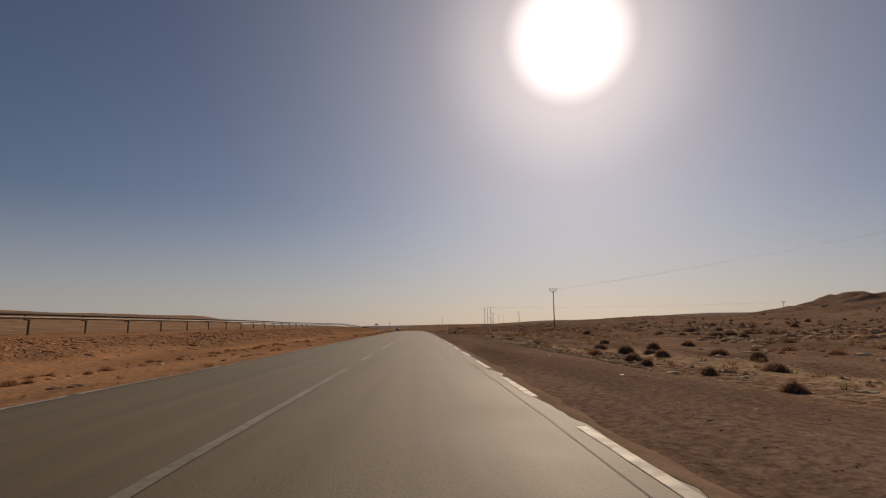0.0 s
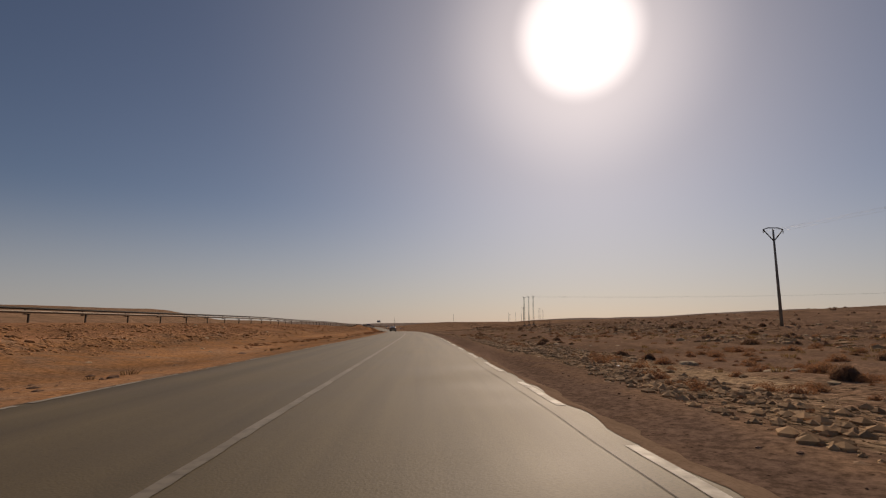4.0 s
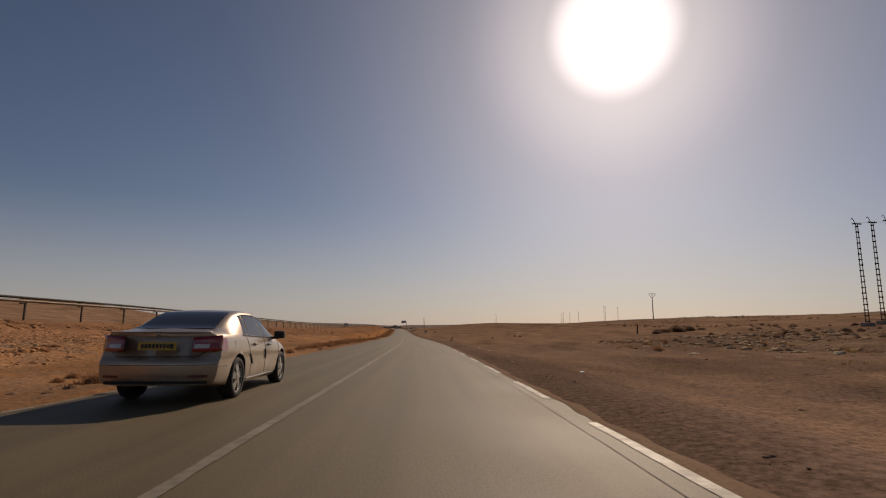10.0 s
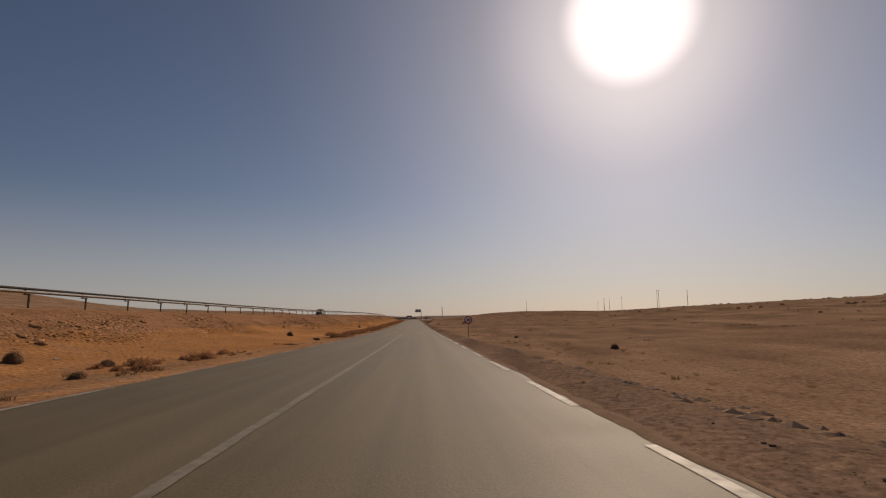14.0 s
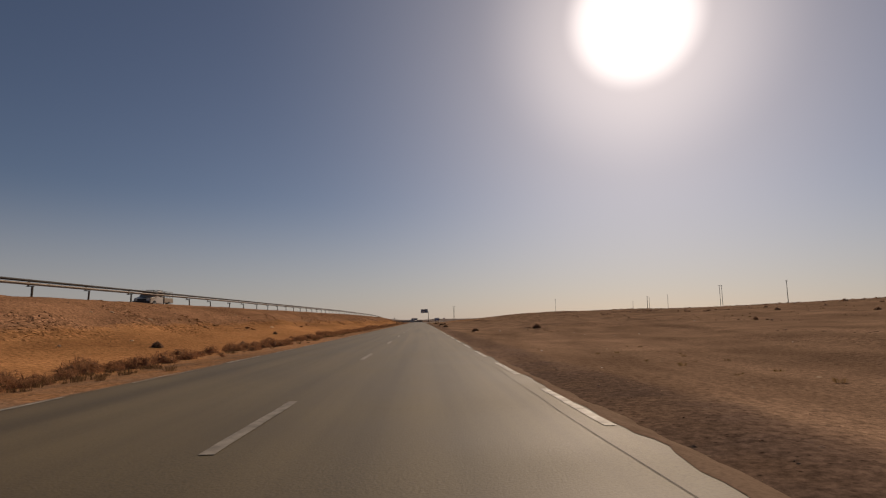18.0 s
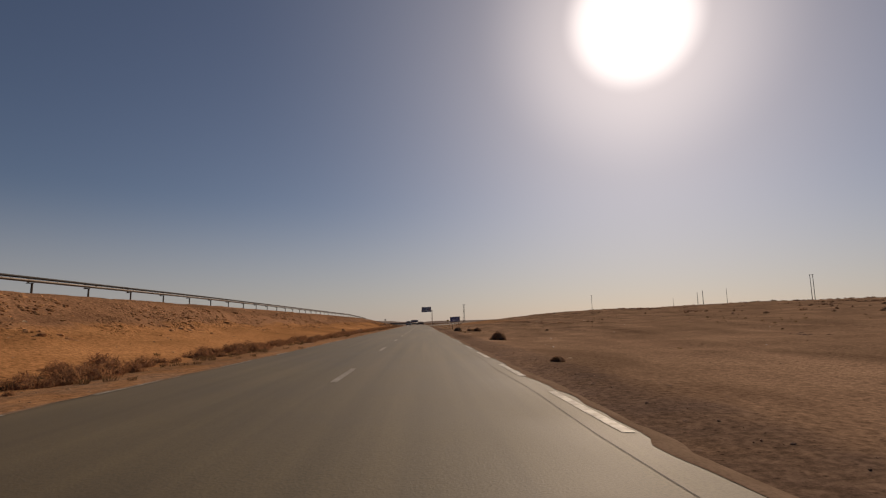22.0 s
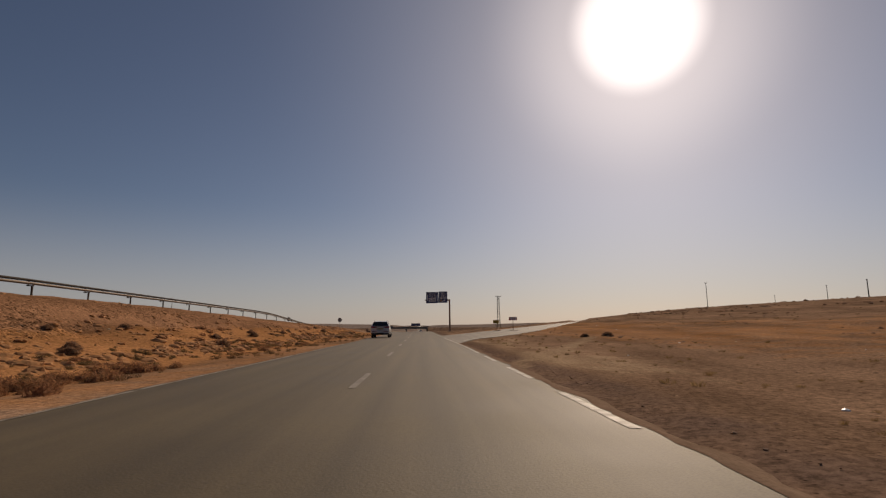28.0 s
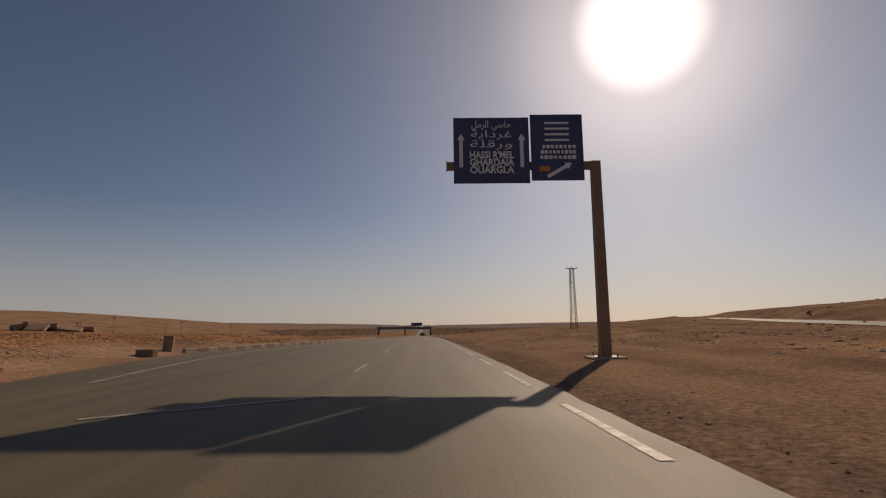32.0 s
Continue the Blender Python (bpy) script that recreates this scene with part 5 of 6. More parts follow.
        grid("roof_spoiler", lambda i, j: bent(1.30 * (j - 0.5), 0.0, 1.60) + Vector((0, -0.10 + 0.30 * i, 0.0 + 0.025 * i)), 3, 10, paint, thick=0.03)
        for sgn in (-1, 1):
            bm = bmesh.new()
            pts = [bent(sgn * hw * 0.70, y, params(y)[2] + h) for y, h in ((0.35, -0.03), (0.5, 0.035), (1.0, 0.05), (1.6, 0.05), (2.1, 0.035), (2.3, -0.03))]
            for p, q in zip(pts, pts[1:]):
                tube(p, q, 0.021, n=7, bm=bm)
            part("roof_rail", bm, M_CHROME, t)
        part("antenna", box(0.035, 0.13, 0.08, (0, 0.75, 1.67), 0.01, taper=0.35), paint, t)
    grid("windscreen", lambda i, j: deck((2.62 if saloon else 2.50) + (0.80 if saloon else 0.84) * i, 0.9 * (2 * j - 1), 0.012), 8, 10, M_GLASS)

    # tail: lamps, plate, joints
    for sgn in (-1, 1):
        if saloon:
            lamp = grid("tail_lamp", lambda i, j: rear(sgn * (0.50 + 0.385 * i), 0.775 + (0.21 + 0.03 * i) * j, 0.012), 8, 4, M_LAMP, thick=0.012)
            grid("lamp_side", lambda i, j: flank(0.02 + 0.26 * i, 0.785 + 0.20 * j - 0.01 * i, sgn, 0.010), 5, 4, M_LAMP, lamp)
            grid("lamp_lens", lambda i, j: rear(sgn * (0.535 + 0.20 * i), 0.825 + 0.06 * j, 0.028), 4, 1, M_CLEAR, lamp)
            grid("reflector", lambda i, j: rear(sgn * (0.50 + 0.26 * i), 0.40 + 0.035 * j), 3, 1, M_REFLECT)
        else:
            lamp = grid("tail_lamp", lambda i, j: rear(sgn * (0.34 + 0.57 * i), 1.03 - 0.05 * i + (0.055 + 0.13 * i) * j, 0.012), 10, 4, M_LAMP, thick=0.012)
            grid("lamp_side", lambda i, j: flank(0.02 + 0.20 * i, 0.985 + 0.165 * j * (1 - 0.35 * i), sgn, 0.010), 4, 4, M_LAMP, lamp)
            grid("reflector", lambda i, j: rear(sgn * (0.32 + 0.52 * i), 0.60 + 0.055 * j - 0.01 * i), 6, 1, M_REFLECT)
    zp = 0.855 if saloon else 0.90
    pl = grid("number_plate", lambda i, j: rear(0.56 * (i - 0.5), zp - 0.06 + 0.12 * j, 0.02), 4, 1, M_PLATE, label_="yellow number plate")
    y_plate = rear(0, zp, 0.026).y
    bars(pl, [(-0.24, 0.24, zp, 0.07, 9)], M_TRIM, y_plate)
    part("badge", disc(0.032, 0.012, 16, z=1.0 if saloon else 1.09, y=rear(0, 1.0 if saloon else 1.09).y), M_STEEL, t)

    def joint(pts, r=0.006):
        b = bmesh.new()
        for p, q in zip(pts, pts[1:]):
            tube(p, q, r, n=4, bm=b)
        part("shut_line", b, M_TRIM, t)

    if saloon:
        joint([rear(x, 0.70 if abs(x) < 0.62 else 0.70 + (abs(x) - 0.62) * 1.2, 0.001) for x in np.linspace(-0.68, 0.68, 17)])
        joint([rear(x, 0.58, 0.001) for x in np.linspace(-0.88, 0.88, 17)], 0.004)
        grid("bumper_valance", lambda i, j: rear(1.5 * (i - 0.5), 0.305 + 0.045 * j, 0.006), 14, 1, M_TRIM)
    else:
        joint([rear(x, 0.735 + 0.22 * max(0, abs(x) - 0.62) / 0.2, 0.001) for x in np.linspace(-0.82, 0.82, 19)])
        grid("bumper_valance", lambda i, j: rear(1.74 * (i - 0.5), 0.30 + (0.21 - 0.05 * abs(2 * i - 1) ** 3) * j, 0.006), 14, 3, M_TRIM)
        for sgn in (-1, 1):
            part("exhaust_tip", box(0.14, 0.1, 0.05, (sgn * 0.5, 0.05, 0.40), 0.015), M_CHROME, t)
    for sgn in (-1, 1):
        joint([flank(y, 0.55 if saloon else 0.62, sgn, 0.0) for y in np.linspace(0.05, 0.42, 6)], 0.004)
        # doors
        b0, b1, b2 = (1.66, 2.50, 3.42) if saloon else (1.30, 2.24, 3.30)
        for y, lean in ((b0, -0.28), (b1, 0.0), (b2, 0.06)):
            joint([flank(y + lean * max(0.0, k - 0.35) if lean < 0 else y + lean * (1 - k), params(y)[0] + 0.12 + (params(y)[1] - params(y)[0] - 0.12) * k, sgn, 0.0) for k in np.linspace(0, 1, 9)], 0.005)
        ax = c["axles"][0]
        for y, z in ((b0 - 0.02, 0.60), (b1 - 0.03, 0.66 if saloon else 0.45)):
            lean = -0.30 if y < b1 - 0.1 else 0.0
            grid("door_guard", lambda i, j: flank(y - 0.02 + 0.04 * i + lean * (j - 0.5) * 0.5, z - 0.09 + 0.18 * j, sgn, 0.016), 1, 4, M_TRIM, label_="black rubber door edge guard", thick=0.012)
        for y in (b0 + 0.10, b1 + 0.12):
            z = params(y)[1] - (0.13 if saloon else 0.14)
            hd = part("door_handle", tube(flank(y, z, sgn, 0.028), flank(y + 0.19, z + 0.004, sgn, 0.028), 0.016, 0.014, 8), M_CHROME if not saloon else paint, t)
            grid("handle_cup", lambda i, j: flank(y + 0.03 + 0.12 * i, z - 0.03 + 0.05 * j, sgn, 0.003), 3, 2, M_TRIM, hd)
        grid("fuel_flap" if sgn > 0 else "side_seam", lambda i, j: flank((0.70 if saloon else 0.62) + 0.16 * i, 0.80 + 0.13 * j + (0.0 if saloon else 0.05), sgn, 0.003), 3, 3, paint)
        y = (3.02 if saloon else 2.96)
        mz = params(y)[1] + 0.07
        mx = sgn * (hw + 0.10)
        mir = part("mirror", box(0.21, 0.13, 0.15, (mx, y + 0.05, mz), 0.045), M_TRIM if saloon else M_CARDARK, t)
        part("mirror_arm", tube((sgn * hw * 0.90, y + 0.08, mz - 0.07), (mx, y + 0.05, mz - 0.05), 0.028, n=8), M_TRIM, mir)
        grid("sill", lambda i, j: flank(c["axles"][0] + Ra + 0.03 + (c["axles"][1] - c["axles"][0] - 2 * Ra - 0.06) * i, params(2.0)[0] + 0.055 + 0.035 * j, sgn, 0.012), 12, 1, M_CHROME if saloon else paint, thick=0.01)
        grid("head_lamp", lambda i, j: flank(L - 0.62 + 0.45 * i, (0.62 if saloon else 0.76) + 0.13 * j, sgn, 0.006), 5, 2, M_CLEAR)
        for a in c["axles"]:
            x = sgn * (hw - 0.115)
            grid("arch_liner", lambda i, j: Vector((sgn * (hw - 0.36 + 0.33 * j), a + (Ra + 0.004) * math.cos(math.pi * i), R + (Ra + 0.004) * math.sin(math.pi * i))), 18, 1, M_TRIM)
            grid("arch_back", lambda i, j: Vector((sgn * (hw - 0.36), a + Ra * math.cos(math.pi * i) * j, R - 0.05 + (Ra + 0.05) * math.sin(math.pi * i) * j)), 18, 1, M_TRIM)
            w = thing("wheel", pose(x, a, R), "", "")
            w.parent = t
            bm = bmesh.new()
            prof = [(R * 0.70, -0.10), (R * 0.93, -0.11), (R, -0.08), (R, 0.08), (R * 0.94, 0.108), (R * 0.76, 0.112), (R * 0.71, 0.092)]
            N = 40
            ring = [[bm.verts.new((sgn * o, r * math.cos(2 * math.pi * k / N), r * math.sin(2 * math.pi * k / N))) for k in range(N)] for r, o in prof]
            for p, q in zip(ring, ring[1:]):
                for k in range(N):
                    bm.faces.new((p[k], p[(k + 1) % N], q[(k + 1) % N], q[k])).smooth = True
            part("tyre", bm, M_RUBBER, w)
            bm = bmesh.new()
            for k in range(5):
                ang_ = 2 * math.pi * k / 5 + 0.3
                cs, sn = math.cos(ang_), math.sin(ang_)
                pts = [(0.03, -0.045), (0.03, 0.045), (R * 0.70, 0.075 if saloon else 0.035), (R * 0.70, -0.075 if saloon else -0.035)]
                top_ = [bm.verts.new((sgn * (0.104 - 0.05 * (r_ / R) ** 2), r_ * cs - o_ * sn, r_ * sn + o_ * cs)) for r_, o_ in pts]
                low_ = [bm.verts.new((v.co.x - sgn * 0.035, v.co.y, v.co.z)) for v in top_]
                bm.faces.new(top_)
                for i in range(4):
                    bm.faces.new((top_[i], top_[(i + 1) % 4], low_[(i + 1) % 4], low_[i]))
            tube((sgn * 0.05, 0, 0), (sgn * 0.112, 0, 0), 0.07, 0.055, 16, bm)
            part("rim", bm, M_ALLOY, w)
            bm = bmesh.new()
            for k in range(32):
                a0, a1 = 2 * math.pi * k / 32, 2 * math.pi * (k + 1) / 32
                tube((sgn * 0.086, R * 0.71 * math.cos(a0), R * 0.71 * math.sin(a0)), (sgn * 0.086, R * 0.71 * math.cos(a1), R * 0.71 * math.sin(a1)), 0.012, n=6, bm=bm)
            part("rim_lip", bm, M_ALLOY, w)
            part("brake_disc", tube((sgn * -0.02, 0, 0), (sgn * 0.01, 0, 0), R * 0.66, n=24), M_DARKSTEEL, w)
    grid("front_grille", lambda i, j: bent(0.9 * (i - 0.5), L, 0.42 + 0.16 * j) + Vector((0, 0.008, 0)), 4, 2, M_TRIM)
    return t


def pickup(m, label):
    """A light pickup heading along +y with a cage rack on its bed; tail at y = 0."""
    t = thing("pickup_truck", m, label, "pickup")
    prof = [(2.0, 0.45), (4.75, 0.45), (4.85, 0.62), (4.8, 0.92), (3.75, 1.12), (3.15, 1.72), (2.25, 1.76), (2.0, 1.70)]
    bm = bmesh.new()
    sides = []
    for sgn in (-1, 1):
        sides.append([bm.verts.new((sgn * (0.84 if z < 1.2 else 0.72), y, z)) for y, z in prof])
    bm.faces.new(sides[0]), bm.faces.new(sides[1][::-1])
    for k in range(len(prof)):
        q = (k + 1) % len(prof)
        bm.faces.new((sides[0][k], sides[0][q], sides[1][q], sides[1][k]))
    bmesh.ops.bevel(bm, geom=bm.edges[:], offset=0.05, segments=2, affect="EDGES")
    part("cab", bm, M_SILVER, t)
    bm = box(1.3, 0.02, 0.5, (0, 0, 0))
    part("windscreen", bm, M_GLASS, t, m=pose(0, 3.47, 1.44, -45, 0, 0))
    for sgn in (-1, 1):
        part("side_window", box(0.02, 0.72, 0.42, (sgn * 0.765, 2.72, 1.42)), M_GLASS, t)
        part("bed_side", box(0.05, 1.95, 0.5, (sgn * 0.82, 0.98, 0.85), 0.015), M_SILVER, t)
        part("head_lamp", box(0.3, 0.05, 0.16, (sgn * 0.58, 4.84, 0.8), 0.02), M_CLEAR, t)
        part("mirror", box(0.16, 0.07, 0.2, (sgn * 0.98, 3.3, 1.25), 0.02), M_TRIM, t)
    part("bed_floor", box(1.6, 1.95, 0.08, (0, 0.98, 0.62)), M_STEEL, t)
    part("tailgate", box(1.6, 0.05, 0.5, (0, 0.03, 0.85), 0.015), M_SILVER, t)
    part("front_bumper", box(1.72, 0.16, 0.26, (0, 4.9, 0.52), 0.04), M_TRIM, t)
    part("front_grille", box(0.9, 0.04, 0.2, (0, 4.87, 0.8), 0.01), M_TRIM, t)
    bm = bmesh.new()
    for x in (-0.78, 0.78):
        for y in (0.08, 0.7, 1.3, 1.9):
            tube((x, y, 1.05), (x, y, 1.78), 0.022, n=6, bm=bm)
        for z in (1.3, 1.55, 1.78):
            tube((x, 0.05, z), (x, 1.93, z), 0.018, n=6, bm=bm)
    for y in (0.05, 1.93):
        for z in (1.55, 1.78):
            tube((-0.78, y, z), (0.78, y, z), 0.018, n=6, bm=bm)
    part("cage_rack", bm, M_STEEL, t)
    bm = bmesh.new()
    for x in (-0.6, 0, 0.6):
        tube((x, 2.1, 1.86), (x, 3.0, 1.84), 0.02, n=6, bm=bm)
    for y in (2.1, 3.0):
        tube((-0.66, y, 1.85), (0.66, y, 1.85), 0.02, n=6, bm=bm)
    for x in (-0.6, 0.6):
        tube((x, 2.1, 1.72), (x, 2.1, 1.86), 0.02, n=6, bm=bm)
        tube((x, 3.0, 1.70), (x, 3.0, 1.86), 0.02, n=6, bm=bm)
    part("roof_rack", bm, M_STEEL, t)
    for y in (0.95, 4.0):
        for sgn in (-1, 1):
            w = thing("wheel", pose(sgn * 0.76, y, 0.36), "", "")
            w.parent = t
            part("tyre", tube((-0.11, 0, 0), (0.11, 0, 0), 0.36, n=28), M_RUBBER, w)
            part("rim", tube((sgn * 0.09, 0, 0), (sgn * 0.118, 0, 0), 0.22, 0.2, 20), M_ALLOY, w)
    return t


def on_road(s, d, turn=0.0):
    x, y = plan(s, d)
    u = (d - ROAD_L) / (ROAD_R - ROAD_L)
    z = float(road_z(s)) + 0.02 * (1 - (2 * u - 1) ** 2)
    g = math.degrees(math.atan(float(road_z(s + 2) - road_z(s - 2)) / 4))
    return pose(float(x), float(y), z, g, 0, heading(s) + turn)


car("saloon_car", on_road(279.3, -4.5) @ Matrix.Scale(1.17, 4), "champagne silver saloon car in the overtaking lane", M_SILVER, "saloon")
car("sport_utility_car", on_road(818.3, -4.75) @ Matrix.Scale(1.17, 4), "white sport utility car with dark rear glass and roof rails", M_CARWHITE, "estate")
v = at(550.7, -31.0)
pickup(pose(v.x, v.y, v.z - 0.03, 0, 0, heading(548) + 180) @ Matrix.Scale(1.1, 4), "old pale pickup with a cage rack parked behind the pipeline")
car("saloon_car", on_road(1060, 0.3), "dark saloon car far ahead on the road", M_CARDARK, "saloon")


# ================= stones, shrubs and dry grass =================
def rock_mesh(seed, fine=1):
    rnd = random.Random(seed)
    bm = bmesh.new()
    bmesh.ops.create_icosphere(bm, subdivisions=fine, radius=1.0)
    sx = 0.75 + 0.5 * rnd.random()
    for v in bm.verts:
        v.co *= 0.86 + 0.24 * rnd.random() if fine == 1 else 0.78 + 0.3 * rnd.random() + 0.5 * float(fbm(v.co.x * 1.3 + seed, v.co.y * 1.3 + v.co.z, 2))
        v.co.x *= sx
        v.co.z *= 0.62
    co = np.array([v.co[:] for v in bm.verts])
    bm.verts.index_update()
    fa = np.array([[v.index for v in f.verts] for f in bm.faces])
    bm.free()
    return co, fa


def scatter(name, label, material, shapes, s, d, size, sink, seed, flat=1.0, category="stones"):
    """Many small pieces strewn over the ground, joined."""
    rs = np.random.RandomState(seed)
    free = (s < 795) | (d < ramp_left(s) - 0.4) | (d > ramp_right(s) + 0.4) | (d < 0)
    s, d, size = s[free], d[free], size[free]
    x, y = plan(s, d)
    z = ground_z(s, d)
    cos, fas, base = [], [], 0
    for i in range(len(s)):
        co, fa = (boulders if shapes is rocks and size[i] > 0.18 else shapes)[rs.randint(6) % len(shapes)]
        a = rs.rand() * 6.283
        k = size[i]
        c, sn = math.cos(a) * k, math.sin(a) * k
        st = 0.8 + 0.5 * rs.rand()
        cos.append(np.stack([co[:, 0] * c * st - co[:, 1] * sn + x[i], co[:, 0] * sn * st + co[:, 1] * c + y[i], co[:, 2] * k * flat + z[i] - sink * k], -1))
        fas.append(fa + base)
        base += len(co)
    me = bpy.data.meshes.new(name)
    me.from_pydata(np.concatenate(cos).tolist(), [], np.concatenate(fas).tolist())
    me.materials.append(material)
    return tagged(new(name, me), label, category, kind="stuff")


rocks = [rock_mesh(k) for k in range(6)]
boulders = [rock_mesh(20 + k, 2) for k in range(6)]
rs = np.random.RandomState(5)


def strew(n, s0, s1, dfun, lo, hi, power=2.5):
    s = s0 + (s1 - s0) * rs.rand(n)
    d = dfun(n)
    return s, d, lo + (hi - lo) * rs.rand(n) ** power


def clods(n, s0, s1, e0, e1, lo, hi, power, seed, thr):
    """Places gathered in heaps on the face of the bank."""
    s, e = s0 + (s1 - s0) * rs.rand(n), e0 + (e1 - e0) * rs.rand(n)
    keep = fbm((s - 0.9 * e) / 3.6, e / 2.6 + seed) + 0.35 * fbm(s / 14, e * 0 + seed) > thr - 0.2 * (1 - smooth(s, 220, 330))
    s, e = s[keep], e[keep]
    return s, -e, lo + (hi - lo) * rs.rand(len(s)) ** power


s, d, k = clods(52000, -5, 940, 14.2, 22.3, 0.03, 0.24, 2.6, 1.3, 0.14)
s2, d2, k2 = clods(30000, -5, 330, 12.8, 21.5, 0.03, 0.22, 2.4, 4.3, 0.15)
s, d, k = np.concatenate([s, s2]), np.concatenate([d, d2]), np.concatenate([k, k2])
scatter("bank_clods", "heaps of broken clods on the face of the bank", M_CLOD, rocks, s, d, k, 0.3, 1)
s, d, k = strew(5000, -5, 940, lambda n: -(12 + 12 * rs.rand(n)), 0.02, 0.09, 3)
scatter("bank_stones", "brown broken stones strewn over the bank", M_STONE, rocks, s, d, k, 0.2, 21)
s, d, k = strew(420, -5, 940, lambda n: -(10 + 11 * rs.rand(n)), 0.05, 0.22, 3)
scatter("bank_pale_stones", "pale stones strewn over the bank", M_PALE, rocks, s, d, k, 0.2, 22)
s, d, k = strew(8000, -5, 960, lambda n: -(6.55 + 2.6 * rs.rand(n) ** 0.9), 0.012, 0.06, 3)
scatter("verge_pebbles", "small brown pebbles on the gravel verge", M_STONE, rocks, s, d, k, 0.25, 2)
s, d, k = strew(700, -5, 300, lambda n: -(8.0 + 1.5 * rs.rand(n)), 0.05, 0.2, 2)
keep = fbm(s / 5, s * 0 + 4.2) > 0.05
scatter("verge_clods", "dark clods of earth along the verge", M_BUSHCLOD, rocks, s[keep], d[keep], k[keep], 0.12, 23, 0.8)
s, d, k = strew(12000, -5, 330, lambda n: 4.0 + 55 * rs.rand(n) ** 1.4, 0.014, 0.11, 4)
s2, d2, k2 = strew(34000, -5, 335, lambda n: 5.5 * rs.rand(n) ** 1.4, 0.02, 0.17, 2.6)
d2 = d2 + verge_edge(s2)
keep = (fbm(s2 / 9, d2 / 2.4 + 5.0) > -0.1 + 1.2 * smooth(s2, 190, 225))
scatter("ochre_rubble", "lumpy ochre rubble and clods along the verge", M_OCHRE, rocks, s2[keep], d2[keep], k2[keep], 0.1, 28, 1.25)
s2, d2, k2 = strew(9000, -5, 330, lambda n: 20 + 28 * rs.rand(n) ** 1.2, 0.06, 0.42, 2.6)
keep = fbm(s2 / 12, d2 / 5.0 + 9.0) > 0.1
scatter("ochre_rubble", "belt of ochre rubble on the rough ground", M_OCHRE, rocks, s2[keep], d2[keep], k2[keep], 0.1, 29, 1.1)
scatter("rubble", "brown stones and rubble on rough ground", M_STONE, rocks, s, d, k, 0.3, 3)
s, d, k = strew(5200, -5, 330, lambda n: 7 + 60 * rs.rand(n) ** 1.1, 0.03, 0.34, 3)
keep = fbm(s / 9, d / 6) > 0.08 + 1.2 * smooth(s, 190, 225) * (1 - smooth(d, 13, 18))
scatter("pale_rubble", "pale broken limestone pieces and litter", M_PALE, rocks, s[keep], d[keep], k[keep], 0.1, 4, 0.8)
s, d, k = strew(15000, 330, 960, lambda n: 3.0 + 50 * rs.rand(n) ** 2.2, 0.010, 0.065, 5)
scatter("gravel", "scattered stones on the bare brown plain", M_STONE, rocks, s, d, k, 0.25, 5)
s, d, k = strew(700, 330, 960, lambda n: 4 + 75 * rs.rand(n) ** 1.3, 0.02, 0.12, 3)
scatter("pale_stones", "a few pale stones on the plain", M_PALE, rocks, s, d, k, 0.0, 6, 0.45)
s, d, k = strew(15000, -5, 960, lambda n: 2.75 + 4.2 * rs.rand(n) ** 1.3, 0.010, 0.045, 3)
scatter("verge_gravel", "fine dark gravel on the verge", M_BUSHCLOD, rocks, s, d, k, 0.3, 41)
s, d, k = strew(260, 0, 960, lambda n: 5 + 45 * rs.rand(n) ** 1.5, 0.025, 0.09, 2.0)
scatter("litter", "scraps of white plastic litter on the plain", M_LITTER, rocks, s, d, k, 0.0, 42, 0.9, category="litter")
# a crumbling rim of earth beside the road
s = rs.uniform(348, 425, 900)
keep = fbm(s / 4, s * 0 + 2.2) > -0.12
s = s[keep]
d = np.interp(s, [348, 360, 375, 400, 425], [8.2, 6.3, 5.0, 4.6, 4.5]) + 0.16 * rs.randn(len(s)) + 0.5 * fbm(s / 3, s * 0)
scatter("verge_rim", "crumbling rim of clods beside the road", M_BUSHCLOD, rocks, s, d, 0.03 + 0.15 * rs.rand(len(s)) ** 2, 0.2, 25, 0.9)
# dark low rims of washed-out earth across the plain
s = rs.uniform(330, 960, 9000)
band = rs.randint(0, 5, len(s))
d = np.array([17.0, 24, 33, 47, 64])[band] * (1 + 0.16 * fbm(s / 60, band * 3.3)) + rs.randn(len(s)) * 0.35
keep = fbm(s / 16, band * 7.7 + 1.0) > 0.12
scatter("earth_rims", "low dark clods along washed-out rims of the plain", M_BUSHCLOD, rocks, s[keep], d[keep], (0.03 + 0.13 * rs.rand(len(s)) ** 2)[keep], 0.1, 24, 0.9)


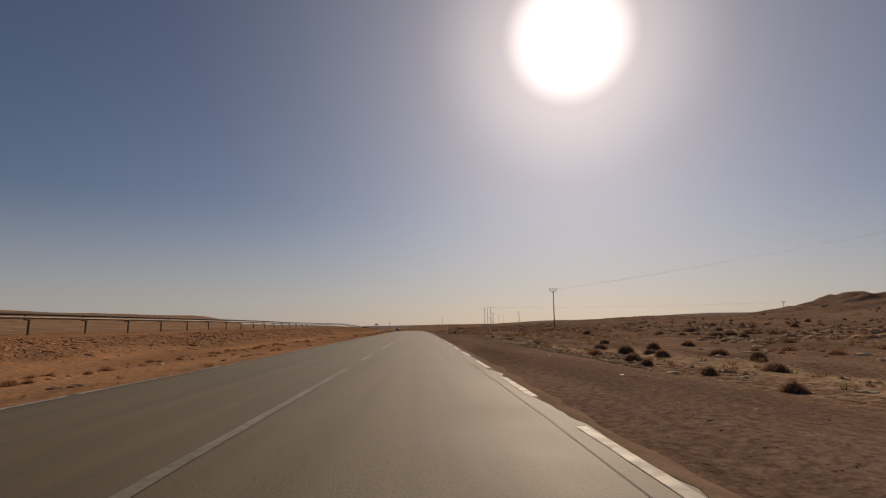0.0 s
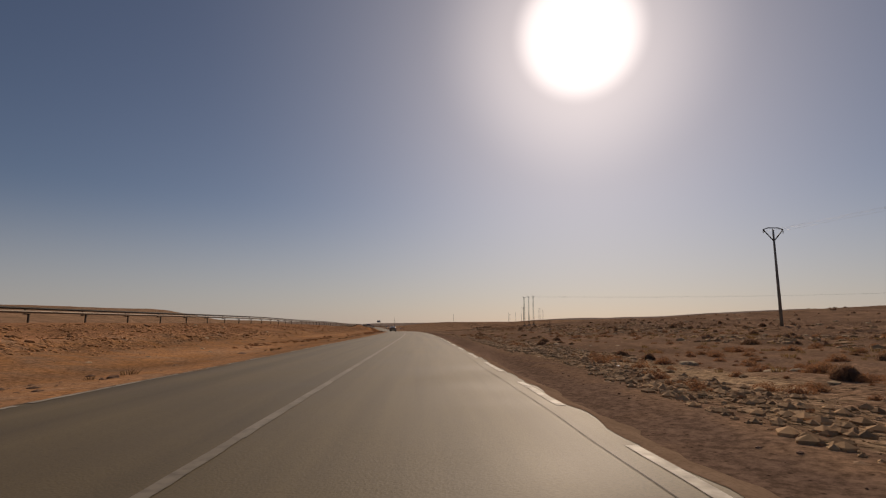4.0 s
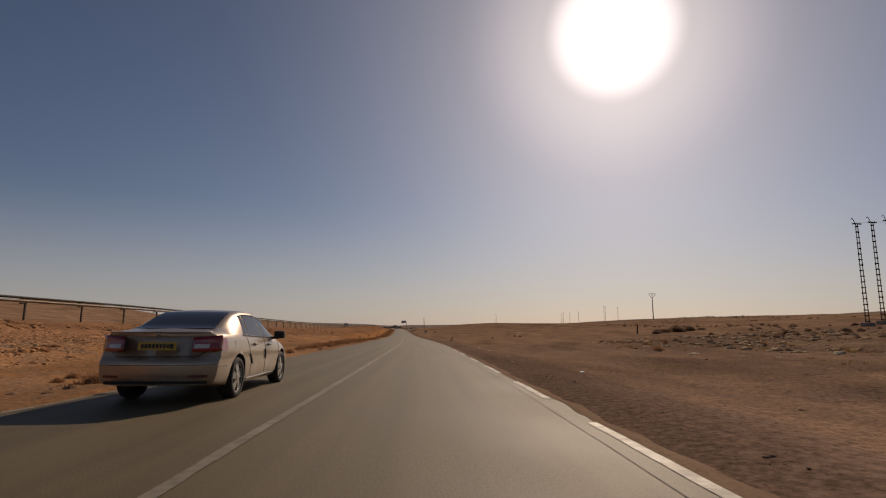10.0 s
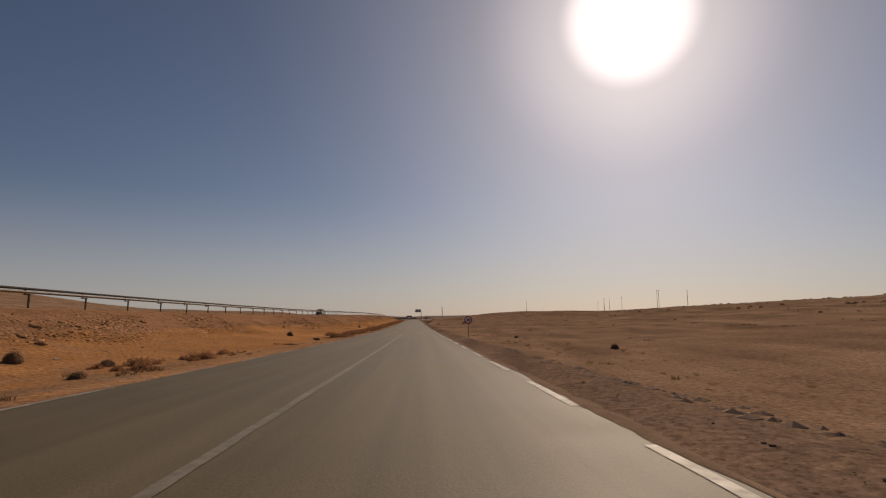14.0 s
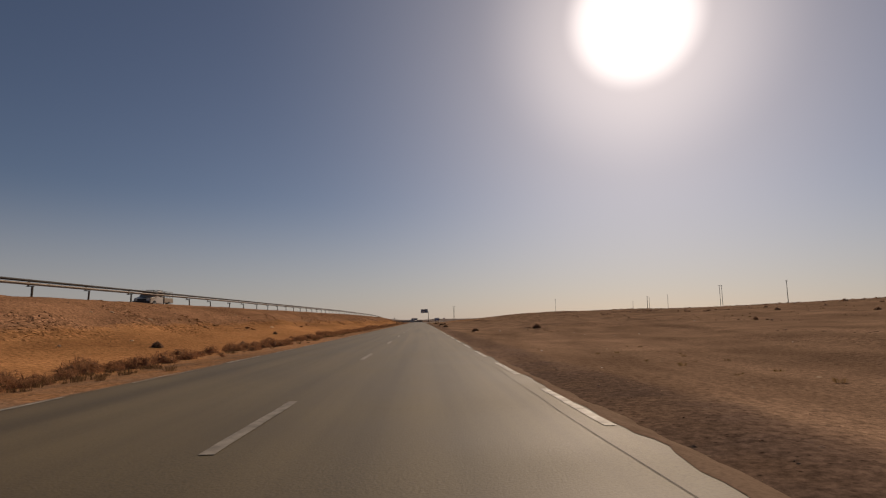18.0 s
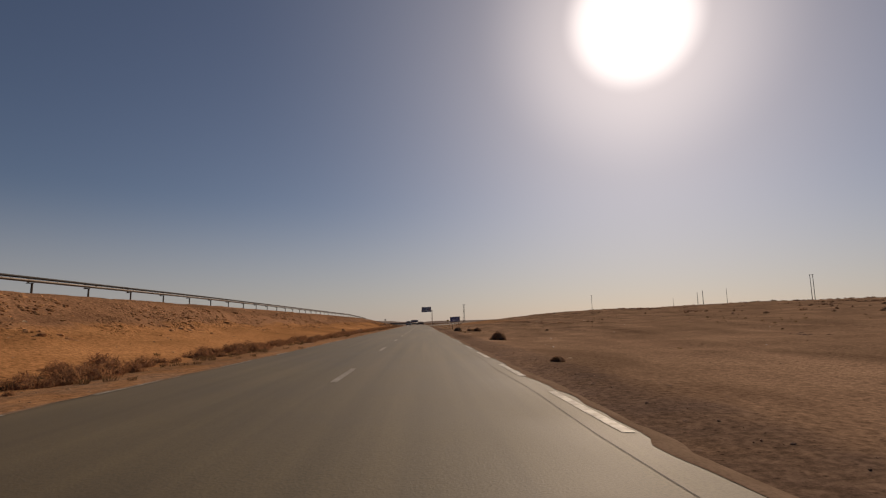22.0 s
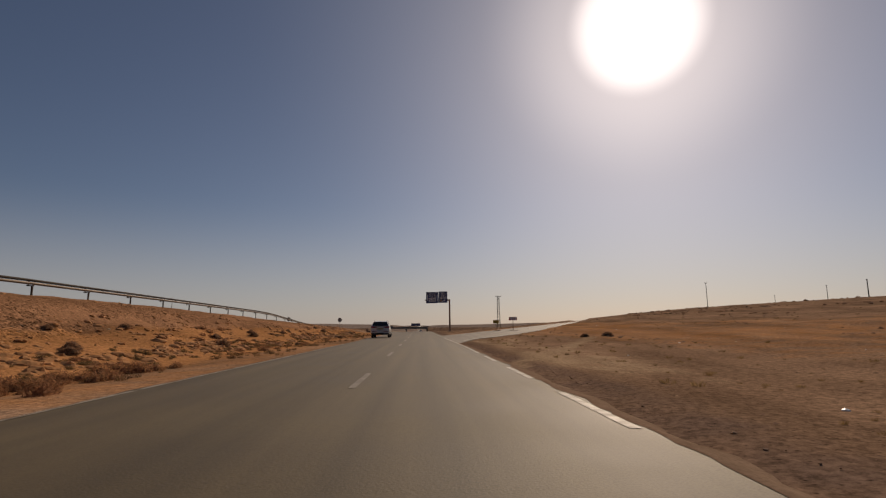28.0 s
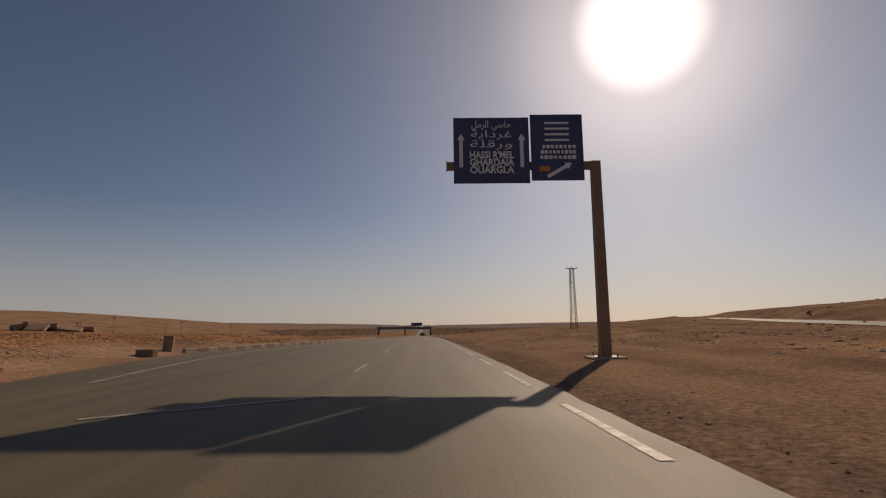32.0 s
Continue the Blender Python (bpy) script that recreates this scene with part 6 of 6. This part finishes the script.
def tuft(seed, n, h, spread, lean, width):
    """A shrub or tuft of n bent blades or twigs, each two triangles and a tip."""
    rnd = random.Random(seed)
    co, fa = [], []
    for k in range(n):
        a, r = rnd.random() * 6.283, spread * rnd.random() ** 0.6
        bx, by = r * math.cos(a), r * math.sin(a)
        o = a + rnd.uniform(-0.7, 0.7)
        hh = h * (0.45 + 0.55 * rnd.random()) * (1 - 0.45 * (r / spread) ** 2)
        out = lean * hh * (0.3 + rnd.random())
        w = width * (0.6 + 0.8 * rnd.random())
        p = rnd.random() * 6.283
        wx, wy = w * math.cos(p), w * math.sin(p)
        mx, my = bx + out * 0.4 * math.cos(o), by + out * 0.4 * math.sin(o)
        tx, ty = bx + out * math.cos(o), by + out * math.sin(o)
        i = len(co)
        co += [(bx - wx, by - wy, -0.05), (bx + wx, by + wy, -0.05), (mx + wx, my + wy, hh * 0.55), (mx - wx, my - wy, hh * 0.55), (tx, ty, hh)]
        fa += [(i, i + 1, i + 2), (i, i + 2, i + 3), (i + 3, i + 2, i + 4)]
    return np.array(co), np.array(fa)


def dome(seed, n, h, core=0.8, width=0.016, fine=1):
    """A cushion of short twigs round a dense core; one metre across."""
    rnd = random.Random(seed)
    bm = bmesh.new()
    bmesh.ops.create_icosphere(bm, subdivisions=fine, radius=0.5 * core)
    for v in bm.verts:
        x, y = v.co.x * 5 + seed, v.co.y * 5 + v.co.z * 4
        v.co *= 1 + 0.5 * float(fbm(x, y, 2))
        v.co.z = max(v.co.z, -0.1) * h * 2
    bm.verts.index_update()
    co = [v.co[:] for v in bm.verts]
    fa = [tuple(v.index for v in f.verts) for f in bm.faces]
    bm.free()
    for k in range(n):
        a, u = rnd.random() * 6.283, rnd.random() ** 0.8
        el = math.asin(u) if k % 4 else 0.25 * rnd.random()
        dx, dy, dz = math.cos(a) * math.cos(el), math.sin(a) * math.cos(el), math.sin(el)
        lump = 1 + 0.5 * float(fbm(dx * 2.5 + seed, dy * 2.5 + dz * 2, 2))
        r = 0.5 * lump * (0.68 + 0.26 * rnd.random())
        jx, jy, jz = (rnd.gauss(0, 0.055) for _ in range(3))
        p = rnd.random() * 6.283
        w = width * (0.5 + rnd.random())
        wx, wy, wz = w * math.cos(p), w * math.sin(p), w * rnd.uniform(-0.7, 0.7)
        i = len(co)
        bx, by, bz = dx * r - jx, dy * r - jy, max(-0.02, (dz * r - jz) * h * 2)
        tx, ty, tz = dx * (r + 0.05) + jx, dy * (r + 0.05) + jy, max(0.0, (dz * (r + 0.05) + jz) * h * 2)
        co += [(bx - wx, by - wy, bz - wz), (bx + wx, by + wy, bz + wz), (tx, ty, tz)]
        fa += [(i, i + 1, i + 2)]
    return co, fa


def shrub_mesh(seed, h):
    co, fa = dome(seed, 2300, h, 0.8, 0.011, 2)
    me = bpy.data.meshes.new("shrub")
    me.from_pydata(co, [], fa)
    me.materials.append(M_BUSH)
    return me


shrubs = [shrub_mesh(40 + k, 0.45 + 0.06 * k) for k in range(5)]


def shrub(s, d, k, label="low dark dry desert shrub", flat=1.0):
    v = at(s, d, -0.03 * k)
    ob = new("desert_shrub", shrubs[random.randrange(5)])
    ob.matrix_basis = Matrix.Translation(v) @ Matrix.Rotation(random.random() * 6.28, 4, "Z") @ Matrix.Diagonal((k, k, k * flat, 1))
    return tagged(ob, label, "shrub", "desert shrubs")


for s_, d_, k_ in ((588.5, 4.8, 1.05), (632.3, 5.7, 1.2), (668.6, 5.3, 1.15), (558.6, 7.6, 0.95), (559.6, 16.4, 1.3), (677.1, 7.8, 0.85), (673.6, 8.6, 1.4), (802.1, 14.6, 0.8), (800.8, 16.2, 1.0)):
    shrub(s_, d_, k_, "rounded dark dry shrub on bare ground", 0.68)
for s_, d_, k_ in ((610.6, 4.4, 0.5), (550.1, 6.4, 0.45), (564.9, 16.3, 0.5), (389.7, 23.7, 0.6), (375.6, 16.1, 0.5), (380.4, 22.8, 0.7), (362, 6.6, 0.5), (686.5, 8.5, 0.6)):
    shrub(s_, d_, k_, "small dark dry shrub on the bare plain", 0.75)
for s_, d_, k_ in ((27.5, 10.8, 0.85), (21.7, 8.8, 0.75), (18.8, 8.1, 0.5), (15.4, 8.5, 0.5), (16.2, 11.1, 0.8), (11.3, 8.1, 0.6), (59.9, 31.6, 1.6), (44.2, 25.5, 1.5), (47.5, 30.4, 1.1), (36.6, 12.9, 0.7), (32.5, 16.8, 0.9)):
    shrub(s_, d_, k_, "dark dry shrub among stones and rubble", 0.7)
for s_, d_, k_ in ((92.2, 6.3, 1.15), (91.9, 5.4, 0.42), (89.8, 5.7, 0.6), (90.5, 6.8, 0.7), (119.2, 10.7, 0.8), (126.6, 17.1, 0.9), (187.2, 5.3, 0.45), (186.3, 5.6, 0.3), (186.9, 6.2, 0.3), (185, 6.8, 0.5)):
    shrub(s_, d_, k_, "dark dry shrub among stones and rubble", 0.7)
rs = np.random.RandomState(9)
for k in range(150):
    e = rs.uniform(8.5, 14) if k % 3 == 0 else 20 + 45 * rs.rand() ** 1.2
    shrub(rs.uniform(16, 215 if k % 3 == 0 else 335), e, rs.uniform(0.3, 0.95) if k % 3 == 0 else rs.uniform(0.5, 1.3), flat=rs.uniform(0.5, 0.85))
for k in range(50):
    shrub(rs.uniform(400, 950), 9 + 70 * rs.rand() ** 0.9, rs.uniform(0.2, 0.5), flat=0.8)
for k in range(16):
    shrub(rs.uniform(775, 850), -(9.5 + 8 * rs.rand()), rs.uniform(0.4, 0.95), "rounded dry bush on the sandy bank", 0.85)
for k in range(30):
    shrub(rs.uniform(330, 780), -(9.0 + 3.8 * rs.rand() ** 2), rs.uniform(0.3, 0.7), "dark dry shrub at the foot of the bank", 0.9)
# brush along the foot of the bank
brush = []
for k in range(6):
    c1, f1 = dome(60 + k, 340, 0.5, 0.62, 0.014)
    c2, f2 = tuft(80 + k, 70, 0.46, 0.42, 0.5, 0.007)
    brush.append((np.concatenate([np.array(c1), c2]), np.concatenate([np.array(f1), np.array(f2) + len(c1)])))
rs = np.random.RandomState(31)
s = np.concatenate([rs.uniform(212, 330, 240), rs.uniform(330, 480, 480), rs.uniform(480, 776, 1300)])
keep = fbm(s / 7, s * 0 + 6.0) > np.interp(s, [210, 330, 480, 560], [0.1, 0.0, -0.16, -0.42])
s = s[keep]
d = -(9.5 + 0.5 * fbm(s / 12, s * 0 + 1.0) + 0.55 * rs.randn(len(s)))
scatter("brush", "row of dry red-brown brush along the foot of the bank", M_BRUSH, brush, s, d, np.maximum(0.2, 0.32 + 0.75 * rs.rand(len(s)) ** 1.8 + 0.45 * fbm(s / 5, s * 0 + 9.0)), 0.05, 32, 0.95, category="scrub")
# low brush along the lip of the verge where the bank is low
s = rs.uniform(-5, 215, 620)
s = s[fbm(s / 8, s * 0 + 3.6) > -0.05]
d = -(10.7 + 0.5 * fbm(s / 14, s * 0 + 5.0) + 0.3 * rs.randn(len(s)))
scatter("lip_brush", "low red-brown brush along the lip of the verge", M_BRUSH, brush, s, d, 0.14 + 0.4 * rs.rand(len(s)) ** 1.8, 0.05, 34, 0.75, category="scrub")
# a crumbling ledge across the bank
s = rs.uniform(770, 850, 1900)
d = -(12.2 + 1.3 * fbm(s / 9, s * 0 + 8.0) + 0.75 * rs.randn(len(s)))
keep = fbm(s / 3.5, d / 2 + 1.0) > 0.0
scatter("ledge_clods", "broken clods along a crumbling ledge of the bank", M_CLOD, rocks, s[keep], d[keep], (0.04 + 0.34 * rs.rand(len(s)) ** 2.4)[keep], 0.2, 35, 1.0)
s = rs.uniform(770, 855, 420)
d = -(11.6 + 1.2 * fbm(s / 9, s * 0 + 8.0) + 0.9 * rs.randn(len(s)))
scatter("ledge_brush", "straw-coloured brush along the ledge of the bank", M_STRAW, brush, s, d, 0.14 + 0.5 * rs.rand(len(s)) ** 2, 0.05, 36, 0.7, category="scrub")
# bushes over the face of the bank before the junction
s = np.concatenate([rs.uniform(690, 760, 25), rs.uniform(760, 855, 260)])
keep = fbm(s / 6, s * 0 + 5.5) > -0.05
s = s[keep]
d = -(9.2 + 7.5 * rs.rand(len(s)) ** 1.3)
scatter("bank_scrub", "scattered dry bushes on the sandy bank near the junction", M_BRUSH, brush, s, d, 0.25 + 0.6 * rs.rand(len(s)) ** 1.6, 0.05, 33, 0.75, category="scrub")
tufts = [tuft(70 + k, 42, 0.34, 0.26, 0.7, 0.010) for k in range(6)]
rs = np.random.RandomState(12)
s = np.concatenate([rs.uniform(330, 850, 2600), rs.uniform(0, 330, 300)])
s = s[fbm(s / 2.4, s * 0 + 2.0) > 0.1]
d = -(8.6 + 0.7 * rs.randn(len(s)))
scatter("dry_grass", "strip of dry brown grass along the foot of the bank", M_GRASS, tufts, s, d, 0.25 + 0.5 * rs.rand(len(s)), 0.0, 13, category="grass")
s = rs.uniform(0, 330, 3600)
d = 9 + 34 * rs.rand(len(s)) ** 1.2
keep = fbm(s / 8, d / 5 + 3.0) > 1.2 * smooth(s, 190, 225) * (1 - smooth(d, 13, 18))
scatter("dry_grass", "tufts of dry straw-coloured grass on rough ground", M_STRAW, tufts, s[keep], d[keep], (0.3 + 0.55 * rs.rand(len(s)))[keep], 0.0, 14, category="grass")

s = rs.uniform(360, 960, 7000)
d = 5.5 + 60 * rs.rand(len(s)) ** 1.5
keep = (fbm(s / 22, d / 9 + 8.0) + 0.35 * smooth(s, 640, 700) > 0.28) & ((s < 795) | (d < ramp_left(s) - 0.6) | (d > ramp_right(s) + 0.6))
scatter("dry_grass", "thin dry grass in patches on the brown plain", M_STRAW, tufts, s[keep], d[keep], (0.15 + 0.4 * rs.rand(len(s)) ** 2)[keep], 0.0, 17, category="grass")

# soft red-brown bushes all over the rough ground
s = np.concatenate([rs.uniform(-5, 330, 2400), rs.uniform(70, 150, 900)])
d = 1.2 + 26 * rs.rand(len(s)) ** 1.2 + verge_edge(s)
keep = fbm(s / 11, d / 3.5 + 6.0) > 0.04 + 0.2 * smooth(s, 170, 260) + 1.2 * smooth(s, 190, 225) * (1 - smooth(d, 13, 17))
scatter("low_brush", "low red-brown bushes among the rubble", M_BRUSH, brush, s[keep], d[keep], (0.18 + 0.75 * rs.rand(len(s)) ** 2.2)[keep], 0.05, 44, 0.8, category="scrub")

# a clump of pale dry grass beside the message board
s, d = 687 + 0.5 * rs.randn(46), 9.6 + 0.45 * rs.randn(46)
scatter("dry_grass", "clump of pale dry grass beside the message board", M_STRAW, tufts, s, d, 0.2 + 0.45 * rs.rand(46), 0.0, 18, category="grass")
# low dark scrub in a belt behind it
s = rs.uniform(690, 790, 260)
d = 26 + 5 * rs.rand(260) + 5 * fbm(s / 25, s * 0 + 3.0)
scatter("belt_scrub", "belt of low dark scrub across the plain", M_BUSH, [(np.array(c), np.array(f)) for c, f in (dome(97, 160, 0.42, 0.8, 0.03), dome(98, 160, 0.42, 0.8, 0.03))], s, d, 0.15 + 0.45 * rs.rand(260) ** 1.5, 0.05, 19, category="scrub")

# scrub along the crest of the rise
s = rs.uniform(430, 960, 1500)
d = 110 + 6 * rs.randn(len(s))
low = []
for k in range(4):
    c1, f1 = dome(90 + k, 80, 0.42, 0.8, 0.04)
    low.append((np.array(c1) * 1.3, np.array(f1)))
scatter("crest_scrub", "low dark scrub along the crest of the rise", M_BUSH, low, s, d, 0.25 + 0.75 * rs.rand(len(s)) ** 2, 0.1, 15, category="scrub")

s = rs.uniform(330, 950, 1900)
band = rs.randint(0, 3, len(s))
d = np.array([58.0, 74, 90])[band] + 9 * fbm(s / 40, band * 5.0) + 1.6 * rs.randn(len(s))
keep = fbm(s / 25, band * 2.7 + 0.5) > 0.1
s, d = s[keep], d[keep]
s, d = np.concatenate([s, rs.uniform(20, 330, 900)]), np.concatenate([d, 34 + 75 * rs.rand(900)])
scatter("rise_scrub", "sparse dark scrub on the brown rise", M_BUSH, low, s, d, 0.2 + 0.6 * rs.rand(len(s)) ** 1.5, 0.1, 16, category="scrub")

# dark thickets in the rough ground behind the verge
s = np.concatenate([rs.uniform(0, 345, 2600), rs.uniform(330, 960, 1500)])
d = np.where(s < 345, 22 + 34 * rs.rand(len(s)), 46 + 40 * rs.rand(len(s)))
keep = fbm(s / 16, d / 6 + 2.0) > np.where(s < 345, 0.08, 0.22)
scatter("thicket", "belts of low dark scrub on the rough ground", M_BUSH, low, s[keep], d[keep], (0.2 + 0.6 * rs.rand(len(s)) ** 1.6)[keep], 0.1, 43, category="scrub")

# heaps of rubble near the overhead sign
s, d = 890 + 9 * rs.randn(900), 17 + 7 * rs.randn(900)
keep = (fbm(s / 4, d / 3) > 0.1) & (d > 5) & (d < ramp_left(s) - 1.5)
scatter("sign_rubble", "brown rubble and clods on the ground by the sign", M_STONE, rocks, s[keep], d[keep], (0.03 + 0.25 * rs.rand(len(s)) ** 2.5)[keep], 0.2, 26, 0.8)
s, d = rs.uniform(868, 950, 5000), -(13 + 30 * rs.rand(5000) ** 1.4)
keep = fbm(s / 5, d / 5) > 0.0
scatter("junction_rubble", "brown clods and stones on the sand by the junction", M_CLOD, rocks, s[keep], d[keep], (0.02 + 0.14 * rs.rand(len(s)) ** 3)[keep], 0.15, 27, 0.9)
t = thing("thin_pole", stand(885, -60, -0.1), "thin steel pole beyond the bank", "pole")
part("shaft", tube((0, 0, 0), (0, 0, 8.2), 0.09, 0.06, 8), M_STEEL, t)

# a big heap of brush and a dark post beside it
for s_, d_, k_ in ((346, 37, 2.4), (347, 39.5, 2.8), (348, 42, 2.2), (344, 35, 1.3), (340, 33, 1.2), (349, 44.5, 1.4)):
    shrub(s_, d_, k_, "wide heap of dry brush on the plain", 0.55)
t = thing("wooden_post", stand(345, 32.5, -0.1, 0, 3), "short dark wooden post on the plain", "post")
part("shaft", box(0.14, 0.14, 1.45, (0, 0, 0.72), 0.01), M_DARKSTEEL, t)

# broken concrete slabs by the junction
for k in range(11):
    s, d = 901 + rs.uniform(-3.5, 3.5), -27.5 + rs.uniform(-4.5, 3.5)
    tagged(part("concrete_slab", box(rs.uniform(0.9, 2.3), rs.uniform(0.6, 1.3), rs.uniform(0.16, 0.28), (0, 0, 0.1), 0.03), M_OLDSLAB, m=stand(s, d, rs.uniform(0.02, 0.2), rs.uniform(0, 180), rs.uniform(-24, 24), rs.uniform(-16, 16))), "broken sand-coloured concrete slab dumped in a heap", "concrete slab", "dumped concrete slabs")


# ================= bare saplings beyond the junction =================
def sapling(s, d, h, seed):
    rnd = random.Random(seed)
    t = thing("dead_sapling", stand(s, d, -0.05), "thin bare dead sapling in the sand", "sapling", "bare saplings")
    part("stem", tube((0, 0, 0), (rnd.uniform(-0.1, 0.1), 0, h), 0.03, 0.012, 6), M_SIGNPOST, t)
    bm = bmesh.new()
    for k in range(7):
        z = h * (0.45 + 0.5 * rnd.random())
        a = rnd.random() * 6.28
        l = 0.5 * (1.1 - z / h) + 0.2
        tube((0, 0, z), (l * math.cos(a), l * math.sin(a), z + l * 0.8), 0.012, 0.005, 4, bm)
    part("twigs", bm, M_SIGNPOST, t)
    co, fa = tuft(seed, 40, 0.35, 0.25, 0.8, 0.012)
    me = bpy.data.meshes.new("dry_leaves")
    me.from_pydata((co + np.array((0.05, 0, h * 0.8))).tolist(), [], fa.tolist())
    me.materials.append(M_BUSH)
    part("dry_leaves", me, None, t)


for k, (s_, d_, h_) in enumerate(((935, -52, 2.6), (938, -47, 2.3), (934, -40, 3.0), (944, -38, 2.2), (940, -34, 2.4), (948, -30, 2.2))):
    sapling(s_, d_, h_, 200 + k)
